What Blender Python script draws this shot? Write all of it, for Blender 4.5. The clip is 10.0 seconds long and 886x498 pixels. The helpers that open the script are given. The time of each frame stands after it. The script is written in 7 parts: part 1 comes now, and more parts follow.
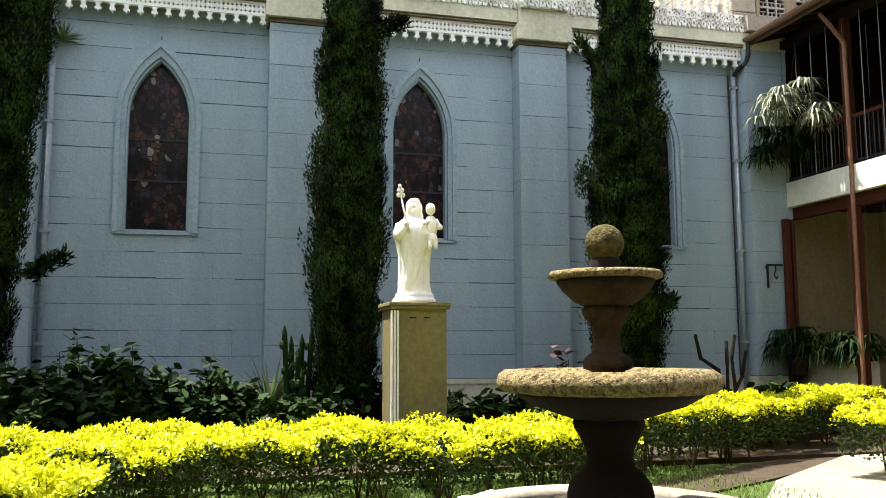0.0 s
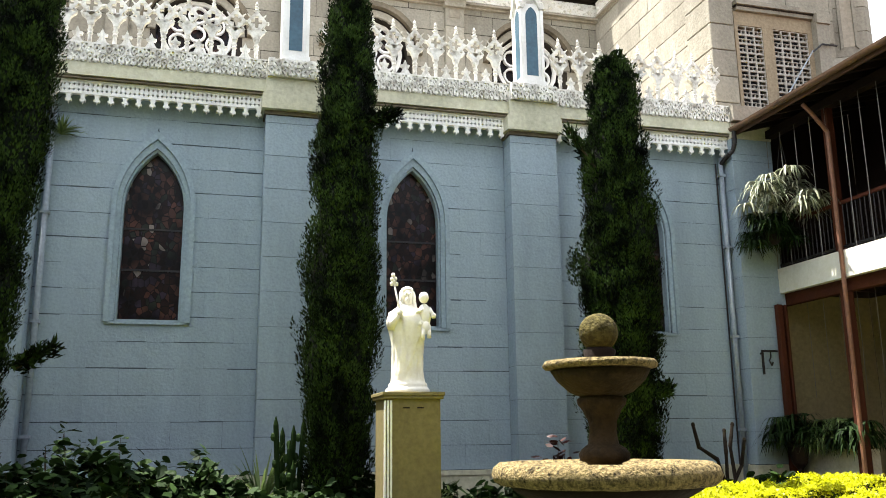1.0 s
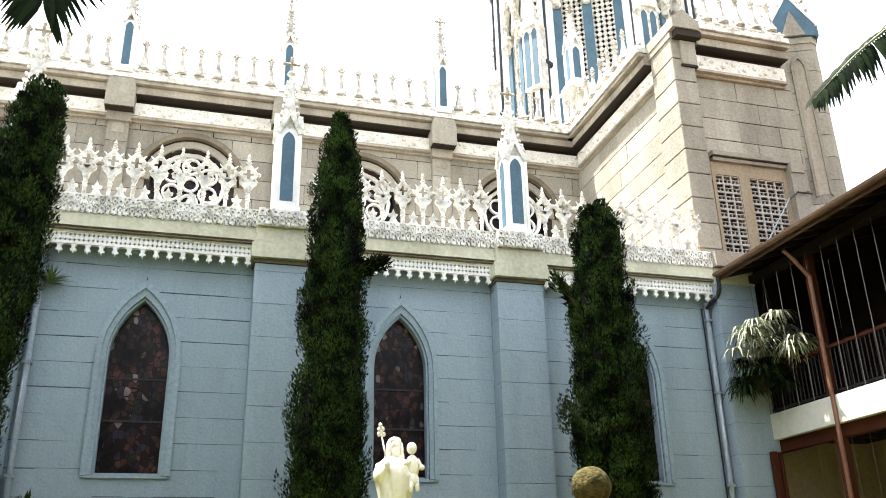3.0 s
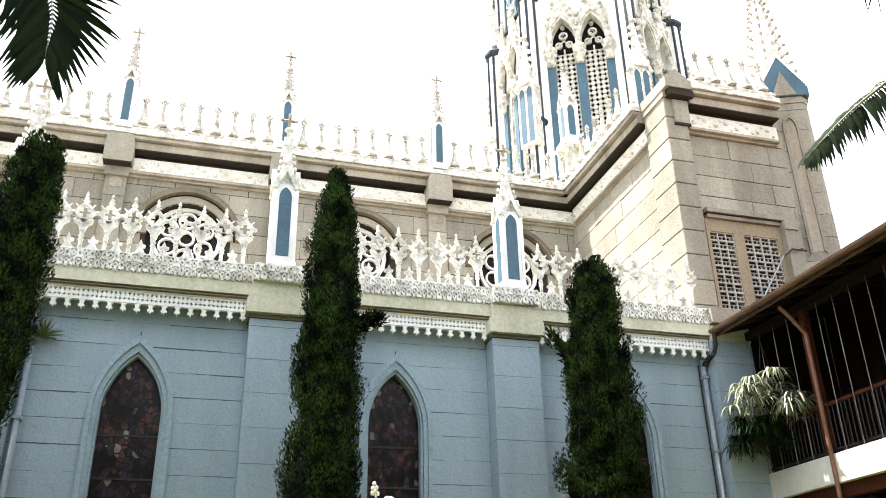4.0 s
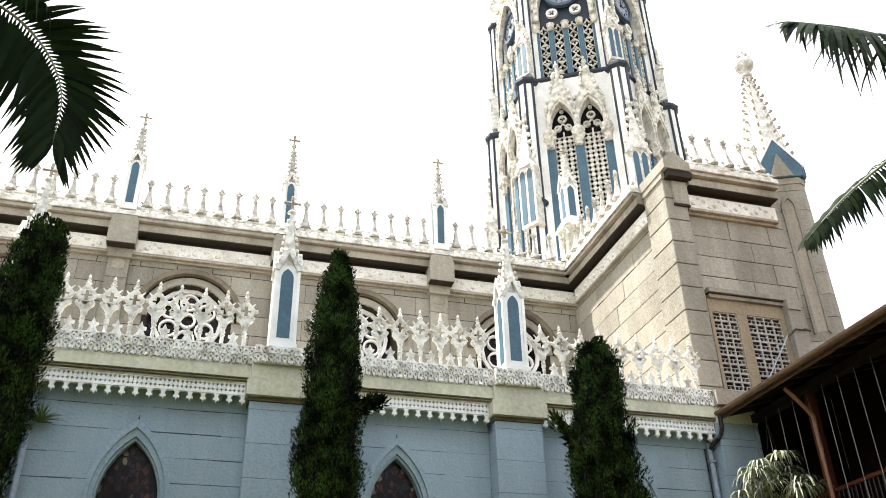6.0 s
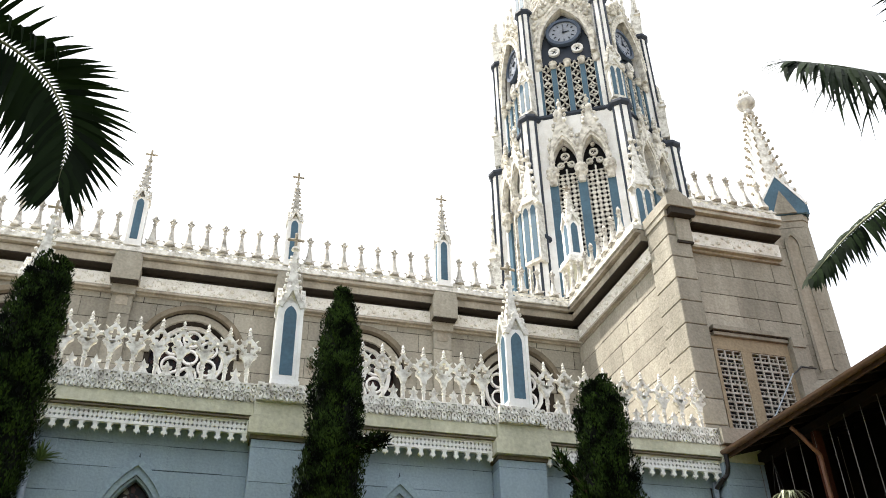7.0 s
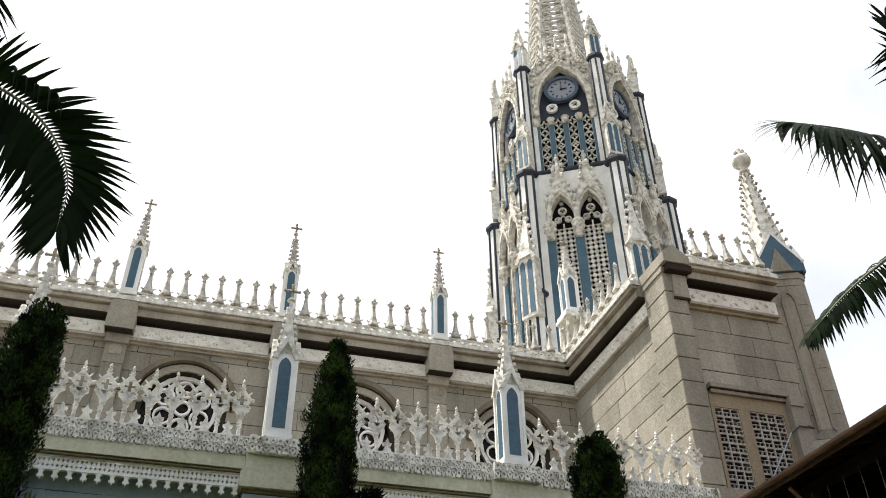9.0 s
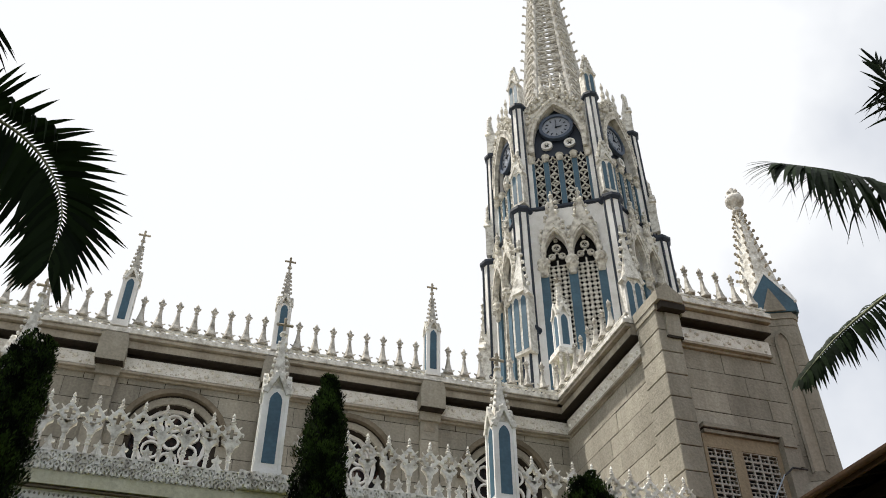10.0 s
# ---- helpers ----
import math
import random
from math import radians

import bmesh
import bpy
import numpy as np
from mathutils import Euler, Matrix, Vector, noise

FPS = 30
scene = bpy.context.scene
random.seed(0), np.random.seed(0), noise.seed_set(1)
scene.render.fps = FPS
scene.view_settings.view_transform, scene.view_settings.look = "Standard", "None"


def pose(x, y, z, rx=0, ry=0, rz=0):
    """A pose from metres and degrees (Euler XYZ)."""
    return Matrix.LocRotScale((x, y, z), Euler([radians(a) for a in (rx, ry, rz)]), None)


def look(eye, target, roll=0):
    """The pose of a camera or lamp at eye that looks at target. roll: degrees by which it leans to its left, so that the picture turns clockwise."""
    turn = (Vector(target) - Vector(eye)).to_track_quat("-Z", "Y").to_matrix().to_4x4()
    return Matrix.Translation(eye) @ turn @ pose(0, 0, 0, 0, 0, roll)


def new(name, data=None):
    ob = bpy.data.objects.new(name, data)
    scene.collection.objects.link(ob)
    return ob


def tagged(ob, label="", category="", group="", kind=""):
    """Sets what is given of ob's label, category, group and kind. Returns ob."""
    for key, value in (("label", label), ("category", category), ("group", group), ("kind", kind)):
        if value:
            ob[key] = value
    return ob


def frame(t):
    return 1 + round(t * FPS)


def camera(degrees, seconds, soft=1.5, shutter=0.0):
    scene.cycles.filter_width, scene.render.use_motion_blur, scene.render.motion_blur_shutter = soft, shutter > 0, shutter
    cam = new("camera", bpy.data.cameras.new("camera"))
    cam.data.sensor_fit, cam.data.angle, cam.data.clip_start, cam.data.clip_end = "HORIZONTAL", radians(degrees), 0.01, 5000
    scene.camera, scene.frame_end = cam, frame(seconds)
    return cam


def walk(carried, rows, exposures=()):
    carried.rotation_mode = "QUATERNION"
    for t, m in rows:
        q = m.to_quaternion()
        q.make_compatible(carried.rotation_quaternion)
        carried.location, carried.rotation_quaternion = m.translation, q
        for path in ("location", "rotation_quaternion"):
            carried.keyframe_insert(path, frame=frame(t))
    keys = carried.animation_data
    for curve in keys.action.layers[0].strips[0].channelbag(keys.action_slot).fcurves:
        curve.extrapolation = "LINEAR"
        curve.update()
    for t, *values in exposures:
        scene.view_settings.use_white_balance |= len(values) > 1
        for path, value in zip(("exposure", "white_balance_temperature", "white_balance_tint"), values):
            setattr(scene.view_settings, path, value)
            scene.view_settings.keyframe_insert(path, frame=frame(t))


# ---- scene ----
# ---- camera: one person tilting a phone upwards ----
cam = camera(54.4, 10.0, soft=0.95)
PATH = [
    (0.0, 0.016, 1.532, -14.87, 6.55, 0.23),
    (0.5, 0.014, 1.546, -14.96, 9.27, 0.56),
    (1.0, 0.011, 1.561, -15.25, 12.27, 0.63),
    (1.5, 0.008, 1.575, -15.45, 14.97, 0.64),
    (2.0, 0.004, 1.588, -15.70, 17.61, 0.69),
    (2.5, 0.001, 1.599, -15.78, 19.71, 1.07),
    (4.0, -0.011, 1.626, -16.26, 25.42, 1.08),
    (4.5, -0.014, 1.632, -16.28, 26.59, 1.07),
    (5.0, -0.017, 1.638, -16.30, 27.90, 1.05),
    (5.5, -0.020, 1.644, -16.22, 29.22, 1.11),
    (6.0, -0.024, 1.651, -16.08, 30.72, 1.17),
    (7.5, -0.033, 1.665, -15.92, 33.99, 0.90),
    (8.0, -0.035, 1.668, -16.01, 34.70, 0.81),
    (8.5, -0.038, 1.672, -16.21, 35.49, 0.64),
    (9.0, -0.041, 1.676, -16.53, 36.60, 0.47),
    (9.5, -0.045, 1.681, -16.85, 37.77, 0.30),
    (10.0, -0.049, 1.686, -17.31, 38.92, 0.12),
]
walk(cam, [(t, pose(0, y, z, 90 + pitch, roll, yaw)) for t, y, z, yaw, pitch, roll in PATH],
     exposures=[(0.0, 1.80), (1.5, 2.02), (2.5, 2.16), (4.5, 2.10), (6.0, 1.72), (7.5, 1.29), (8.5, 1.03), (10.0, 0.42)])

# ---- sky and sun ----
SUN = Vector((-0.29, 0.20, 0.94)).normalized()
world = bpy.data.worlds.new("overcast_sky")
scene.world = world
world.use_nodes = True
wt = world.node_tree
wt.nodes.clear()
w_out = wt.nodes.new("ShaderNodeOutputWorld")
w_bg = wt.nodes.new("ShaderNodeBackground")
w_sky = wt.nodes.new("ShaderNodeTexSky")
w_sky.sky_type, w_sky.sun_disc = "NISHITA", False
w_sky.sun_elevation = math.asin(SUN.z)
w_sky.sun_rotation = math.atan2(SUN.x, SUN.y)
w_mul = wt.nodes.new("ShaderNodeVectorMath")
w_mul.operation = "SCALE"
w_mul.inputs["Scale"].default_value = 0.12
w_co = wt.nodes.new("ShaderNodeTexCoord")
w_noise = wt.nodes.new("ShaderNodeTexNoise")
w_noise.inputs["Scale"].default_value = 2.2
w_noise.inputs["Detail"].default_value = 6.0
w_ramp = wt.nodes.new("ShaderNodeValToRGB")
w_ramp.color_ramp.elements[0].position, w_ramp.color_ramp.elements[0].color = 0.40, (0.55, 0.55, 0.55, 1)
w_ramp.color_ramp.elements[1].position, w_ramp.color_ramp.elements[1].color = 0.62, (1, 1, 1, 1)
w_mix = wt.nodes.new("ShaderNodeMixRGB")
w_mix.inputs["Color2"].default_value = (1.15, 1.17, 1.20, 1)
w_bg.inputs["Strength"].default_value = 0.64
wt.links.new(w_sky.outputs["Color"], w_mul.inputs[0])
wt.links.new(w_co.outputs["Generated"], w_noise.inputs["Vector"])
# cloud thinned from the north towards zenith and unseen south, to dim the fill
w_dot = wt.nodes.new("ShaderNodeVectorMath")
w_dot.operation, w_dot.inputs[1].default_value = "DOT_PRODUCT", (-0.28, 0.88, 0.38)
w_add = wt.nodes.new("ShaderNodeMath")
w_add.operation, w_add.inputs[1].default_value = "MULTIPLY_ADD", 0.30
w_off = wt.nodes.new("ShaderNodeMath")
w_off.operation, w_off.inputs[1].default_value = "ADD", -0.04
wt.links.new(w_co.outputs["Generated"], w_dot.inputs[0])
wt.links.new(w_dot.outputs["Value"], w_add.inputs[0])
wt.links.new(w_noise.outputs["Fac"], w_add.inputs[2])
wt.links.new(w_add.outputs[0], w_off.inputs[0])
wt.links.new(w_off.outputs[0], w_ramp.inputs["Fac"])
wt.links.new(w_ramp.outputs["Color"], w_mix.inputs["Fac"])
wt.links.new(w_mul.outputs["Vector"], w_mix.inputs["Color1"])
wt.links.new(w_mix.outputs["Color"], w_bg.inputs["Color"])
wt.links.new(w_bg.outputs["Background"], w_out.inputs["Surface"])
sun_data = bpy.data.lights.new("sun", "SUN")
sun_data.energy, sun_data.angle, sun_data.color = 5.0, radians(0.6), (1.0, 0.95, 0.87)
sun = new("sun", sun_data)
sun.matrix_world = look(SUN * 60, (0, 0, 0))


# ---- materials ----
def rgb(c):
    return (c[0], c[1], c[2], 1.0)


def paint(name, base, dirt, grain=14.0, stain=0.9, amount=0.5, rough=0.75, bump=0.25, metal=0.0, spread=0.0, streak=False, fleck=0.35):
    """A surface with fine grain, broad stains, small tone changes from piece to piece, and relief."""
    m = bpy.data.materials.new(name)
    m.use_nodes = True
    nt = m.node_tree
    b = nt.nodes["Principled BSDF"]
    b.inputs["Roughness"].default_value, b.inputs["Metallic"].default_value = rough, metal
    b.inputs["Specular IOR Level"].default_value = 0.2 if rough > 0.6 else 0.45
    co = nt.nodes.new("ShaderNodeTexCoord")
    geo = nt.nodes.new("ShaderNodeNewGeometry")
    mp = nt.nodes.new("ShaderNodeMapping")
    mp.inputs["Scale"].default_value = (1, 1, 0.18) if streak else (1, 1, 1)
    n1 = nt.nodes.new("ShaderNodeTexNoise")
    n1.inputs["Scale"].default_value, n1.inputs["Detail"].default_value = stain, 7.0
    n1.inputs["Roughness"].default_value = 0.65
    n2 = nt.nodes.new("ShaderNodeTexNoise")
    n2.inputs["Scale"].default_value, n2.inputs["Detail"].default_value = grain, 5.0
    ramp = nt.nodes.new("ShaderNodeValToRGB")
    ramp.color_ramp.elements[0].position, ramp.color_ramp.elements[1].position = 0.42, 0.68
    mul = nt.nodes.new("ShaderNodeMath")
    mul.operation, mul.inputs[1].default_value = "MULTIPLY", amount
    mix = nt.nodes.new("ShaderNodeMixRGB")
    mix.inputs["Color1"].default_value, mix.inputs["Color2"].default_value = rgb(base), rgb(dirt)
    fine = nt.nodes.new("ShaderNodeMixRGB")
    fine.blend_type, fine.inputs["Fac"].default_value = "OVERLAY", fleck
    info = nt.nodes.new("ShaderNodeObjectInfo")
    hsv = nt.nodes.new("ShaderNodeHueSaturation")
    span = nt.nodes.new("ShaderNodeMapRange")
    span.inputs["To Min"].default_value, span.inputs["To Max"].default_value = 1 - spread, 1 + spread
    bmp = nt.nodes.new("ShaderNodeBump")
    bmp.inputs["Strength"].default_value, bmp.inputs["Distance"].default_value = bump, 0.02
    L = nt.links.new
    L(geo.outputs["Position"], mp.inputs["Vector"])
    L(mp.outputs["Vector"], n1.inputs["Vector"])
    L(geo.outputs["Position"], n2.inputs["Vector"])
    L(n1.outputs["Fac"], ramp.inputs["Fac"])
    L(ramp.outputs["Color"], mul.inputs[0])
    L(mul.outputs[0], mix.inputs["Fac"])
    L(mix.outputs["Color"], fine.inputs["Color1"])
    L(n2.outputs["Fac"], fine.inputs["Color2"])
    L(info.outputs["Random"], span.inputs["Value"])
    L(span.outputs["Result"], hsv.inputs["Value"])
    L(fine.outputs["Color"], hsv.inputs["Color"])
    L(hsv.outputs["Color"], b.inputs["Base Color"])
    n3 = nt.nodes.new("ShaderNodeTexNoise")
    n3.inputs["Scale"].default_value, n3.inputs["Detail"].default_value = grain * 0.27, 3.0
    rough_add = nt.nodes.new("ShaderNodeMath")
    rough_add.operation, rough_add.inputs[1].default_value = "MULTIPLY_ADD", 1.6
    L(geo.outputs["Position"], n3.inputs["Vector"])
    L(n3.outputs["Fac"], rough_add.inputs[0])
    L(n2.outputs["Fac"], rough_add.inputs[2])
    L(rough_add.outputs[0], bmp.inputs["Height"])
    L(bmp.outputs["Normal"], b.inputs["Normal"])
    return m


def leaf_material(name, dark, light, gloss=0.45, through_light=0.25, patchy=False):
    """Leaves whose tone changes from leaf to leaf; patchy darkens whole clumps in place of self-shading."""
    m = bpy.data.materials.new(name)
    m.use_nodes = True
    nt = m.node_tree
    b = nt.nodes["Principled BSDF"]
    b.inputs["Roughness"].default_value = gloss
    b.inputs["Specular IOR Level"].default_value = 0.06 if gloss > 0.55 else 0.25
    geo = nt.nodes.new("ShaderNodeNewGeometry")
    ramp = nt.nodes.new("ShaderNodeValToRGB")
    ramp.color_ramp.elements[0].color, ramp.color_ramp.elements[1].color = rgb(dark), rgb(light)
    tr = nt.nodes.new("ShaderNodeBsdfTranslucent")
    mix = nt.nodes.new("ShaderNodeMixShader")
    mix.inputs["Fac"].default_value = through_light
    out = nt.nodes["Material Output"]
    L = nt.links.new
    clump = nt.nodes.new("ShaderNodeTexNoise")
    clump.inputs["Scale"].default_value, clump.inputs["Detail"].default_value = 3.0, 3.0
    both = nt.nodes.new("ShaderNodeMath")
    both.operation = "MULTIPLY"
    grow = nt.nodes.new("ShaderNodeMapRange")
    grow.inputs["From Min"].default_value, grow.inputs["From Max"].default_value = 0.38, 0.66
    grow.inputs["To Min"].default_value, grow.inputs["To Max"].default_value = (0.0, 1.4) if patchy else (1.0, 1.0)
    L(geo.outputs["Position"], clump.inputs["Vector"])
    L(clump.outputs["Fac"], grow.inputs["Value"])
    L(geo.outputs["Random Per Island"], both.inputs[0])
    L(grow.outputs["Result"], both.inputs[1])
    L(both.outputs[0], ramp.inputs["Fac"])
    L(ramp.outputs["Color"], b.inputs["Base Color"])
    L(ramp.outputs["Color"], tr.inputs["Color"])
    L(b.outputs["BSDF"], mix.inputs[1])
    L(tr.outputs["BSDF"], mix.inputs[2])
    L(mix.outputs["Shader"], out.inputs["Surface"])
    return m


def lace_material(name, base, hole, scale):
    """White plasterwork with dirt; darker dots are painted in place of shaded holes."""
    m = paint(name, base, (0.42, 0.38, 0.30), 30, 1.4, 0.55, 0.8, 0.3)
    nt = m.node_tree
    b = nt.nodes["Principled BSDF"]
    geo = nt.nodes.new("ShaderNodeNewGeometry")
    v = nt.nodes.new("ShaderNodeTexVoronoi")
    v.inputs["Scale"].default_value, v.inputs["Randomness"].default_value = scale, 0.95
    r = nt.nodes.new("ShaderNodeValToRGB")
    r.color_ramp.elements[0].position, r.color_ramp.elements[0].color = 0.22, (1, 1, 1, 1)
    r.color_ramp.elements[1].position, r.color_ramp.elements[1].color = 0.34, (0, 0, 0, 1)
    mix = nt.nodes.new("ShaderNodeMixRGB")
    mix.inputs["Color2"].default_value = rgb(hole)
    src = b.inputs["Base Color"].links[0].from_socket
    L = nt.links.new
    L(geo.outputs["Position"], v.inputs["Vector"])
    L(v.outputs["Distance"], r.inputs["Fac"])
    L(r.outputs["Color"], mix.inputs["Fac"])
    L(src, mix.inputs["Color1"])
    L(mix.outputs["Color"], b.inputs["Base Color"])
    return m


M_BLUE = paint("blue_painted_block", (0.315, 0.395, 0.452), (0.225, 0.292, 0.343), 22, 0.7, 0.8, 0.75, 0.45, spread=0.02, streak=True, fleck=0.2)
M_BLUEJ = paint("blue_joint", (0.07, 0.09, 0.11), (0.05, 0.065, 0.08), 22, 0.9, 0.5)
M_BLUETRIM = paint("blue_painted_moulding", (0.295, 0.38, 0.435), (0.21, 0.275, 0.325), 20, 1.2, 0.5, 0.65, 0.15)
M_STONE = paint("tan_stone", (0.345, 0.32, 0.262), (0.19, 0.175, 0.14), 16, 0.8, 0.8, 0.85, 0.6, spread=0.13, streak=True)
# dark joints; also colours soffits and recesses black in place of their shade
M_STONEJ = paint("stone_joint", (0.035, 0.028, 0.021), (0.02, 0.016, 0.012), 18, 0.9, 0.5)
M_CORN = paint("weathered_cream_cornice", (0.60, 0.585, 0.45), (0.30, 0.295, 0.205), 14, 0.9, 0.65, 0.85, 0.4, streak=True)
# fine dark flecks in white and cream are dirt and painted crevice shade
M_WHITE = paint("weathered_white_plaster", (0.80, 0.785, 0.73), (0.22, 0.19, 0.14), 20, 4.5, 0.75, 0.8, 0.45, spread=0.05)
M_CLEAN = paint("white_paint", (0.87, 0.865, 0.84), (0.52, 0.49, 0.43), 20, 1.1, 0.5, 0.7, 0.2)
M_CREAM = paint("cream_ornament", (0.74, 0.715, 0.645), (0.15, 0.13, 0.10), 16, 4.0, 0.8, 0.85, 0.6)
M_LACE2 = lace_material("carved_white_band", (0.78, 0.76, 0.70), (0.55, 0.51, 0.43), 15)
# weathered tan; on pilaster and turret panels it paints a recess's shade
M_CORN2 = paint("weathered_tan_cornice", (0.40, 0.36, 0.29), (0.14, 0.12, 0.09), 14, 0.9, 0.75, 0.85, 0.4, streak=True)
# dark brown that serves as stone stain and as painted shade
M_STAINSHADE = paint("soot_stained_stone", (0.20, 0.168, 0.122), (0.10, 0.085, 0.062), 16, 1.4, 0.8, 0.88, 0.5)
M_PANEL = paint("blue_panel_paint", (0.05, 0.115, 0.165), (0.03, 0.065, 0.095), 16, 1.5, 0.6, 0.55, 0.15)
M_NAVY = paint("dark_blue_paint", (0.012, 0.020, 0.036), (0.008, 0.013, 0.022), 16, 1.5, 0.6, 0.55, 0.15)
# greyed white, picked so finials stand out against the white sky
M_FINIAL = paint("grimy_white_finial", (0.55, 0.525, 0.47), (0.13, 0.115, 0.095), 24, 5.0, 0.8, 0.85, 0.4)
M_SPIRE = paint("pale_spire_plaster", (0.68, 0.66, 0.61), (0.18, 0.16, 0.135), 16, 3.5, 0.75, 0.85, 0.4)
# near-black for sheets that stand in for unlit space
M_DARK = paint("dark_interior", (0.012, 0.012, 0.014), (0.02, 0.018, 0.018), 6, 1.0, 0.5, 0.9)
M_WOOD = paint("red_brown_painted_wood", (0.065, 0.017, 0.007), (0.035, 0.010, 0.005), 26, 1.4, 0.6, 0.8, 0.25)
# dark wood of eaves and floors; also paints the upper gallery's shade
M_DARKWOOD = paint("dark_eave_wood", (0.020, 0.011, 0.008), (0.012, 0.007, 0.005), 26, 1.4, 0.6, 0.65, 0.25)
M_TILE = paint("clay_roof_tile", (0.13, 0.07, 0.045), (0.07, 0.04, 0.028), 12, 1.5, 0.7, 0.85, 0.4)
M_WALLW = paint("whitewashed_wall", (0.74, 0.73, 0.66), (0.52, 0.50, 0.42), 14, 0.7, 0.6, 0.85, 0.3, streak=True)
# only on the unseen walls; kept dark to cut their bounce light
M_OCHRE = paint("dull_ochre_plaster", (0.24, 0.19, 0.12), (0.15, 0.12, 0.08), 14, 0.8, 0.6, 0.85, 0.3, streak=True)
M_METAL = paint("grey_blue_pipe", (0.30, 0.35, 0.40), (0.18, 0.21, 0.24), 16, 1.2, 0.6, 0.5, 0.1)
M_IRON = paint("black_iron", (0.02, 0.02, 0.022), (0.05, 0.035, 0.025), 24, 2.0, 0.5, 0.5, 0.1, metal=0.4)
M_ROD = paint("thin_steel_rod", (0.20, 0.19, 0.17), (0.12, 0.10, 0.09), 30, 3, 0.5, 0.4, 0.05, metal=0.6)
M_PED = paint("khaki_pedestal_plaster", (0.165, 0.138, 0.06), (0.12, 0.10, 0.045), 16, 1.0, 0.6, 0.8, 0.2, streak=True)
M_STATUE = paint("white_statue_plaster", (0.82, 0.79, 0.70), (0.55, 0.50, 0.40), 20, 2.4, 0.5, 0.6, 0.15)
# one cast stone in three tones: lit rims, half-shaded stem, shaded undersides
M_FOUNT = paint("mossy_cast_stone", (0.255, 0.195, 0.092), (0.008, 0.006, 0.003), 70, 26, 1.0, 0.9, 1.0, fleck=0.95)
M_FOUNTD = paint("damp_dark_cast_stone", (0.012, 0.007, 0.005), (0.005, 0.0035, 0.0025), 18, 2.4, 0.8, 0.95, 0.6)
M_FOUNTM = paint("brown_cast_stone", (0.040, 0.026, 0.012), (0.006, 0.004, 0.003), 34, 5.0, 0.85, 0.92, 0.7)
M_MOSS = paint("moss_covered_ball", (0.090, 0.074, 0.022), (0.004, 0.004, 0.002), 46, 14, 0.8, 0.95, 1.0)
M_CONC = paint("pale_concrete", (0.25, 0.225, 0.18), (0.15, 0.135, 0.105), 18, 1.2, 0.6, 0.9, 0.35)
M_SOIL = paint("garden_soil", (0.055, 0.04, 0.026), (0.03, 0.022, 0.014), 14, 1.6, 0.6, 0.95, 0.8)
M_GRASS = paint("lawn", (0.055, 0.085, 0.02), (0.035, 0.05, 0.014), 40, 1.2, 0.6, 0.9, 0.8)
M_EARTH = paint("dry_earth", (0.15, 0.135, 0.10), (0.10, 0.095, 0.065), 14, 0.3, 0.7, 0.95, 0.5)
M_BARK = paint("bark", (0.075, 0.05, 0.032), (0.035, 0.025, 0.017), 30, 3, 0.6, 0.95, 0.8)
M_ROOF = paint("grey_roof", (0.30, 0.28, 0.25), (0.18, 0.16, 0.14), 10, 0.8, 0.6, 0.9, 0.3)
M_BLOCKVENT = paint("cement_vent_block", (0.42, 0.40, 0.36), (0.24, 0.22, 0.18), 20, 2, 0.6, 0.9, 0.4)
M_TERRA = paint("white_planter", (0.62, 0.60, 0.54), (0.38, 0.35, 0.28), 18, 1.6, 0.6, 0.8, 0.3)
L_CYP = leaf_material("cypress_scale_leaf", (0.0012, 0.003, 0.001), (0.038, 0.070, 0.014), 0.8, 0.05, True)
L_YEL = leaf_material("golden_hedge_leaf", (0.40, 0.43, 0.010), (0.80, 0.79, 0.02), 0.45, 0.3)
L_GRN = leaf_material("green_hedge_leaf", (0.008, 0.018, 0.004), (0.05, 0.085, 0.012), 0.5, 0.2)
L_BUSH = leaf_material("dark_garden_leaf", (0.004, 0.011, 0.004), (0.028, 0.055, 0.014), 0.6, 0.12)
L_PALE = leaf_material("pale_green_leaf", (0.07, 0.11, 0.035), (0.20, 0.27, 0.09), 0.4, 0.25)
# silver leaf tone raised to carry direct sunlight in its colour
L_SILVER = leaf_material("silvery_strap_leaf", (0.03, 0.05, 0.018), (0.52, 0.54, 0.40), 0.3, 0.12)
L_PALM = leaf_material("palm_leaflet", (0.003, 0.007, 0.002), (0.012, 0.024, 0.006), 0.6, 0.06)
L_RED = leaf_material("dark_red_leaf", (0.014, 0.005, 0.005), (0.045, 0.013, 0.012), 0.45, 0.15)


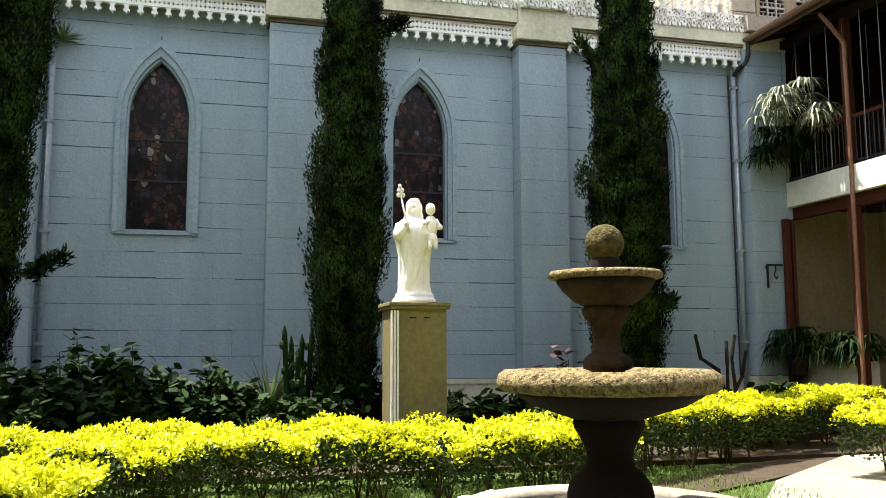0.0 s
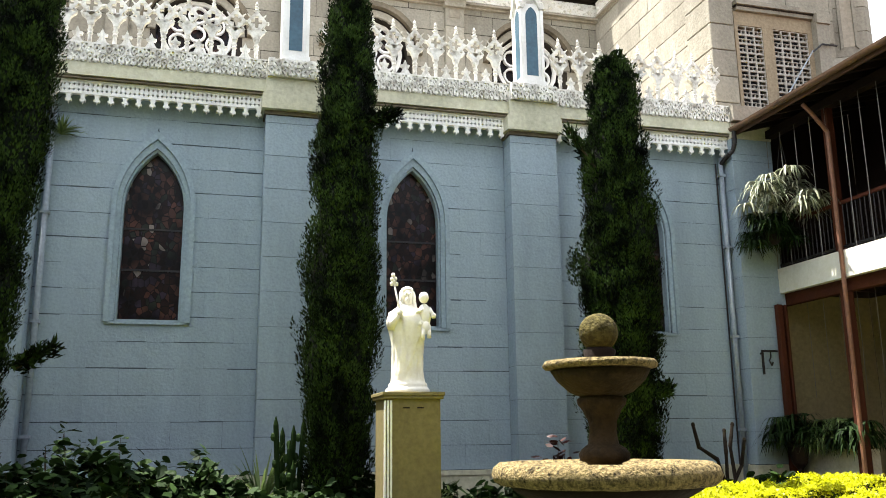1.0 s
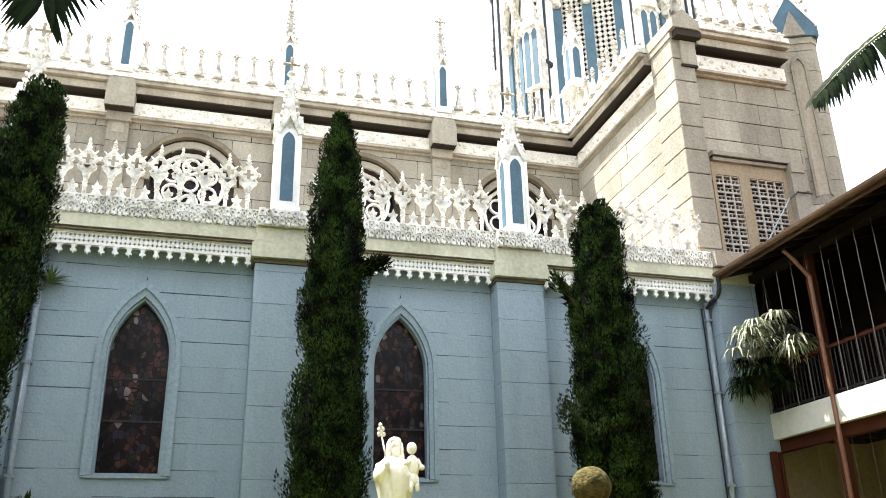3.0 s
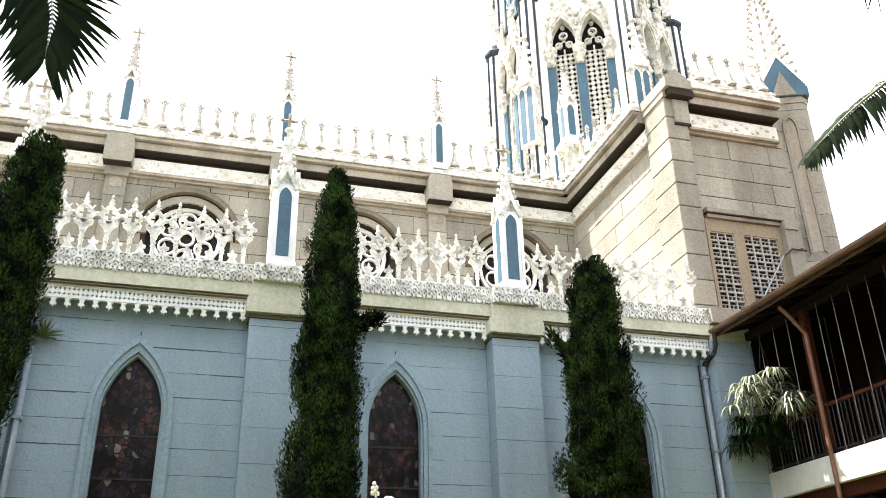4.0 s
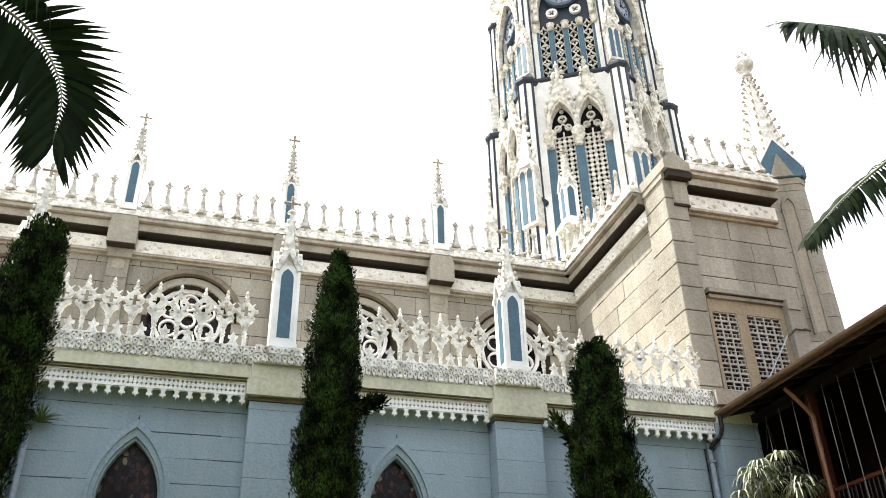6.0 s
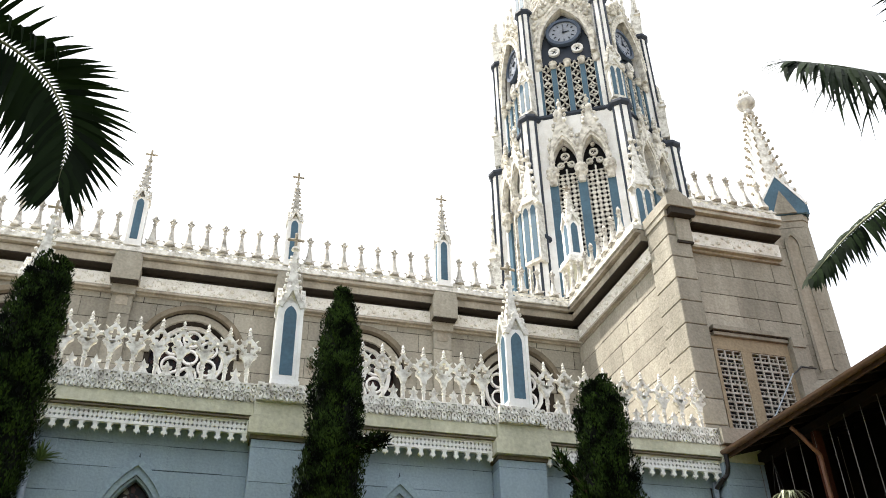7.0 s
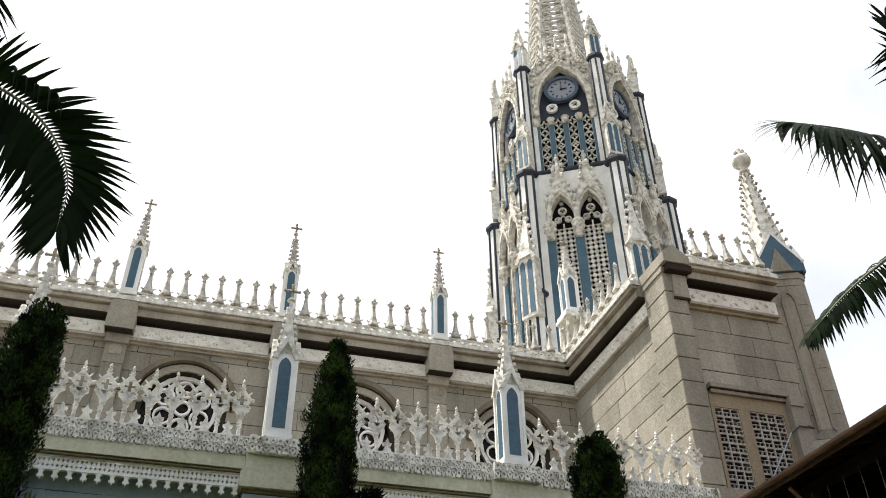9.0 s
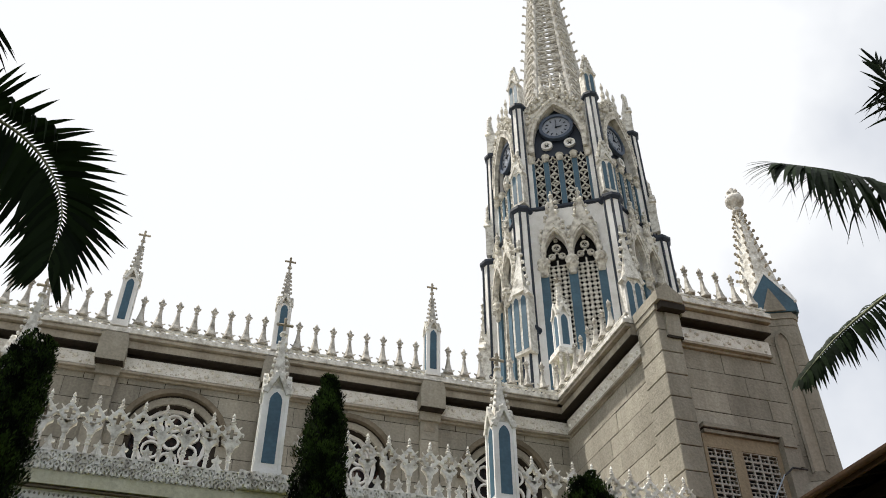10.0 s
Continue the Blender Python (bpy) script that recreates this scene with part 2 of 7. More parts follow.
def stained_glass():
    """Dark stained glass seen from outside: small muted pieces between dark lead lines."""
    m = bpy.data.materials.new("stained_glass")
    m.use_nodes = True
    nt = m.node_tree
    b = nt.nodes["Principled BSDF"]
    b.inputs["Roughness"].default_value, b.inputs["Specular IOR Level"].default_value = 0.3, 0.15
    geo = nt.nodes.new("ShaderNodeNewGeometry")
    mp = nt.nodes.new("ShaderNodeMapping")
    mp.inputs["Scale"].default_value = (1.0, 1.0, 0.75)
    v = nt.nodes.new("ShaderNodeTexVoronoi")
    v.inputs["Scale"].default_value = 11.0
    e = nt.nodes.new("ShaderNodeTexVoronoi")
    e.feature, e.inputs["Scale"].default_value = "DISTANCE_TO_EDGE", 11.0
    sep = nt.nodes.new("ShaderNodeSeparateColor")
    ramp = nt.nodes.new("ShaderNodeValToRGB")
    cr = ramp.color_ramp
    cr.interpolation = "CONSTANT"
    cr.elements[0].position, cr.elements[0].color = 0.0, (0.016, 0.008, 0.007, 1)
    cr.elements[1].position, cr.elements[1].color = 0.35, (0.055, 0.026, 0.02, 1)
    for at, c in ((0.6, (0.03, 0.022, 0.034, 1)), (0.72, (0.085, 0.036, 0.026, 1)), (0.86, (0.02, 0.024, 0.019, 1)), (0.955, (0.20, 0.17, 0.155, 1))):
        cr.elements.new(at).color = c
    tone = nt.nodes.new("ShaderNodeTexNoise")
    tone.inputs["Scale"].default_value, tone.inputs["Detail"].default_value = 1.9, 4.0
    lit = nt.nodes.new("ShaderNodeMapRange")
    lit.inputs["From Min"].default_value, lit.inputs["From Max"].default_value = 0.4, 0.62
    lit.inputs["To Min"].default_value, lit.inputs["To Max"].default_value = 0.15, 1.1
    shade = nt.nodes.new("ShaderNodeMixRGB")
    shade.blend_type, shade.inputs["Fac"].default_value = "MULTIPLY", 1.0
    lead = nt.nodes.new("ShaderNodeMath")
    lead.operation, lead.inputs[1].default_value = "GREATER_THAN", 0.05
    mix = nt.nodes.new("ShaderNodeMixRGB")
    mix.inputs["Color1"].default_value = (0.006, 0.005, 0.005, 1)
    L = nt.links.new
    L(geo.outputs["Position"], mp.inputs["Vector"])
    L(mp.outputs["Vector"], v.inputs["Vector"])
    L(mp.outputs["Vector"], e.inputs["Vector"])
    L(geo.outputs["Position"], tone.inputs["Vector"])
    L(tone.outputs["Fac"], lit.inputs["Value"])
    L(v.outputs["Color"], sep.inputs["Color"])
    L(sep.outputs["Red"], ramp.inputs["Fac"])
    L(ramp.outputs["Color"], shade.inputs["Color1"])
    L(lit.outputs["Result"], shade.inputs["Color2"])
    L(e.outputs["Distance"], lead.inputs[0])
    L(lead.outputs[0], mix.inputs["Fac"])
    L(shade.outputs["Color"], mix.inputs["Color2"])
    L(mix.outputs["Color"], b.inputs["Base Color"])
    return m


M_GLASS = stained_glass()


# ---- small mesh tools ----
def mesh_of(bm, name, mat, smooth=False):
    me = bpy.data.meshes.new(name)
    bmesh.ops.recalc_face_normals(bm, faces=bm.faces)
    bm.to_mesh(me)
    bm.free()
    me.materials.append(mat)
    if smooth:
        me.polygons.foreach_set("use_smooth", [True] * len(me.polygons))
    return me


def part(name, bm, mat, parent, label="", smooth=False, m=None):
    ob = new(name, mesh_of(bm, name, mat, smooth))
    ob.parent = parent
    if m is not None:
        ob.matrix_basis = m
    return tagged(ob, label)


def again(name, mesh, parent, m, label=""):
    """One more object on a mesh that is already there."""
    ob = new(name, mesh)
    ob.parent, ob.matrix_basis = parent, m
    return tagged(ob, label)


def thing(name, label, category, group="", kind="", m=None):
    ob = new(name)
    if m is not None:
        ob.matrix_basis = m
    return tagged(ob, label, category, group, kind)


def solid(name, bm, mat, label, category, kind="structure", group="", smooth=False):
    return tagged(new(name, mesh_of(bm, name, mat, smooth)), label, category, group, kind)


def box(bm, x0, x1, y0, y1, z0, z1, taper=0.0):
    c = [(x0, y0, z0), (x1, y0, z0), (x1, y1, z0), (x0, y1, z0),
         (x0 + taper, y0 + taper, z1), (x1 - taper, y0 + taper, z1), (x1 - taper, y1 - taper, z1), (x0 + taper, y1 - taper, z1)]
    v = [bm.verts.new(p) for p in c]
    for f in ((0, 1, 2, 3), (4, 7, 6, 5), (0, 4, 5, 1), (1, 5, 6, 2), (2, 6, 7, 3), (3, 7, 4, 0)):
        bm.faces.new([v[i] for i in f])


def slab(bm, pts, y0, y1):
    """A plate cut to the outline pts (x, z), from y0 (front) to y1."""
    a = [bm.verts.new((x, y0, z)) for x, z in pts]
    b = [bm.verts.new((x, y1, z)) for x, z in pts]
    n = len(pts)
    bm.faces.new(a)
    bm.faces.new(b[::-1])
    for i in range(n):
        bm.faces.new((a[i], b[i], b[(i + 1) % n], a[(i + 1) % n]))


def band(bm, inner, outer, y0, y1):
    """A flat band between two open outlines of equal length, y0 to y1."""
    n = len(inner)
    V = [[bm.verts.new((x, y, z)) for x, z in line] for line in (inner, outer) for y in (y0, y1)]
    for i in range(n - 1):
        j = i + 1
        for p, q in ((0, 2), (2, 3), (3, 1), (1, 0)):
            bm.faces.new((V[p][i], V[p][j], V[q][j], V[q][i]))
    for i in (0, n - 1):
        bm.faces.new((V[0][i], V[1][i], V[3][i], V[2][i]))


def lathe(bm, prof, n=20, at=(0, 0), squash=1.0, turn=0.0):
    rings = []
    for r, z in prof:
        rings.append([bm.verts.new((at[0] + max(r, 1e-4) * math.cos(turn + 2 * math.pi * k / n), at[1] + squash * max(r, 1e-4) * math.sin(turn + 2 * math.pi * k / n), z)) for k in range(n)])
    for a, b in zip(rings, rings[1:]):
        for k in range(n):
            bm.faces.new((a[k], a[(k + 1) % n], b[(k + 1) % n], b[k]))
    bm.faces.new(rings[0][::-1])
    bm.faces.new(rings[-1])


def rod(bm, p, q, r0, r1=None, n=6):
    p, q = Vector(p), Vector(q)
    r1 = r0 if r1 is None else r1
    d = (q - p).normalized()
    u = d.orthogonal().normalized()
    w = d.cross(u)
    R = [[bm.verts.new(c + r * (math.cos(2 * math.pi * k / n) * u + math.sin(2 * math.pi * k / n) * w)) for k in range(n)] for c, r in ((p, r0), (q, max(r1, 1e-4)))]
    for k in range(n):
        bm.faces.new((R[0][k], R[0][(k + 1) % n], R[1][(k + 1) % n], R[1][k]))
    bm.faces.new(R[0][::-1])
    bm.faces.new(R[1])


def blob(bm, at, r, squash=1.0, n=6):
    prof = [(r * math.sin(math.pi * k / 4), at[2] - r * squash * math.cos(math.pi * k / 4)) for k in range(5)]
    lathe(bm, prof, n, at[:2])


def pipe(bm, pts, r, n=8):
    for p, q in zip(pts, pts[1:]):
        rod(bm, p, q, r, r, n)


def lancet(w, z0, spring, rise, n=9):
    """Outline of a pointed opening, half width w, from the left foot over the apex to the right foot."""
    c = (rise * rise - w * w) / (2 * w)
    R = w + c
    top = math.atan2(rise, c)
    left = [(-(R * math.cos(a) - c), spring + R * math.sin(a)) for a in [top * k / n for k in range(n + 1)]]
    return [(-w, z0)] + left + [(-x, z) for x, z in left[-2::-1]] + [(w, z0)]


def moved(pts, dx=0.0, dz=0.0):
    return [(x + dx, z + dz) for x, z in pts]


def pierced(bm, cx, cz, w, h, y0, y1, hole=0.7, rhomb=False, thin=0.36):
    """One tile of pierced work, w by h, with a cross-shaped hole; the tile is a rectangle or a rhomb."""
    l, u = hole / 2, hole / 2 * thin
    quarter = [((l, -u), (0.5, -0.2)), ((l, u), (0.5, 0.2)), ((u, u), (0.5, 0.5))]
    if rhomb:
        quarter = [((l, -u), (0.47, -0.03)), ((l, u), (0.47, 0.03)), ((u, u), (0.25, 0.25))]
    inner, outer = [], []
    for k in range(4):
        for p, q in quarter:
            for _ in range(k):
                p, q = (-p[1], p[0]), (-q[1], q[0])
            inner.append((cx + w * p[0], cz + h * p[1]))
            outer.append((cx + w * q[0], cz + h * q[1]))
    band(bm, inner + inner[:1], outer + outer[:1], y0, y1)


def pierced_strip(bm, x0, x1, z0, z1, cols, rows, y0, y1, hole=0.7, rhomb=False, thin=0.36):
    w, h = (x1 - x0) / cols, (z1 - z0) / rows
    for i in range(cols):
        for j in range(rows):
            pierced(bm, x0 + (i + 0.5) * w, z0 + (j + 0.5) * h, w, h, y0, y1, hole, rhomb, thin)


def leaves(name, P, D, N, length, width, mat, parent=None, label="", jitter=0.25, fold=0.0, seed=1, rounded=False):
    """Many small leaves: base points P, directions D, facing N; each a pointed four-sided blade."""
    rng = np.random.default_rng(seed)
    P, D, N = (np.asarray(a, float) for a in (P, D, N))
    D = D + rng.normal(0, jitter, D.shape)
    D /= np.linalg.norm(D, axis=1)[:, None] + 1e-9
    S = np.cross(D, N + rng.normal(0, jitter, N.shape))
    S /= np.linalg.norm(S, axis=1)[:, None] + 1e-9
    n = len(P)
    ln = (np.asarray(length) * rng.uniform(0.65, 1.25, n))[:, None]
    wd = (np.asarray(width) * rng.uniform(0.7, 1.2, n))[:, None]
    down = np.array([0, 0, -1.0]) * fold * ln
    if rounded:
        V = np.empty((n, 8, 3))
        for i, (f, w, sag) in enumerate(((0, 0.06, 0), (0.22, 0.36, 0), (0.55, 0.5, 0.3), (0.85, 0.26, 0.7), (1, 0, 1), (0.85, -0.26, 0.7), (0.55, -0.5, 0.3), (0.22, -0.36, 0))):
            V[:, i] = P + D * ln * f + S * wd * w + down * sag
        me = bpy.data.meshes.new(name)
        me.from_pydata(V.reshape(-1, 3).tolist(), [], np.arange(n * 8).reshape(n, 8).tolist())
        me.materials.append(mat)
        ob = new(name, me)
        ob.parent = parent
        return tagged(ob, label)
    V = np.empty((n, 4, 3))
    V[:, 0], V[:, 1], V[:, 2], V[:, 3] = P, P + D * ln * 0.45 + S * wd * 0.5, P + D * ln + down, P + D * ln * 0.45 - S * wd * 0.5
    me = bpy.data.meshes.new(name)
    me.from_pydata(V.reshape(-1, 3).tolist(), [], np.arange(n * 4).reshape(n, 4).tolist())
    me.materials.append(mat)
    ob = new(name, me)
    ob.parent = parent
    return tagged(ob, label)

# ---- ground ----
bm = bmesh.new()
for i in range(24):
    for j in range(24):
        x, y = -1500 + 125 * i, -1500 + 125 * j
        v = [bm.verts.new(p) for p in ((x, y, -0.02), (x + 125, y, -0.02), (x + 125, y + 125, -0.02), (x, y + 125, -0.02))]
        bm.faces.new(v)
bmesh.ops.remove_doubles(bm, verts=bm.verts, dist=0.01)
solid("ground", bm, M_EARTH, "dry bare earth ground round the courtyard", "ground")
bm = bmesh.new()
box(bm, -8.6, 10.9, -3.2, 10.4, -0.06, -0.014)
solid("lawn", bm, M_GRASS, "green lawn of the courtyard garden", "lawn")
bm = bmesh.new()
box(bm, -9, 10.9, 10.4, 14.9, -0.02, 0.06)
solid("flower_bed", bm, M_SOIL, "dark soil of the planting bed along the church wall", "flower bed")
bm = bmesh.new()
slab(bm, [(1.0, -3.2), (4.7, 6.9), (6.2, 8.7), (9.0, 10.75), (11.0, 10.9), (11.0, 9.2), (8.4, 6.6), (5.4, 3.0), (4.4, -3.2)], -0.03, -0.004)
bm.transform(Matrix(((1, 0, 0, 0), (0, 0, 1, 0), (0, -1, 0, 0), (0, 0, 0, 1))))
solid("pavement", bm, M_CONC, "pale worn concrete garden path between the hedges", "path")

# ---- aisle wall of the church: blue painted blocks between buttresses ----
WALL_Y, PIER_Y = 15.0, 14.6
STEP, PIER0, PIER_W = 4.53, -3.71, 0.94
PIERS = [PIER0 + STEP * k for k in range(-1, 3)] + [10.14]
BAYS = [(p + PIER_W, q) for p, q in zip(PIERS, PIERS[1:])]
WIN_Z0, WIN_SPRING, WIN_W, WIN_RISE = 3.48, 5.42, 0.52, 1.06
WALL_TOP = 7.45
rng = random.Random(7)

hole_in = lancet(WIN_W, WIN_Z0, WIN_SPRING, WIN_RISE)
hole_out = lancet(WIN_W + 0.15, WIN_Z0 - 0.02, WIN_SPRING, WIN_RISE + 0.27)


def half_at(z):
    """Half the width of the window's surround at height z."""
    if z < WIN_Z0 or z > WIN_SPRING + WIN_RISE + 0.27:
        return 0.0
    w, rise = WIN_W + 0.15, WIN_RISE + 0.27
    if z <= WIN_SPRING:
        return w
    c = (rise * rise - w * w) / (2 * w)
    return max(0.0, math.sqrt(max(0.0, (w + c) ** 2 - (z - WIN_SPRING) ** 2)) - c)


aisle_wall = thing("aisle_wall", "grey-blue painted block wall of the church aisle", "wall", kind="structure")
bm = bmesh.new()
for a, b in BAYS:
    cx = (a + b) / 2
    y0, y1 = WALL_Y + 0.012, WALL_Y + 0.5
    box(bm, a - 0.1, cx - WIN_W, y0, y1, 0, WALL_TOP)
    box(bm, cx + WIN_W, b + 0.1, y0, y1, 0, WALL_TOP)
    box(bm, cx - WIN_W, cx + WIN_W, y0, y1, 0, WIN_Z0)
    n = len(hole_in)
    arch = moved(hole_in[1:-1], cx)
    band(bm, arch, [(x, WALL_TOP) for x, z in arch], y0, y1)
part("wall_core", bm, M_BLUEJ, aisle_wall, "dark recessed joints")
bm = bmesh.new()
for a, b in BAYS:
    box(bm, a, b, WALL_Y - 0.10, WALL_Y + 0.02, 0.0, 0.90)
    slab(bm, [(a, 0.90), (b, 0.90), (b, 0.98), (a, 0.98)], WALL_Y - 0.12, WALL_Y + 0.02)
part("plinth", bm, M_CORN, aisle_wall, "pale grey-cream stone plinth")

# ---- buttresses ----
for k, p in enumerate(PIERS):
    pier = thing("buttress", "grey-blue block buttress with a cream moulded cap", "buttress", "buttresses of the aisle", "structure")
    bm = bmesh.new()
    box(bm, p + 0.012, p + PIER_W - 0.012, PIER_Y + 0.012, WALL_Y + 0.5, 0, 7.12)
    part("pier_core", bm, M_BLUEJ, pier)
    bm = bmesh.new()
    box(bm, p - 0.06, p + PIER_W + 0.06, PIER_Y - 0.06, WALL_Y - 0.13, 0.0, 0.97)
    part("plinth", bm, M_CORN, pier, "pale grey-cream stone plinth")
    bm = bmesh.new()
    if k == 4:
        box(bm, p, p + PIER_W, PIER_Y, WALL_Y + 0.3, 7.13, 7.45)
        part("block", bm, M_BLUE, pier)
        bm = bmesh.new()
        box(bm, p + 0.004, p + PIER_W, PIER_Y - 0.02, WALL_Y + 0.3, 7.455, 7.79)
        part("cap", bm, M_CORN, pier, "pale plain cap")
    else:
        box(bm, p - 0.08, p + PIER_W + 0.08, PIER_Y - 0.14, WALL_Y + 0.3, 7.20, 7.46)
        slab(bm, [(p - 0.08, 7.46), (p + PIER_W + 0.08, 7.46), (p + PIER_W + 0.02, 7.53), (p - 0.02, 7.53)], PIER_Y - 0.14, WALL_Y + 0.3)
        box(bm, p - 0.02, p + PIER_W + 0.02, PIER_Y - 0.10, WALL_Y + 0.3, 7.53, 7.79)
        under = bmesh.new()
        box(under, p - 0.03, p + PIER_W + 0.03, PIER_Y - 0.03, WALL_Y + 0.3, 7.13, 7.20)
        part("neck", under, M_STAINSHADE, pier, "dark brown moulding under the cap")
        part("cap", bm, M_CORN, pier, "olive-stained cream stepped cap")
    z, h = 0.98, 0.6
    while z < 7.1:
        z1 = min(z + h, 7.125)
        bm = bmesh.new()
        d = rng.uniform(-0.003, 0.003)
        box(bm, p, p + PIER_W, PIER_Y + d, WALL_Y - 0.002, z + 0.003, z1 - 0.003)
        bmesh.ops.bevel(bm, geom=bm.edges[:], offset=0.005, segments=1, affect="EDGES")
        part("block", bm, M_BLUE, pier)
        z = z1

# ---- blocks of the bays ----
COURSE = 0.431
for a, b in BAYS:
    cx = (a + b) / 2
    row = 0
    z = 0.98
    while z < WALL_TOP - 0.05:
        z0, z1 = z + 0.006, min(z + COURSE, WALL_TOP) - 0.006
        runs = [(a, b)]
        if z1 > WIN_Z0 and z0 < WIN_SPRING + WIN_RISE + 0.27:
            runs = [(a, cx), (cx, b)]
        for side, (r0, r1) in enumerate(runs):
            cuts = [r0]
            x = r0 + (0.45 if row % 2 else 0.9)
            while x < r1 - 0.35:
                cuts.append(x)
                x += 0.9 + rng.uniform(-0.08, 0.08)
            cuts.append(r1)
            for u, v in zip(cuts, cuts[1:]):
                zs = [z0, z0 + (z1 - z0) / 3, z0 + 2 * (z1 - z0) / 3, z1]
                if z0 < WIN_Z0 < z1:
                    zs = [z0, WIN_Z0 - 0.001, WIN_Z0, z1]
                if len(runs) == 1:
                    pts = [(u, z0), (v, z0), (v, z1), (u, z1)]
                elif side == 0:
                    edge = [(max(u, min(v, cx - half_at(q))), q) for q in zs]
                    if edge[0][0] < u + 0.04:
                        continue
                    pts = [(u, z0)] + edge + [(u, z1)]
                else:
                    edge = [(min(v, max(u, cx + half_at(q))), q) for q in zs]
                    if edge[0][0] > v - 0.04:
                        continue
                    pts = [(v, z1)] + edge[::-1] + [(v, z0)]
                pts = [q for i, q in enumerate(pts) if q != pts[i - 1] and (i < 1 or i + 1 == len(pts) or not (pts[i - 1][0] == q[0] == pts[i + 1][0] and q[0] in (u, v)))]
                inset = 0.0007 if rng.random() < 0.75 or z > 2.6 else 0.003
                pts = [(x + (inset if x == u else -inset if x == v else 0), q) for x, q in pts]
                bm = bmesh.new()
                lo, hi = rng.choice((-0.0055, -0.003, 0.001, 0.006)), rng.choice((-0.0055, -0.003, 0.001, 0.005))
                if z > 4.5:
                    lo, hi = lo * 0.9 - 0.0005, hi * 0.9 - 0.0005
                pts = [(x, q + lo if q == z0 else q - hi if q == z1 else q) for x, q in pts]
                slab(bm, pts, WALL_Y + rng.uniform(-0.0025, 0.002), WALL_Y + 0.03)
                part("block", bm, M_BLUE, aisle_wall)
        row += 1
        z += COURSE

# ---- stained-glass windows ----
for k, (a, b) in enumerate(BAYS):
    cx = (a + b) / 2
    win = thing("window_%d" % (k + 1), "pointed church window with dark stained glass and blue moulded surround", "window", "aisle windows", "structure", pose(cx, 0, 0))
    bm = bmesh.new()
    band(bm, hole_in, hole_out, WALL_Y - 0.03, WALL_Y + 0.02)
    band(bm, lancet(WIN_W + 0.08, WIN_Z0 - 0.02, WIN_SPRING, WIN_RISE + 0.15), lancet(WIN_W + 0.16, WIN_Z0 - 0.02, WIN_SPRING, WIN_RISE + 0.29), WALL_Y - 0.075, WALL_Y - 0.03)
    part("surround", bm, M_BLUETRIM, win, "grey-blue moulded surround")
    bm = bmesh.new()
    inner = lancet(WIN_W - 0.035, WIN_Z0 + 0.03, WIN_SPRING, WIN_RISE - 0.06)
    band(bm, inner, hole_in, WALL_Y + 0.03, WALL_Y + 0.24)
    box(bm, -WIN_W, WIN_W, WALL_Y + 0.03, WALL_Y + 0.24, WIN_Z0, WIN_Z0 + 0.03)
    part("reveal", bm, M_BLUETRIM, win)
    bm = bmesh.new()
    box(bm, -WIN_W - 0.15, WIN_W + 0.15, WALL_Y - 0.04, WALL_Y - 0.008, WIN_Z0 - 0.055, WIN_Z0 - 0.022)
    part("window_sill", bm, M_BLUETRIM, win)
    for name, z0, z1 in (("pane", WIN_Z0, 4.36), ("pane", 4.38, 5.07), ("pane", 5.09, 6.6)):
        bm = bmesh.new()
        pts = [(x, z) for x, z in lancet(WIN_W - 0.01, z0, WIN_SPRING, WIN_RISE - 0.02)] if z1 > 6 else [(-WIN_W + 0.01, z0), (WIN_W - 0.01, z0), (WIN_W - 0.01, z1), (-WIN_W + 0.01, z1)]
        slab(bm, pts, WALL_Y + 0.20, WALL_Y + 0.215)
        part(name, bm, M_GLASS, win)
    for z in (4.37, 5.08):
        bm = bmesh.new()
        box(bm, -WIN_W, WIN_W, WALL_Y + 0.185, WALL_Y + 0.22, z - 0.016, z + 0.016)
        part("glazing_bar", bm, M_IRON, win)

# ---- cornice and hanging lace trim ----
bm = bmesh.new()
for a, b in BAYS:
    box(bm, a, b, 14.60, WALL_Y + 0.5, 7.555, 7.79)
aisle_cornice = solid("aisle_cornice", bm, M_CORN, "olive-stained cream moulded cornice over the aisle wall", "cornice")
# cove strips coloured brown: the cornice's shade and some stain in one tone
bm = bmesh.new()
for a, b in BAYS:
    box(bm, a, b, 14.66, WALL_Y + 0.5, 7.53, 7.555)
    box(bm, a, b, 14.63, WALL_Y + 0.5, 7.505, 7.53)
part("grimy_cove", bm, M_STAINSHADE, aisle_cornice, "cove coloured brown for stain and shade under the cornice")
TEETH = 16
LACE_W = (BAYS[1][1] - BAYS[1][0] - 0.02) / TEETH
module = bmesh.new()
pierced_strip(module, -LACE_W / 2, LACE_W / 2, 0.03, 0.22, 3, 2, -0.025, 0.025, 0.56, False, 0.42)
module_mesh = mesh_of(module, "lace_panel", M_CLEAN)
tooth = bmesh.new()
slab(tooth, [(-0.065, 0.0), (-0.03, -0.045), (-0.03, -0.085), (-0.055, -0.10), (-0.045, -0.135), (-0.018, -0.13), (0, -0.175), (0.018, -0.13), (0.045, -0.135), (0.055, -0.10), (0.03, -0.085), (0.03, -0.045), (0.065, 0.0)], -0.03, 0.03)
tooth_mesh = mesh_of(tooth, "tooth", M_CLEAN)
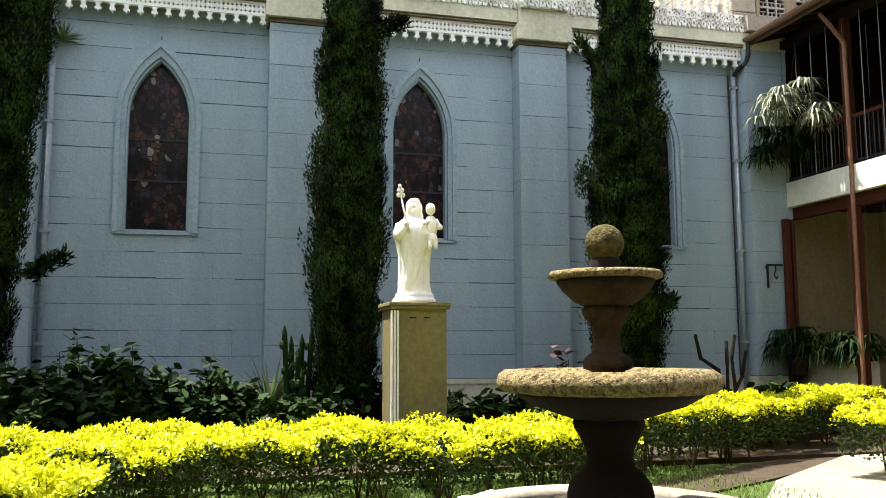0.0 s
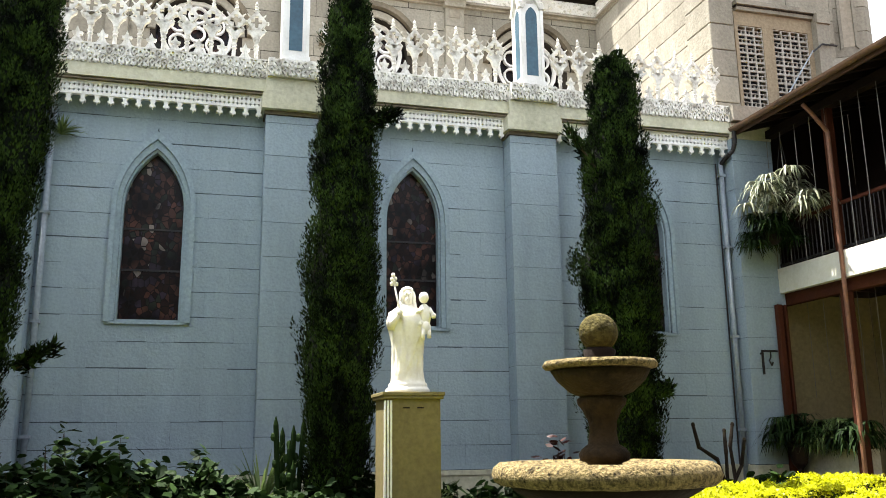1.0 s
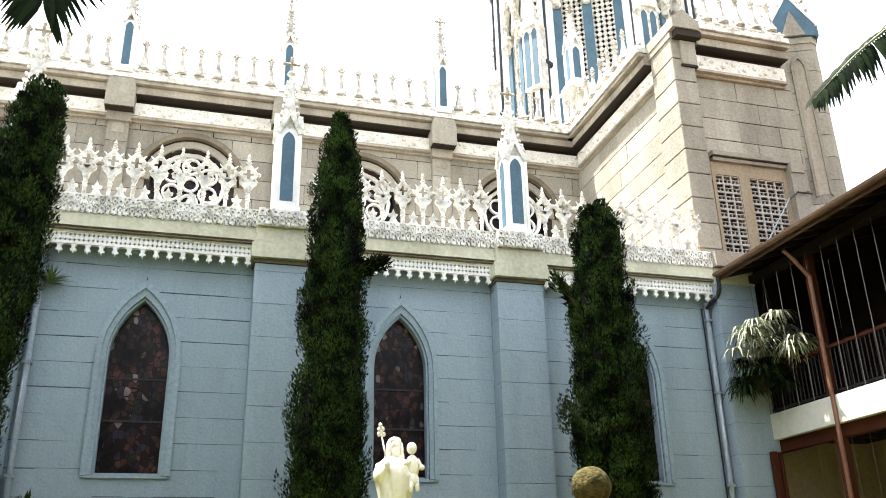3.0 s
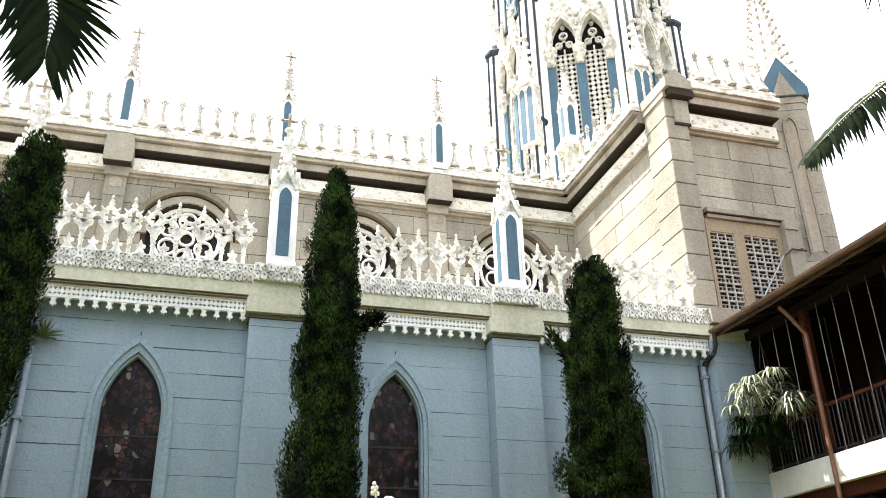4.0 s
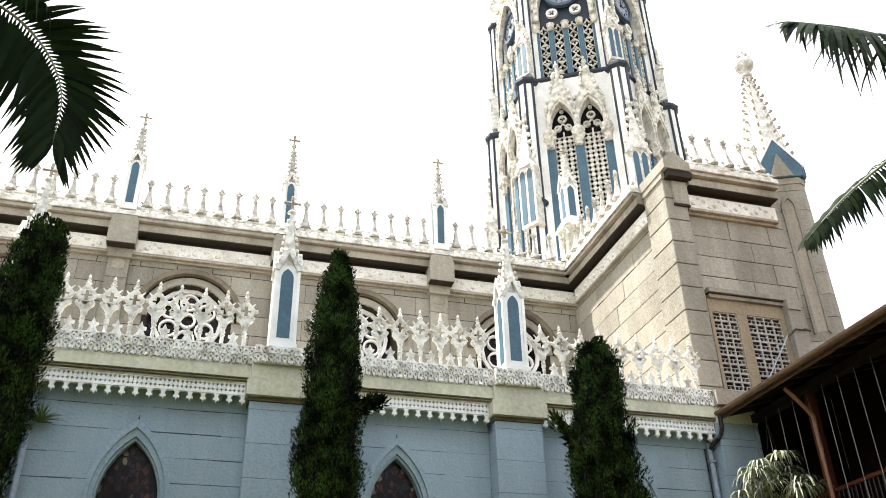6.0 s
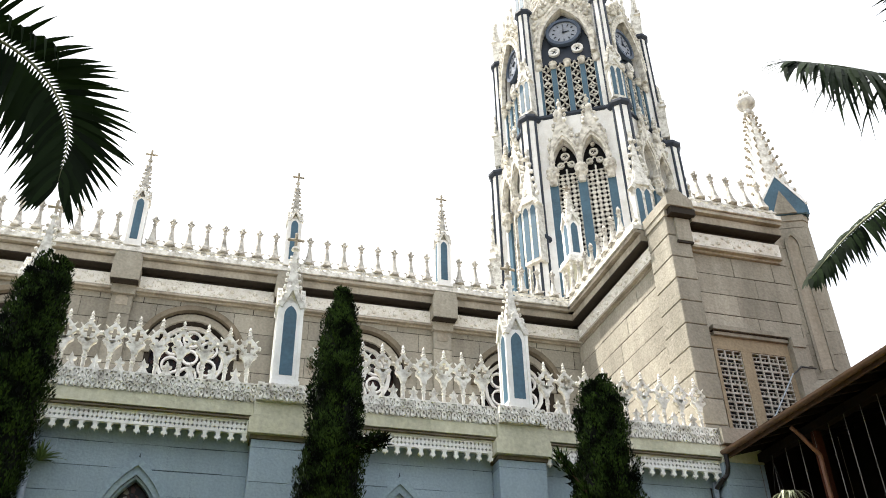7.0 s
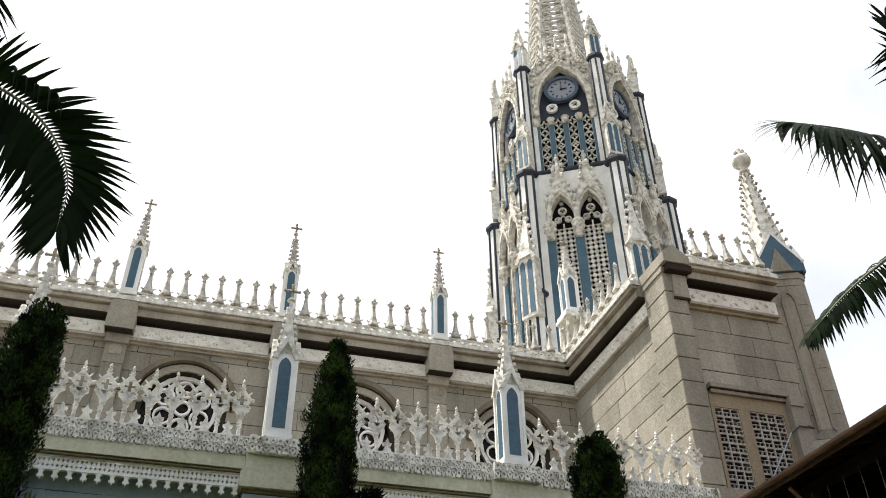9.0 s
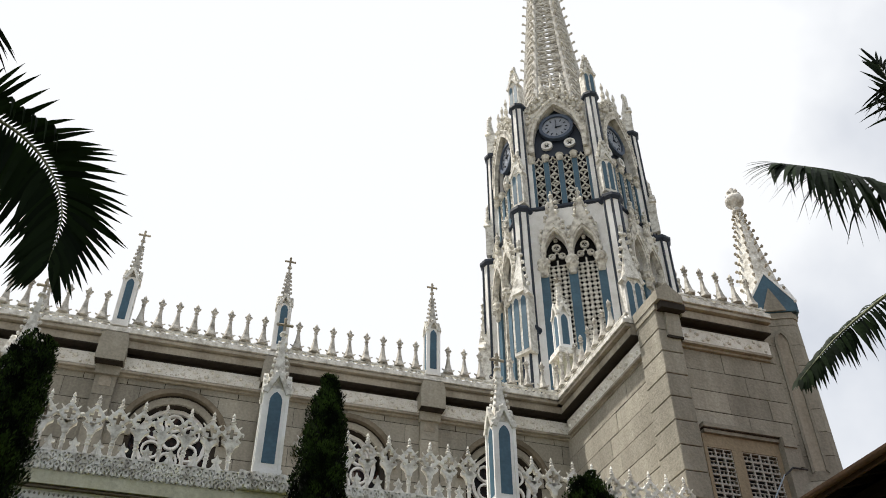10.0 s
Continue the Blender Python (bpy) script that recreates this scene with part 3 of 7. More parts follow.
for a, b in BAYS:
    trim = thing("lace_trim", "white perforated plaster trim with hanging teeth under the cornice", "trim", "lace trims of the aisle", "structure")
    bm = bmesh.new()
    for z in (7.255, 7.475):
        box(bm, a + 0.01, b - 0.01, 14.705, 14.78, z, z + 0.03)
    part("bead", bm, M_CLEAN, trim)
    fit = (b - a - 0.02) / TEETH / LACE_W
    for i in range(TEETH):
        x = a + 0.01 + (i + 0.5) * (b - a - 0.02) / TEETH
        again("lace_panel", module_mesh, trim, pose(x, 14.745, 7.255) @ Matrix.Diagonal((fit, 1, 1, 1)))
        again("tooth", tooth_mesh, trim, pose(x, 14.745, 7.262))
    bm = bmesh.new()
    box(bm, a, b, 14.79, WALL_Y + 0.4, 7.44, 7.503)
    part("soffit", bm, M_CORN2, trim)

# ---- balustrade over the aisle ----
post = bmesh.new()
lathe(post, [(0.075, 0), (0.075, 0.03), (0.036, 0.06), (0.033, 0.20), (0.052, 0.22), (0.036, 0.25), (0.052, 0.28), (0.036, 0.31), (0.042, 0.38)], 8)
slab(post, [(-0.045, 0.36), (0.045, 0.36), (0.065, 0.44), (0.10, 0.49), (0.155, 0.53), (0.16, 0.57), (0.09, 0.555), (0.05, 0.58), (-0.05, 0.58), (-0.09, 0.555), (-0.16, 0.57), (-0.155, 0.53), (-0.10, 0.49), (-0.065, 0.44)], -0.045, 0.045)
pierced(post, 0, 0.71, 0.375, 0.42, -0.045, 0.045, 0.52, True, 0.34)
for sx in (-1, 1):
    rod(post, (sx * 0.105, -0.02, 0.79), (sx * 0.165, -0.04, 0.845), 0.021, 0.010, 5)
    rod(post, (sx * 0.105, -0.02, 0.62), (sx * 0.17, -0.04, 0.555), 0.021, 0.010, 5)
    blob(post, (sx * 0.195, 0, 0.71), 0.035, 1.2, 5)
lathe(post, [(0.03, 0.90), (0.062, 0.925), (0.03, 0.95), (0.042, 0.985), (0.018, 1.01), (0.034, 1.035), (0.004, 1.10)], 6)
post_mesh = mesh_of(post, "post", M_WHITE)
fleur = bmesh.new()
slab(fleur, [(-0.165, 0), (-0.155, 0.045), (-0.085, 0.085), (-0.032, 0.19), (-0.075, 0.20), (-0.09, 0.24), (-0.04, 0.25), (0, 0.345), (0.04, 0.25), (0.09, 0.24), (0.075, 0.20), (0.032, 0.19), (0.085, 0.085), (0.155, 0.045), (0.165, 0)], -0.035, 0.035)
rod(fleur, (0, -0.04, 0.02), (0, -0.04, 0.28), 0.018, 0.008, 5)
fleur_mesh = mesh_of(fleur, "fleuron", M_WHITE)
carved = bmesh.new()
for i in range(4):
    pierced(carved, -0.15 + 0.1 * i, 0.055, 0.10, 0.10, -0.02, 0.02, 0.36, i % 2 == 0, 0.5)
    pierced(carved, -0.15 + 0.1 * i, 0.155, 0.10, 0.10, -0.02, 0.02, 0.36, i % 2 == 1, 0.5)
    blob(carved, (-0.10 + 0.1 * i, -0.02, 0.105), 0.028, 1, 5)
    blob(carved, (-0.15 + 0.1 * i, -0.02, 0.008), 0.026, 1, 5)
carved_mesh = mesh_of(carved, "carved_tile", M_WHITE)
BASE_Z, LACE_Z = 8.145, 7.80
for a, b in BAYS:
    rail = thing("balustrade", "ornate white plaster balustrade with pierced diamonds and small finials", "balustrade", "balustrades over the aisle")
    bm = bmesh.new()
    box(bm, a, b, 14.618, 14.86, 7.795, 8.12)
    part("base_core", bm, M_WHITE, rail)
    bm = bmesh.new()
    box(bm, a, b, 14.58, 14.89, 8.12, 8.148)
    part("coping", bm, M_WHITE, rail)
    n = 9
    w = (b - a) / n
    for i in range(n):
        x = a + (i + 0.5) * w
        again("carved_tile", carved_mesh, rail, pose(x, 14.595, LACE_Z) @ Matrix.Diagonal((w / 0.4, 1, 1.58, 1)))
        again("post", post_mesh, rail, pose(x, 14.76, BASE_Z) @ pose(0, 0, 0, rng.uniform(-1, 1), rng.uniform(-1.5, 1.5), 0) @ Matrix.Diagonal((1, 1, 1.08, 1)))
        if i < n - 1:
            again("fleuron", fleur_mesh, rail, pose(x + w / 2, 14.76, BASE_Z))

# ---- pinnacles ----
def pinnacle(w, h, gable, spire, kind_group, label, at):
    """A square white shaft with blue lancet panels, gables, a crocketed spirelet and a cross."""
    t = thing("pinnacle", label, "pinnacle", kind_group, m=at)
    g = w / 2
    bm = bmesh.new()
    box(bm, -g - 0.05, g + 0.05, -g - 0.05, g + 0.05, 0, 0.10)
    box(bm, -g, g, -g, g, 0.10, h)
    part("shaft", bm, M_CLEAN, t)
    for sx in (-1, 1):
        for sy in (-1, 1):
            bm = bmesh.new()
            box(bm, sx * g - 0.03, sx * g + 0.03, sy * g - 0.03, sy * g + 0.03, 0.10, h)
            part("corner_strip", bm, M_CLEAN, t)
    for q in range(4):
        bm = bmesh.new()
        slab(bm, lancet(g * 0.56, 0.22, h - g * 1.3, g * 1.0, 4), -g - 0.006, -g + 0.02)
        part("panel", bm, M_PANEL, t, "blue lancet panel", m=pose(0, 0, 0, 0, 0, 90 * q))
        bm = bmesh.new()
        band(bm, [(-g * 0.8, h - g * 0.6), (0, h + gable * 0.6), (g * 0.8, h - g * 0.6)], [(-g * 1.25, h - g * 0.5), (0, h + gable), (g * 1.25, h - g * 0.5)], -g - 0.06, -g + 0.03)
        for i in range(3):
            f = (i + 0.6) / 3.2
            for sx in (-1, 1):
                blob(bm, (sx * g * 1.22 * (1 - f), -g - 0.02, h - g * 0.4 + (gable + g * 0.4) * f), 0.045, 1.2, 5)
        part("gable", bm, M_WHITE, t, m=pose(0, 0, 0, 0, 0, 90 * q))
    bm = bmesh.new()
    top = h + spire
    lathe(bm, [(g * 1.25, h), (g * 0.95, h + gable * 0.6), (g * 0.45, h + spire * 0.62), (g * 0.20, top)], 4, turn=math.pi / 4)
    for i in range(6):
        f = 0.3 + 0.66 * i / 6
        r = g * 1.2 * (1 - f) + g * 0.2 * f + 0.02
        for q in range(4):
            a = math.pi / 4 + math.pi / 2 * q
            blob(bm, (r * math.cos(a), r * math.sin(a), h + spire * f), 0.036, 1.2, 5)
    lathe(bm, [(0.02, top - 0.02), (g * 0.42, top + 0.03), (g * 0.30, top + 0.09), (0.03, top + 0.11)], 8)
    part("spirelet", bm, M_FINIAL if w < 0.4 else M_WHITE, t)
    bm = bmesh.new()
    rod(bm, (0, 0, top + 0.05), (0, 0, top + 0.40), 0.032, 0.032, 5)
    rod(bm, (-0.13, 0, top + 0.27), (0.13, 0, top + 0.27), 0.032, 0.032, 5)
    rod(bm, (0, -0.13, top + 0.27), (0, 0.13, top + 0.27), 0.02, 0.02, 5)
    for sx in (-1, 1):
        blob(bm, (sx * 0.14, 0, top + 0.27), 0.036)
    blob(bm, (0, 0, top + 0.41), 0.036)
    part("cross", bm, M_CORN2, t)
    return t


for k, p in enumerate(PIERS):
    x = p + PIER_W / 2
    bm = bmesh.new()
    box(bm, p, p + PIER_W, 14.44, 15.0, 7.795, 8.12)
    base = tagged(new("pinnacle_base", mesh_of(bm, "pinnacle_base", M_STONE if k == 4 else M_WHITE)), "plain tan stone block over the corner buttress" if k == 4 else "perforated white plaster block over the buttress", "pedestal", "pinnacle bases", "structure")
    if k == 4:
        continue
    for dx in (-0.235, 0.235):
        again("carved_tile", carved_mesh, base, pose(x + dx, 14.415, 7.80) @ Matrix.Diagonal((1.17, 1, 1.55, 1)))
    pinnacle(0.42, 1.72, 0.42, 1.30, "aisle pinnacles", "white pinnacle with blue lancet panels and a cross", pose(x, 14.70, 8.11))

# ---- aisle roof and clerestory ----
CL_Y = 21.0
bm = bmesh.new()
slab(bm, [(15.2, 7.9), (15.2, 8.0), (CL_Y, 8.9), (CL_Y, 7.9)], -8.5, 10.6)
bm.transform(Matrix(((0, 1, 0, 0), (1, 0, 0, 0), (0, 0, 1, 0), (0, 0, 0, 1))))
solid("aisle_roof", bm, M_ROOF, "grey sloping roof over the church aisle", "roof")
UP = [-6.85, -2.49, 1.72, 6.14]
clerestory = thing("clerestory_wall", "tan stone clerestory wall with round-arched windows", "wall", kind="structure")
ARCH_X = [-4.95, -0.60, 3.85, 8.35]
ARCH_Z, ARCH_R = 11.58, 1.00
bm = bmesh.new()
half = [(ARCH_R * math.cos(math.pi - math.pi * k / 12), ARCH_Z + ARCH_R * math.sin(math.pi * k / 12)) for k in range(13)]
edges = [-9.0] + [c + s * ARCH_R for c in ARCH_X for s in (-1, 1)] + [10.7]
for i in range(0, len(edges), 2):
    box(bm, edges[i], edges[i + 1], CL_Y + 0.015, CL_Y + 0.6, 8.5, 13.4)
for c in ARCH_X:
    pts = moved(half, c)
    band(bm, pts, [(x, 13.4) for x, z in pts], CL_Y + 0.015, CL_Y + 0.6)
    box(bm, c - ARCH_R, c + ARCH_R, CL_Y + 0.015, CL_Y + 0.6, 8.5, 10.2)
part("wall_core", bm, M_STONEJ, clerestory)


def arch_half(z, R):
    return R if z < ARCH_Z else math.sqrt(max(0, R * R - (z - ARCH_Z) ** 2))


for row in range(8):
    z0, z1 = 9.05 + 0.56 * row + 0.011, min(9.05 + 0.56 * (row + 1), 13.4) - 0.011
    spans = [(-8.6, 10.6)]
    stops = []
    x = -8.6 + (0.5 if row % 2 else 0.0)
    while x < 10.6:
        stops.append(x)
        x += 1.0 + rng.uniform(-0.12, 0.12)
    stops.append(10.6)
    for u, v in zip(stops, stops[1:]):
        pieces = [(u, v, 0, 0)]
        for c in ARCH_X:
            R = ARCH_R + 0.12
            if z1 < 10.2 or z0 > ARCH_Z + R:
                continue
            nxt = []
            for (p, q, s, e) in pieces:
                h0 = arch_half(z0, R)
                if q < c - h0 or p > c + h0:
                    nxt.append((p, q, s, e))
                    continue
                if p < c - h0:
                    nxt.append((p, c, s, 1))
                if q > c + h0:
                    nxt.append((c, q, -1, e))
            pieces = nxt
            for n_, (p, q, s, e) in enumerate(pieces):
                if (e == 1 and q == c) or (s == -1 and p == c):
                    zs = [z0, (z0 + z1) / 2, z1]
                    bm = bmesh.new()
                    if q == c:
                        pts = [(p, z0)] + [(c - arch_half(z, R), z) for z in zs] + [(p, z1)]
                    else:
                        pts = [(q, z1)] + [(c + arch_half(z, R), z) for z in zs[::-1]] + [(q, z0)]
                    slab(bm, pts, CL_Y + rng.uniform(-0.006, 0.004), CL_Y + 0.03)
                    part("block", bm, M_STONE, clerestory)
            pieces = [w for w in pieces if not (w[1] == c or w[0] == c)]
        for (p, q, s, e) in pieces:
            bm = bmesh.new()
            slab(bm, [(p + 0.011, z0), (q - 0.011, z0), (q - 0.011, z1), (p + 0.011, z1)], CL_Y + rng.uniform(-0.006, 0.004), CL_Y + 0.03)
            part("block", bm, M_STONE, clerestory)

for k, c in enumerate(ARCH_X):
    win = thing("window_%d" % (k + 6), "round-arched clerestory window with white tracery and stone hood", "window", "clerestory windows", "structure", pose(c, 0, 0))
    # hood's brown is stain plus shade contrast; the groove is coloured black for shade
    for R0, R1, y, mat, nm in ((ARCH_R + 0.24, ARCH_R + 0.38, CL_Y - 0.20, M_STAINSHADE, "hood"), (ARCH_R + 0.18, ARCH_R + 0.24, CL_Y - 0.03, M_STONEJ, "hood_groove"), (ARCH_R, ARCH_R + 0.18, CL_Y - 0.06, M_STONE, "arch_ring")):
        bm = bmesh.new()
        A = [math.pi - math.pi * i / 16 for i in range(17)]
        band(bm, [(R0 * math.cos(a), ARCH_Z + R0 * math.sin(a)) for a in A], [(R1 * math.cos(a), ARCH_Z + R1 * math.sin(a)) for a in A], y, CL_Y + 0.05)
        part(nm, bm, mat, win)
    bm = bmesh.new()
    slab(bm, [(-ARCH_R, 10.2)] + half + [(ARCH_R, 10.2)], CL_Y + 0.34, CL_Y + 0.36)
    part("pane", bm, M_GLASS, win)
    bm = bmesh.new()
    def ring(cx, cz, r, w, n=14):
        A = [2 * math.pi * i / n for i in range(n + 1)]
        band(bm, [(cx + r * math.cos(a), cz + r * math.sin(a)) for a in A], [(cx + (r + w) * math.cos(a), cz + (r + w) * math.sin(a)) for a in A], CL_Y + 0.22, CL_Y + 0.32)
    ring(0, ARCH_Z + 0.08, 0.80, 0.10, 18)
    ring(0, ARCH_Z + 0.08, 0.16, 0.06)
    for i in range(6):
        a = math.pi / 6 + math.pi / 3 * i
        ring(0.52 * math.cos(a), ARCH_Z + 0.08 + 0.52 * math.sin(a), 0.19, 0.055)
    for x in (-0.96, -0.03, 0.90):
        box(bm, x, x + 0.06, CL_Y + 0.22, CL_Y + 0.32, 10.2, ARCH_Z - 0.55)
    part("tracery", bm, M_CLEAN, win, "white foiled tracery")

# pilasters of the clerestory
for x in UP[1:] + [UP[0]]:
    pil = thing("pilaster", "tan stone pilaster with a heavy corbelled head", "pilaster", "clerestory pilasters", "structure", pose(x, 0, 0))
    z = 9.0
    while z < 13.2:
        bm = bmesh.new()
        box(bm, -0.26, 0.26, CL_Y - 0.16, CL_Y - 0.008, z + 0.006, z + 0.69)
        part("block", bm, M_STONE, pil)
        z += 0.7
    # raised slab whose darker tan paints the shade of a sunk panel
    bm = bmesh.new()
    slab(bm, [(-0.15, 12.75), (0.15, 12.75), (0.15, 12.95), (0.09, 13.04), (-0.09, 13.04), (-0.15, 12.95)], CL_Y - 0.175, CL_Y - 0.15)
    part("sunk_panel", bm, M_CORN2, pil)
    bm = bmesh.new()
    box(bm, -0.30, 0.30, CL_Y - 0.26, CL_Y, 13.05, 13.35)
    box(bm, -0.36, 0.36, CL_Y - 0.54, CL_Y, 13.33, 13.92)
    slab(bm, [(-0.36, 13.92), (0.36, 13.92), (0.30, 14.15), (-0.30, 14.15)], CL_Y - 0.54, CL_Y)
    part("corbel", bm, M_STONE, pil)
    # black strip under the corbel: shade and grime put into the colour
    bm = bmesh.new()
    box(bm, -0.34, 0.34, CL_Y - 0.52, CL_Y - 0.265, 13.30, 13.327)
    part("grimy_soffit", bm, M_STONEJ, pil, "underside painted black for shade and grime")


def cornice_run(name, m, length, finials):
    """Moulded cornice, white band and finialed cresting, along local x from 0, facing local -y."""
    c = thing(name, "moulded stone cornice with a white carved band and a finialed cresting", "cornice", "upper cornices", "structure", m)
    bm = bmesh.new()
    box(bm, 0, length, -0.16, 0.1, 13.29, 13.66)
    for i in range(int(length / 0.30)):
        blob(bm, ((i + 0.5) * 0.30, -0.16, 13.52 if i % 2 else 13.42), 0.07, 0.9, 6)
        blob(bm, ((i + 1.0) * 0.30, -0.16, 13.36 if i % 2 else 13.58), 0.05, 0.9, 5)
    part("carved_band", bm, M_LACE2, c, "white carved band")
    # black strips between the mouldings carry the overhang's shade as well as grime
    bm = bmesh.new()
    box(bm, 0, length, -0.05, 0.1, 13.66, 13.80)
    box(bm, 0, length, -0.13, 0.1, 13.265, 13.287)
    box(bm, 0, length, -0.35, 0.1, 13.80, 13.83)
    part("grimy_recess", bm, M_STONEJ, c, "recess painted black for shade and grime")
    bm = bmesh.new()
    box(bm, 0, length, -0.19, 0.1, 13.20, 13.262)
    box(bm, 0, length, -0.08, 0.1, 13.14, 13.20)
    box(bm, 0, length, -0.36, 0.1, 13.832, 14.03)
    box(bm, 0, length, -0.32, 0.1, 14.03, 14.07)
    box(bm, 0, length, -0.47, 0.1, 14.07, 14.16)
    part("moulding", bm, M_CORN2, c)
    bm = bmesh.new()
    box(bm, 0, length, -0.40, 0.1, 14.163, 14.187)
    part("grimy_recess", bm, M_STONEJ, c, "recess painted black for shade and grime")
    bm = bmesh.new()
    box(bm, 0, length, -0.52, 0.1, 14.19, 14.32)
    part("coping", bm, M_WHITE, c)
    bm = bmesh.new()
    n = max(2, int(length / 0.242))
    for i in range(n):
        x = (i + 0.5) * length / n
        A = [math.pi * k / 6 for k in range(7)]
        band(bm, [(x + 0.075 * math.cos(a), 14.31 + 0.11 * math.sin(a)) for a in A], [(x + 0.125 * math.cos(a), 14.29 + 0.19 * math.sin(a)) for a in A], -0.40, -0.32)
        blob(bm, (x, -0.36, 14.53), 0.06, 1.0, 5)
    box(bm, 0, length, -0.41, -0.31, 14.48, 14.53)
    part("cresting", bm, M_WHITE, c)
    for x in finials:
        again("finial", finial_mesh, c, pose(x, -0.36, 14.56))
    return c


fin = bmesh.new()
lathe(fin, [(0.17, 0), (0.155, 0.05), (0.11, 0.16), (0.07, 0.34), (0.045, 0.54), (0.04, 0.60), (0.07, 0.635), (0.04, 0.67), (0.05, 0.70), (0.085, 0.75), (0.035, 0.79), (0.055, 0.83), (0.05, 0.88), (0.005, 0.96)], 6)
for sx in (-1, 1):
    rod(fin, (sx * 0.05, 0, 0.08), (sx * 0.19, 0, 0.16), 0.035, 0.02, 5)
    blob(fin, (sx * 0.075, 0, 0.80), 0.035, 1, 5)
finial_mesh = mesh_of(fin, "finial", M_FINIAL)
fx = []
for a, b in zip(UP, UP[1:] + [10.6]):
    n = 8 if b - a > 4.1 else 7
    fx += [a + (i + 1) * (b - a) / 9 for i in range(8)]
cornice_run("nave_cornice", pose(-8.6, CL_Y, 0), 19.1, [x + 8.6 for x in fx])
for x in UP:
    pinnacle(0.35, 1.60, 0.34, 1.36, "nave pinnacles", "slender white pinnacle with blue lancet panels and a cross", pose(x, CL_Y - 0.32, 14.36))
bm = bmesh.new()
box(bm, -8.6, 10.6, CL_Y + 0.6, 31, 14.0, 14.2)
box(bm, 13.6, 20.5, 25, 33.6, 0, 14.42)
box(bm, -8.6, 10.7, 30.4, 31, 0, 14.2)
solid("nave_roof", bm, M_ROOF, "flat grey roof and far wall behind the parapet", "roof")

# ---- transept ----
TX, TY = 10.42, 15.45
transept = thing("transept_wall", "tan stone transept wall of large worn blocks", "wall", kind="structure")
bm = bmesh.new()
box(bm, TX + 0.015, TX + 0.6, TY + 0.015, CL_Y + 0.6, 0, 14.3)
box(bm, TX + 0.6, 11.10, TY + 0.015, TY + 0.6, 0, 14.3)
box(bm, 13.02, 14.5, TY + 0.015, TY + 0.6, 0, 14.3)
box(bm, 14.0, 14.5, TY + 0.6, CL_Y + 9, 0, 14.1)
box(bm, 11.10, 13.02, TY + 0.015, TY + 0.6, 10.60, 14.3)
box(bm, 11.10, 13.02, TY + 0.015, TY + 0.6, 0, 8.2)
part("wall_core", bm, M_STONEJ, transept)
H = 0.56
for row in range(11):
    z0, z1 = 8.1 + H * row + 0.011, 8.1 + H * (row + 1) - 0.011
    if z1 > 14.3:
        continue
    y = TY + 0.75 + (0.6 if row % 2 else 0)
    stops = [TY + 0.75]
    while y + 1.1 < CL_Y - 0.3:
        y += 1.2 + rng.uniform(-0.1, 0.1)
        stops.append(min(y, CL_Y))
    stops.append(CL_Y)
    for u, v in zip(stops, stops[1:]):
        if v - u < 0.05:
            continue
        bm = bmesh.new()
        d = rng.uniform(-0.008, 0.006)
        box(bm, TX + d, TX + 0.03, u + 0.006, v - 0.006, z0, z1)
        part("block", bm, M_STONE, transept)
    x = TX + 0.465
    stops = [x]
    x += 0.5 if row % 2 else 0.0
    while x + 1.1 < 13.6:
        x += 1.2 + rng.uniform(-0.1, 0.1)
        stops.append(x)
    stops.append(13.9)
    for u, v in zip(stops, stops[1:]):
        if z0 < 10.7:
            if v < 11.10 or u > 13.02:
                pass
            elif u < 11.10:
                v = 11.08
            elif v > 13.02:
                u = 13.04
            else:
                continue
        bm = bmesh.new()
        slab(bm, [(u + 0.006, z0), (v - 0.006, z0), (v - 0.006, z1), (u + 0.006, z1)], TY + rng.uniform(-0.008, 0.006), TY + 0.03)
        part("block", bm, M_STONE, transept)
corner = thing("corner_buttress", "tan stone corner buttress with a gabled weathered head", "buttress", kind="structure")
z = 7.9
row = 0
while z < 13.6:
    bm = bmesh.new()
    box(bm, TX - 0.13, TX + 0.46, TY - 0.25, TY + 0.72, z + 0.006, z + 0.60)
    bmesh.ops.bevel(bm, geom=bm.edges[:], offset=0.015, segments=1, affect="EDGES")
    part("block", bm, M_STONE, corner)
    z += 0.612
bm = bmesh.new()
box(bm, TX - 0.16, TX + 0.50, TY - 0.30, TY + 0.72, 13.95, 14.12)
slab(bm, [(TX - 0.18, 14.12), (TX + 0.54, 14.12), (TX + 0.54, 14.34), (TX + 0.14, 14.66), (TX - 0.18, 14.40)], TY - 0.52, TY + 0.72)
box(bm, TX + 0.10, TX + 0.50, TY - 0.31, TY - 0.24, 13.25, 13.9)
part("head", bm, M_STONE, corner, "stained stone gabled head")
# undersides of the head, coloured black for shade and grime
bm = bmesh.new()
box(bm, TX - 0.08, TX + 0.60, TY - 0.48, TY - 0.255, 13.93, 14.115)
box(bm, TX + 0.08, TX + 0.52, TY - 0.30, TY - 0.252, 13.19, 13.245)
part("grimy_soffit", bm, M_STONEJ, corner, "underside of the head painted black for shade and grime")
bm = bmesh.new()
box(bm, TX - 0.1, TX + 0.62, TY - 0.32, TY + 0.5, 7.5, 7.92)
part("foot", bm, M_WHITE, corner, "whitewashed foot of the buttress")
cornice_run("transept_cornice", pose(TX + 0.06, CL_Y - 0.3, 0, 0, 0, -90), CL_Y - 0.3 - TY - 0.75, [0.4 + 0.46 * i for i in range(8)])
cornice_run("transept_cornice", pose(TX + 0.55, TY, 0), 2.55, [0.35 + 0.46 * i for i in range(5)])
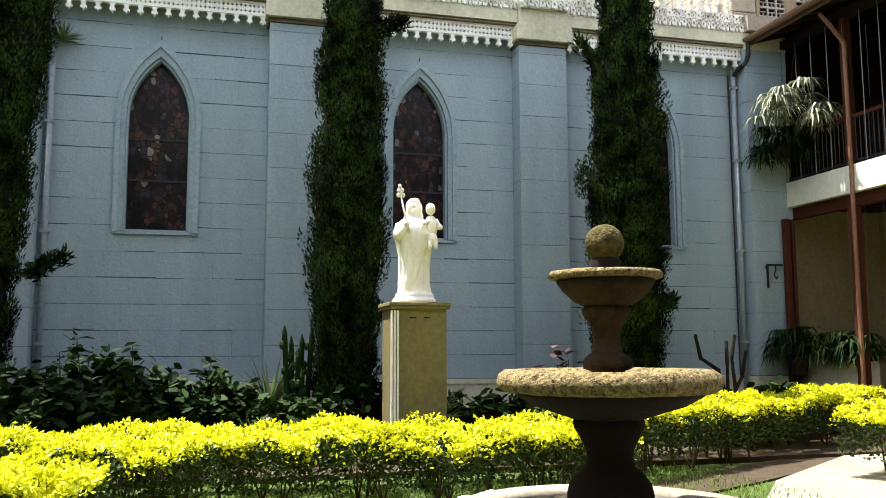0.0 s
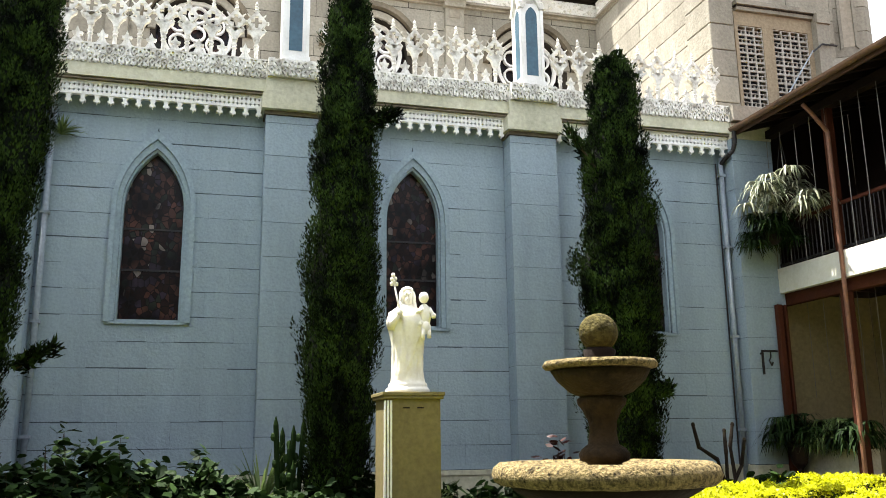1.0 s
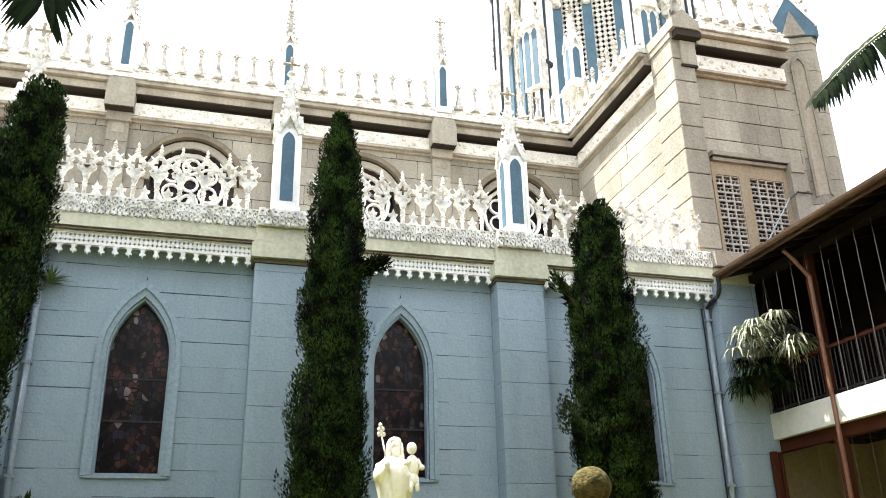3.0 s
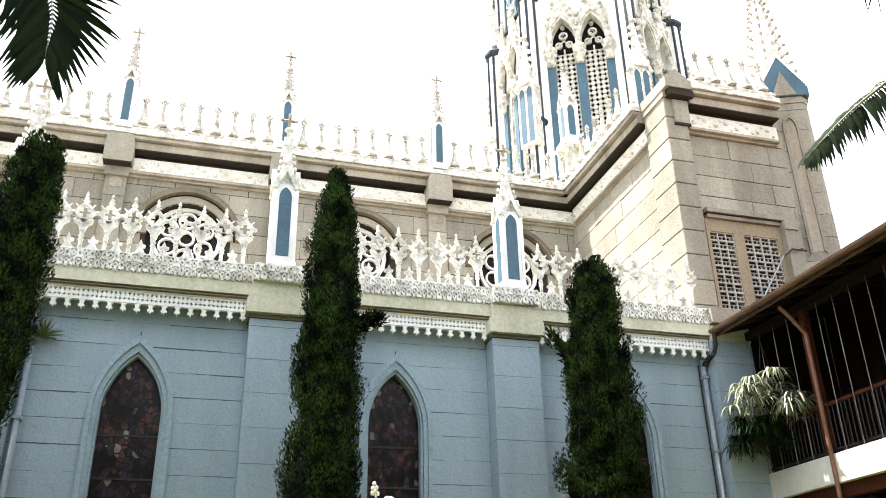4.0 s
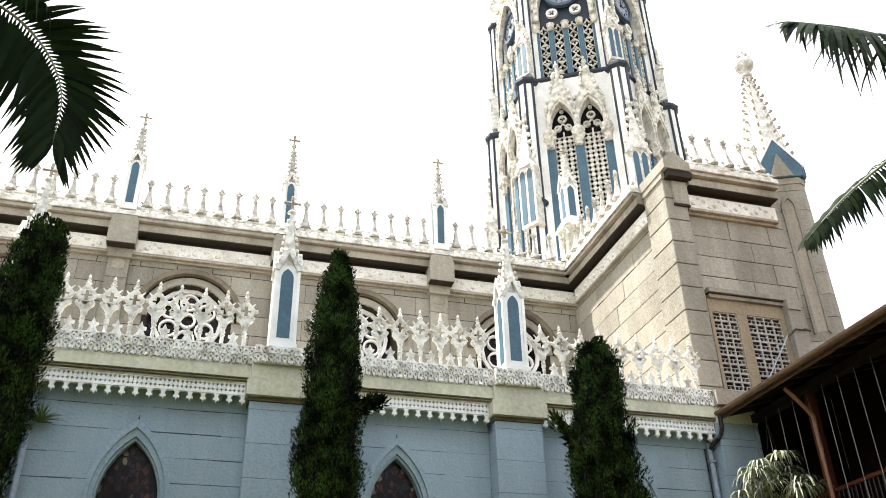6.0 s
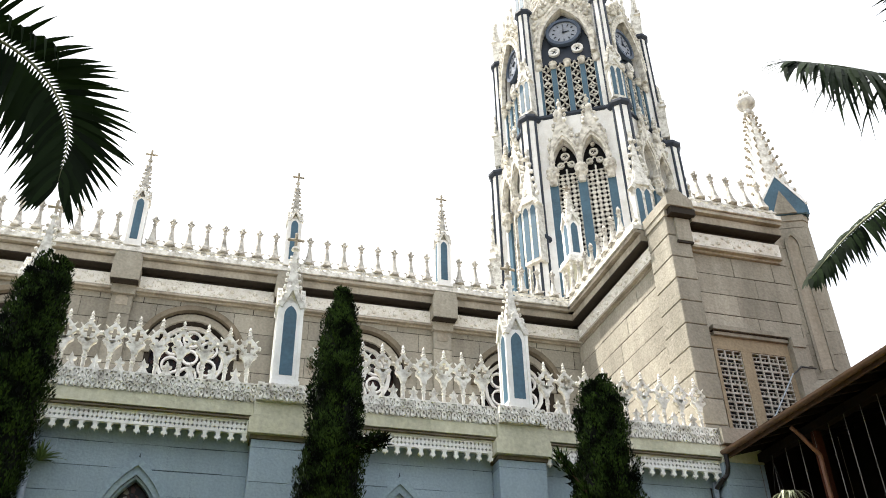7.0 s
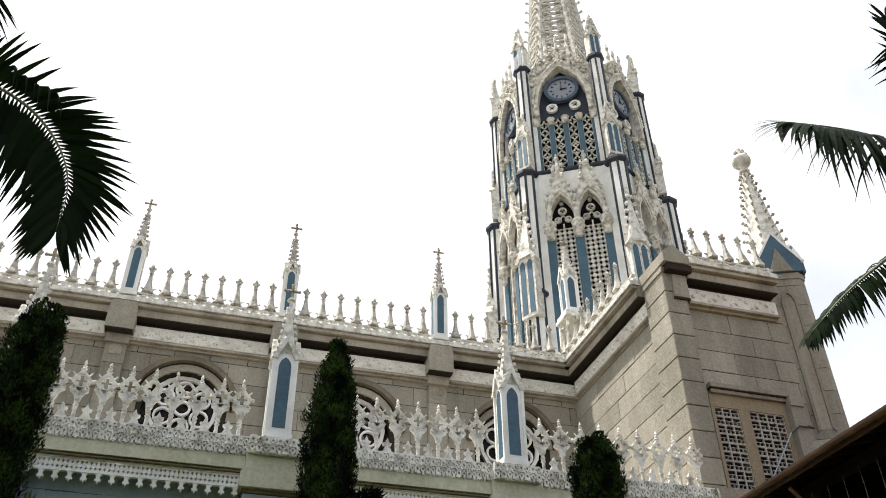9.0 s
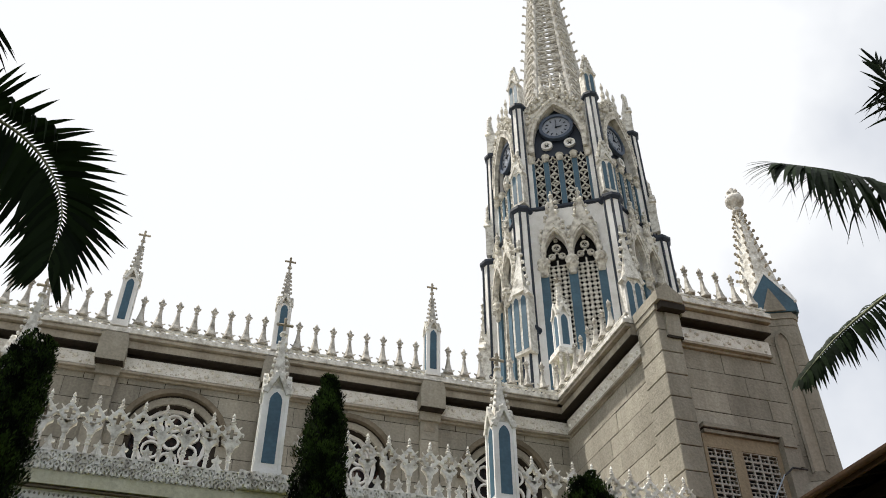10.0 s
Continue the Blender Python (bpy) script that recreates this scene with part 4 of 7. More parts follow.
bm = bmesh.new()
box(bm, TX + 0.3, 14.6, TY + 0.3, CL_Y + 10, 14.1, 14.3)
solid("transept_roof", bm, M_ROOF, "flat grey roof of the transept", "roof")

# vent window of the transept
vent = thing("window_10", "tan stone framed opening filled with cement vent blocks", "window", kind="structure")
bm = bmesh.new()
box(bm, 11.06, 13.42, TY - 0.17, TY + 0.02, 10.95, 11.06)
box(bm, 11.10, 13.40, TY - 0.10, TY + 0.02, 10.84, 10.93)
box(bm, 13.10, 13.46, TY - 0.24, TY + 0.02, 10.70, 10.95)
part("lintel", bm, M_STONE, vent)
# black strip painted in for the shade and grime under the lintel
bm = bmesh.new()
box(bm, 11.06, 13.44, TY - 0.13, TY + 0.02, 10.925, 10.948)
part("grimy_soffit", bm, M_STONEJ, vent, "underside painted black for shade and grime")
bm = bmesh.new()
box(bm, 11.78, 12.06, TY - 0.02, TY + 0.3, 8.2, 10.508)
box(bm, 11.06, 11.145, TY - 0.02, TY + 0.3, 8.2, 10.508)
box(bm, 12.98, 13.10, TY - 0.02, TY + 0.3, 8.2, 10.508)
box(bm, 11.06, 13.10, TY - 0.02, TY + 0.3, 10.51, 10.835)
part("window_frame", bm, paint("brown_stained_cement", (0.30, 0.245, 0.165), (0.19, 0.15, 0.10), 16, 0.9, 0.7, 0.85, 0.4, streak=True), vent, "brown-stained cement frame")
bm = bmesh.new()
box(bm, 13.10, 13.42, TY - 0.20, TY + 0.02, 8.2, 10.70)
part("side_pier", bm, M_STONE, vent)
# black sheet close behind the blocks paints the shade inside
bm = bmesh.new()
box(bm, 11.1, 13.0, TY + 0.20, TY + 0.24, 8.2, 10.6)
part("backing", bm, M_DARK, vent, "black sheet in place of the unlit space behind the blocks")
vb = bmesh.new()
w, h = 0.208, 0.212
for x0, x1, z0, z1 in ((-w / 2, w / 2, -h / 2, -h / 2 + 0.020), (-w / 2, w / 2, h / 2 - 0.020, h / 2), (-w / 2, -w / 2 + 0.016, -h / 2 + 0.020, h / 2 - 0.020), (w / 2 - 0.016, w / 2, -h / 2 + 0.020, h / 2 - 0.020), (-w / 2 + 0.016, w / 2 - 0.016, -0.007, 0.007), (-0.006, 0.006, -h / 2 + 0.020, -0.007)):
    box(vb, x0, x1, -0.03, 0.015, z0, z1)
vb_mesh = mesh_of(vb, "vent_block", M_BLOCKVENT)
for x0, n, w in ((11.145, 3, 0.212), (12.06, 4, 0.23)):
    for i in range(n):
        for j in range(11):
            again("vent_block", vb_mesh, vent, pose(x0 + (i + 0.5) * w, TY + 0.03, 10.40 - 0.215 * j) @ Matrix.Diagonal((w / 0.209, 1, 1, 1)))

# thin conduit and pole on the transept front over the gallery roof
conduit = thing("conduit", "thin dark conduit with a pale pole on the transept wall", "pipe")
bm = bmesh.new()
pipe(bm, [(13.55, 15.20, 10.16), (13.15, 15.20, 10.16), (13.00, 15.20, 10.03), (12.86, 15.18, 9.93)], 0.022, 6)
part("tube", bm, M_IRON, conduit)
bm = bmesh.new()
rod(bm, (12.86, 15.18, 9.95), (11.62, 15.02, 8.25), 0.016, 0.016, 6)
part("pole", bm, M_METAL, conduit, "pale metal pole")

# ---- turret at the transept corner: a square with cut corners ----
turret = thing("turret", "tan stone turret with blue gablets and a crocketed white spirelet", "turret", m=pose(14.24, 15.85, 0, 0, 0, -24))


def cut_square(bm, ap, half, z0, z1, ap1=None, half1=None):
    """A prism (or its taper) on a square of apothem ap whose sides are cut back to half width half."""
    rings = []
    for a, f, z in ((ap, half, z0), (ap1 or ap, half1 or half, z1)):
        rings.append([bm.verts.new((x, y, z)) for x, y in ((-f, -a), (f, -a), (a, -f), (a, f), (f, a), (-f, a), (-a, f), (-a, -f))])
    for k in range(8):
        bm.faces.new((rings[0][k], rings[0][(k + 1) % 8], rings[1][(k + 1) % 8], rings[1][k]))
    bm.faces.new(rings[0][::-1])
    bm.faces.new(rings[1])


ap, TH = 0.57, 0.42
z = 6.95
while z < 14.5:
    bm = bmesh.new()
    cut_square(bm, ap, TH, z + 0.007, z + 0.604)
    part("course", bm, M_STONE, turret)
    z += 0.612
bm = bmesh.new()
cut_square(bm, ap - 0.02, TH - 0.01, 6.9, 14.9)
part("core", bm, M_STONEJ, turret)
bm = bmesh.new()
cut_square(bm, ap + 0.12, TH + 0.05, 9.6, 9.75)
cut_square(bm, ap + 0.12, TH + 0.05, 9.75, 10.0, ap, TH)
part("string_course", bm, M_STONE, turret)
bm = bmesh.new()
cut_square(bm, ap + 0.03, TH + 0.01, 14.5, 14.68)
part("string_course", bm, M_STONE, turret)
for q in range(4):
    m = pose(0, 0, 0, 0, 0, 90 * q)
    # darker slab near the face; a recess's shade is in its colour
    bm = bmesh.new()
    slab(bm, lancet(0.13, 10.25, 13.75, 0.30, 5), -ap - 0.006, -ap + 0.05)
    part("sunk_panel", bm, M_CORN2, turret, m=m)
    bm = bmesh.new()
    band(bm, lancet(0.13, 10.25, 13.75, 0.30, 5), lancet(0.20, 10.18, 13.75, 0.42, 5), -ap - 0.05, -ap + 0.01)
    part("panel_moulding", bm, M_STONE, turret, m=m)
    bm = bmesh.new()
    slab(bm, [(-ap, 14.69), (ap, 14.69), (ap, 15.0), (0, 15.93), (-ap, 15.0)], -ap - 0.08, -ap + 0.06)
    part("gablet", bm, M_PANEL, turret, "blue painted gablet", m=m)
    bm = bmesh.new()
    slab(bm, [(-0.30, 14.70), (0.30, 14.70), (0.0, 15.45)], -ap - 0.12, -ap)
    part("gablet_face", bm, M_STONE, turret, m=m)
    bm = bmesh.new()
    band(bm, [(-ap, 15.0), (0, 15.93), (ap, 15.0)], [(-ap - 0.03, 15.07), (0, 16.02), (ap + 0.03, 15.07)], -ap - 0.10, -ap + 0.08)
    part("gablet_coping", bm, M_CLEAN, turret, m=m)
SB0, ST0, SR0 = 15.0, 18.75, 0.66
bm = bmesh.new()
lathe(bm, [(SR0 - 0.14, 14.7), (SR0, SB0), (0.09, ST0)], 8, turn=math.pi / 8)
part("spirelet", bm, M_WHITE, turret)
knob = bmesh.new()
rod(knob, (-0.06, 0, -0.03), (0.05, 0, 0.0), 0.028, 0.022, 4)
blob(knob, (0.065, 0, 0.02), 0.050, 1.1, 5)
knob_mesh = mesh_of(knob, "crocket", M_CORN2)
for q in range(8):
    a = 22.5 + 45 * q
    for i in range(2, 12):
        f = (i + 0.3) / 12
        r = SR0 * (1 - f) + 0.09 * f
        again("crocket", knob_mesh, turret, pose(r * math.cos(math.radians(a)), r * math.sin(math.radians(a)), SB0 + (ST0 - SB0) * f, 0, 0, a))
bm = bmesh.new()
lathe(bm, [(0.12, 18.7), (0.17, 18.8), (0.09, 18.86), (0.08, 18.95), (0.24, 19.05), (0.29, 19.2), (0.24, 19.35), (0.13, 19.42), (0.17, 19.5), (0.07, 19.56), (0.1, 19.64), (0.02, 19.75)], 10)
for q in range(5):
    a = 2 * math.pi * q / 5
    blob(bm, (0.17 * math.cos(a), 0.17 * math.sin(a), 19.48), 0.075, 1, 5)
part("globe_finial", bm, M_SPIRE, turret, smooth=True)

# ---- hexagonal church tower with an openwork spire ----
tower = thing("church_tower", "tall white and blue gothic tower with clocks and an openwork spire", "tower", m=pose(15.85, 29.3, 0.2, 0, 0, -30))
A1, A2, Z1, Z2 = 3.58, 3.26, 27.6, 34.9
T30 = math.tan(math.pi / 6)


def crockets(bm, line, y, r, n):
    for (xa, za), (xb, zb) in zip(line, line[1:]):
        for i in range(n):
            f = (i + 0.5) / n
            blob(bm, (xa + (xb - xa) * f, y, za + (zb - za) * f), r, 1.1, 5)


face = {}
# black plane in place of the tower's unlit inside
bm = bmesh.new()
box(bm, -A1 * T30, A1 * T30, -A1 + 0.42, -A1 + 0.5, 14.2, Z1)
face["core"] = (mesh_of(bm, "dark_core", M_DARK), "black sheet in place of the unlit interior behind the openwork")
bm = bmesh.new()
h = A1 * T30
for s in (-1, 1):
    a, b = sorted((s * 1.40, s * (h - 0.05)))
    box(bm, a, b, -A1, -A1 + 0.4, 14.2, Z1)
for cx in (-0.62, 0.62):
    arch = moved(lancet(0.50, 24.3, 24.95, 1.15, 7)[1:-1], cx)
    band(bm, arch, [(x, Z1) for x, z in arch], -A1 + 0.02, -A1 + 0.3)
box(bm, -0.12, 0.12, -A1 + 0.02, -A1 + 0.3, 24.3, Z1)
for s in (-1, 1):
    a, b = sorted((s * 1.12, s * 1.40))
    box(bm, a, b, -A1 + 0.02, -A1 + 0.3, 24.3, Z1)
face["wall"] = (mesh_of(bm, "wall_panel", M_CLEAN), "")
for nm, a, b in (("blue_pier", -1.40, -1.05), ("blue_pier", -0.19, 0.19), ("blue_pier", 1.05, 1.40)):
    bm = bmesh.new()
    box(bm, a, b, -A1 + 0.04, -A1 + 0.36, 14.2, 24.2)
    face[nm + str(a)] = (mesh_of(bm, nm, M_PANEL), "blue painted pier")
for a, b in ((-1.05, -0.19), (0.19, 1.05)):
    bm = bmesh.new()
    pierced_strip(bm, a, b, 14.9, 24.4, 4, 40, -A1 + 0.15, -A1 + 0.20, 0.82, False, 0.40)
    box(bm, (a + b) / 2 - 0.035, (a + b) / 2 + 0.035, -A1 + 0.08, -A1 + 0.20, 14.9, 24.6)
    face["lattice%.1f" % a] = (mesh_of(bm, "openwork", M_CREAM), "cream pierced openwork")
for cx in (-0.62, 0.62):
    bm = bmesh.new()
    A = [2 * math.pi * q / 10 for q in range(11)]
    for px, pz, r in ((cx, 25.35, 0.20), (cx - 0.22, 24.88, 0.16), (cx + 0.22, 24.88, 0.16), (cx, 25.78, 0.09)):
        band(bm, [(px + r * 0.66 * math.cos(q), pz + r * 0.66 * math.sin(q)) for q in A], [(px + r * math.cos(q), pz + r * math.sin(q)) for q in A], -A1 + 0.1, -A1 + 0.2)
        for k in range(3):
            a = math.pi / 2 + 2 * math.pi * k / 3
            rod(bm, (px + r * 0.8 * math.cos(a), -A1 + 0.15, pz + r * 0.8 * math.sin(a)), (px + r * 0.15 * math.cos(a), -A1 + 0.15, pz + r * 0.15 * math.sin(a)), 0.035, 0.02, 4)
    rod(bm, (cx - 0.45, -A1 + 0.15, 24.6), (cx, -A1 + 0.15, 25.1), 0.035, 0.035, 4)
    rod(bm, (cx + 0.45, -A1 + 0.15, 24.6), (cx, -A1 + 0.15, 25.1), 0.035, 0.035, 4)
    face["tracery%.1f" % cx] = (mesh_of(bm, "tracery", M_CREAM), "")
orn = random.Random(17)
bm = bmesh.new()
for cx in (-0.62, 0.62):
    inner, outer = moved(lancet(0.50, 24.3, 24.95, 1.15, 7), cx), moved(lancet(0.64, 24.3, 24.95, 1.50, 7), cx)
    band(bm, inner, outer, -A1 - 0.20, -A1 + 0.1)
    mid = moved(lancet(0.57, 24.3, 24.95, 1.32, 7), cx)
    band(bm, mid, outer, -A1 - 0.26, -A1 - 0.19)
    # leafy ogee over the arch, up to a finial that passes the belt
    ogee = [(cx - 0.60, 25.5), (cx - 0.44, 26.3), (cx - 0.20, 26.9), (cx - 0.08, 27.6), (cx, 28.3), (cx + 0.08, 27.6), (cx + 0.20, 26.9), (cx + 0.44, 26.3), (cx + 0.60, 25.5), (cx + 0.30, 26.0), (cx, 26.55), (cx - 0.30, 26.0)]
    slab(bm, ogee, -A1 - 0.22, -A1 + 0.02)
    for k in range(34):
        f = orn.random()
        sx = orn.choice((-1, 1))
        x = cx + sx * (0.66 - 0.56 * f ** 0.8 + orn.uniform(-0.07, 0.10))
        blob(bm, (x, -A1 - orn.uniform(0.12, 0.26), 25.3 + 2.5 * f), orn.uniform(0.06, 0.11), orn.uniform(0.8, 1.5), 5)
    for z, r in ((27.7, 0.15), (27.95, 0.10), (28.2, 0.13), (28.45, 0.06)):
        blob(bm, (cx, -A1 - 0.12, z), r, 1.1, 6)
for x in (-1.22, 0.0, 1.22):
    lathe(bm, [(0.15, 23.75), (0.19, 23.9), (0.17, 24.0), (0.27, 24.25), (0.24, 24.4), (0.30, 24.5), (0.28, 24.62), (0.16, 24.7)], 8, (x, -A1))
    for k in range(8):
        a = math.pi + math.pi * (k + 0.5) / 8
        blob(bm, (x + 0.24 * math.cos(a), -A1 + 0.24 * math.sin(a), 24.2 + 0.1 * (k % 2)), 0.07, 1.1, 5)
    for z, r in ((24.9, 0.14), (25.2, 0.16), (25.55, 0.12), (25.9, 0.13), (26.25, 0.09)):
        blob(bm, (x + orn.uniform(-0.05, 0.05), -A1 - 0.1, z), r, 1.2, 6)
face["arches"] = (mesh_of(bm, "arch_ornament", M_CREAM), "cream crocketed arches")
# upper stage
h2 = A2 * T30
# same black plane for the upper stage's unlit inside
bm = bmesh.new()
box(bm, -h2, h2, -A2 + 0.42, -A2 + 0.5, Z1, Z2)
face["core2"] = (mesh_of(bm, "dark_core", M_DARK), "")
bm = bmesh.new()
for s in (-1, 1):
    a, b = sorted((s * 1.36, s * (h2 - 0.05)))
    box(bm, a, b, -A2, -A2 + 0.4, Z1, Z2)
arch = lancet(1.18, 31.45, 32.2, 2.45, 9)[1:-1]
band(bm, arch, [(x, Z2) for x, z in arch], -A2 + 0.02, -A2 + 0.3)
for s in (-1, 1):
    a, b = sorted((s * 1.18, s * 1.36))
    box(bm, a, b, -A2 + 0.02, -A2 + 0.3, 31.4, Z2)
face["wall2"] = (mesh_of(bm, "wall_panel", M_CLEAN), "")
for i in range(5):
    x = -1.36 + 0.68 * i
    bm = bmesh.new()
    box(bm, max(x - 0.12, -1.40), min(x + 0.12, 1.40), -A2 + 0.02, -A2 + 0.36, Z1 + 0.1, 31.3)
    face["blue2%d" % i] = (mesh_of(bm, "blue_pier", M_PANEL), "blue painted pier")
for i in range(4):
    x = -1.36 + 0.68 * i
    bm = bmesh.new()
    pierced_strip(bm, x + 0.11, x + 0.57, Z1 + 0.15, 31.2, 1, 7, -A2 + 0.08, -A2 + 0.14, 0.66, True, 0.30)
    for e in (x + 0.12, x + 0.56):
        box(bm, e - 0.02, e + 0.02, -A2 + 0.09, -A2 + 0.13, Z1 + 0.15, 31.2)
    for k in range(7):
        blob(bm, (x + 0.34, -A2 + 0.10, Z1 + 0.15 + (31.05 - Z1) * k / 6), 0.06, 1, 6)
    face["lattice2%d" % i] = (mesh_of(bm, "openwork", M_CREAM), "cream pierced openwork")
bm = bmesh.new()
slab(bm, lancet(1.16, 31.4, 32.2, 2.4, 9), -A2 + 0.28, -A2 + 0.34)
face["recess"] = (mesh_of(bm, "clock_recess", M_NAVY), "dark blue arched recess")
bm = bmesh.new()
inner, outer = lancet(1.18, 31.45, 32.2, 2.45, 9), lancet(1.40, 31.45, 32.2, 2.85, 9)
band(bm, inner, outer, -A2 - 0.20, -A2 + 0.1)
slab(bm, [(-1.50, 31.5), (-1.42, 31.5), (-1.40, 32.4), (-1.16, 33.6), (-0.7, 34.5), (0, 35.15), (0.7, 34.5), (1.16, 33.6), (1.40, 32.4), (1.42, 31.5), (1.50, 31.5), (1.50, 34.7), (0.75, 35.3), (0, 36.3), (-0.75, 35.3), (-1.50, 34.7)], -A2 - 0.05, -A2 + 0.06)
crockets(bm, outer[1:-1], -A2 - 0.16, 0.12, 2)
for k in range(120):
    x = orn.uniform(-1.48, 1.48)
    lim = 36.2 - abs(x) * 1.05
    low = 31.6 if abs(x) > 1.38 else 32.2 + 2.9 * math.sqrt(max(0.0, 1 - (x / 1.42) ** 2))
    z = orn.uniform(low, max(lim, low + 0.1))
    blob(bm, (x, -A2 - orn.uniform(0.04, 0.14), z), orn.uniform(0.06, 0.13), orn.uniform(0.7, 1.3), 5)
for x in (-0.55, 0.0, 0.55):
    lathe(bm, [(0.14, 34.7), (0.16, 35.4), (0.08, 35.9), (0.13, 36.05), (0.05, 36.5), (0.10, 36.7), (0.02, 37.1)], 6, (x, -A2 - 0.02))
for i in range(5):
    lathe(bm, [(0.10, 30.85), (0.18, 31.0), (0.16, 31.12), (0.21, 31.2), (0.10, 31.28)], 8, (-1.36 + 0.68 * i, -A2))
face["gable"] = (mesh_of(bm, "crocketed_gable", M_CREAM), "cream crocketed gable")
A = [2 * math.pi * q / 14 for q in range(15)]
for x in (-0.56, 0.56):
    bm = bmesh.new()
    band(bm, [(x + 0.17 * math.cos(q), 32.12 + 0.17 * math.sin(q)) for q in A], [(x + 0.28 * math.cos(q), 32.12 + 0.28 * math.sin(q)) for q in A], -A2 + 0.14, -A2 + 0.28)
    for i in range(4):
        a = math.pi / 2 * i
        rod(bm, (x + 0.17 * math.cos(a), -A2 + 0.2, 32.12 + 0.17 * math.sin(a)), (x + 0.06 * math.cos(a), -A2 + 0.2, 32.12 + 0.06 * math.sin(a)), 0.05, 0.03, 4)
    face["oculus%.1f" % x] = (mesh_of(bm, "oculus", M_CLEAN), "white ringed oculus")
clock_parts = []
bm = bmesh.new()
rim = [2 * math.pi * q / 24 for q in range(25)]
band(bm, [(0.70 * math.cos(q), 0.70 * math.sin(q)) for q in rim], [(0.86 * math.cos(q), 0.86 * math.sin(q)) for q in rim], -0.12, 0.1)
clock_parts.append(("clock_rim", mesh_of(bm, "clock_rim", paint("slate_blue_paint", (0.06, 0.085, 0.13), (0.04, 0.055, 0.085), 14, 1.4, 0.5, 0.6, 0.1))))
bm = bmesh.new()
slab(bm, [(0.70 * math.cos(q), 0.70 * math.sin(q)) for q in rim[:-1]], -0.02, 0.06)
clock_parts.append(("dial", mesh_of(bm, "dial", paint("pale_dial", (0.26, 0.285, 0.33), (0.17, 0.19, 0.23), 14, 2, 0.5, 0.5, 0.05))))
bm = bmesh.new()
for i in range(12):
    a = 2 * math.pi * i / 12
    rod(bm, (0.43 * math.cos(a), -0.03, 0.43 * math.sin(a)), (0.55 * math.cos(a), -0.03, 0.55 * math.sin(a)), 0.028, 0.034, 4)
clock_parts.append(("numeral_ring", mesh_of(bm, "numeral_ring", M_NAVY)))
bm = bmesh.new()
rod(bm, (0, -0.05, 0), (0.02, -0.05, 0.44), 0.035, 0.015, 4)
rod(bm, (0, -0.05, 0), (0.28, -0.05, 0.03), 0.04, 0.02, 4)
blob(bm, (0, -0.05, 0), 0.07)
clock_parts.append(("pointers", mesh_of(bm, "pointers", M_NAVY)))

# piers between the faces
pm = {}
C1, C2 = A1 / math.cos(math.pi / 6), A2 / math.cos(math.pi / 6)
bm = bmesh.new()
lathe(bm, [(0.40, 14.2), (0.40, Z1)], 8, (0, -C1 + 0.05), turn=math.pi / 8)
lathe(bm, [(0.34, Z1), (0.32, Z2)], 8, (0, -C2 + 0.05), turn=math.pi / 8)
pm["pier"] = (mesh_of(bm, "corner_pier", M_CLEAN), "")
bm = bmesh.new()
for a in (-80, -27, 27, 80):
    q = math.radians(-90 + a)
    rod(bm, (0.40 * math.cos(q), -C1 + 0.05 + 0.40 * math.sin(q), 14.2), (0.40 * math.cos(q), -C1 + 0.05 + 0.40 * math.sin(q), Z1), 0.062, 0.062, 5)
    rod(bm, (0.34 * math.cos(q), -C2 + 0.05 + 0.34 * math.sin(q), Z1), (0.32 * math.cos(q), -C2 + 0.05 + 0.32 * math.sin(q), Z2), 0.052, 0.052, 5)
pm["stripe"] = (mesh_of(bm, "pier_stripes", M_NAVY), "dark blue vertical shafts")
for C, z, r in ((C1, Z1 - 0.12, 0.56), (C2, Z2 - 0.1, 0.46), (C1, 21.0, 0.5)):
    bm = bmesh.new()
    lathe(bm, [(r - 0.1, z - 0.12), (r, z), (r, z + 0.14), (r - 0.1, z + 0.24)], 8, (0, -C + 0.05), turn=math.pi / 8)
    pm["belt%d" % z] = (mesh_of(bm, "belt", M_NAVY), "dark blue moulded belt")


def aedicule(bmw, bmp, y, z0, w, hh, spire):
    g = w / 2
    box(bmw, -g, g, y - 0.16, y + 0.3, z0, z0 + hh)
    band(bmw, [(-g * 0.9, z0 + hh - 0.2), (0, z0 + hh + g * 1.2), (g * 0.9, z0 + hh - 0.2)], [(-g * 1.3, z0 + hh - 0.15), (0, z0 + hh + g * 1.9), (g * 1.3, z0 + hh - 0.15)], y - 0.24, y + 0.1)
    lathe(bmw, [(g * 1.1, z0 + hh), (g * 0.5, z0 + hh + spire * 0.5), (0.05, z0 + hh + spire)], 4, (0, y + 0.05), turn=math.pi / 4)
    for i in range(6):
        f = (i + 1) / 7
        for s in (-1, 1):
            blob(bmw, (s * g * (1.15 * (1 - f) + 0.06), y - 0.05, z0 + hh + spire * f), 0.10, 1.1, 5)
    blob(bmw, (0, y + 0.05, z0 + hh + spire), 0.12, 1.6)
    for s in (-1, 1):
        slab(bmp, moved(lancet(g * 0.30, z0 + 0.15, z0 + hh - g * 0.9, g * 0.6, 4), s * g * 0.45), y - 0.172, y - 0.14)


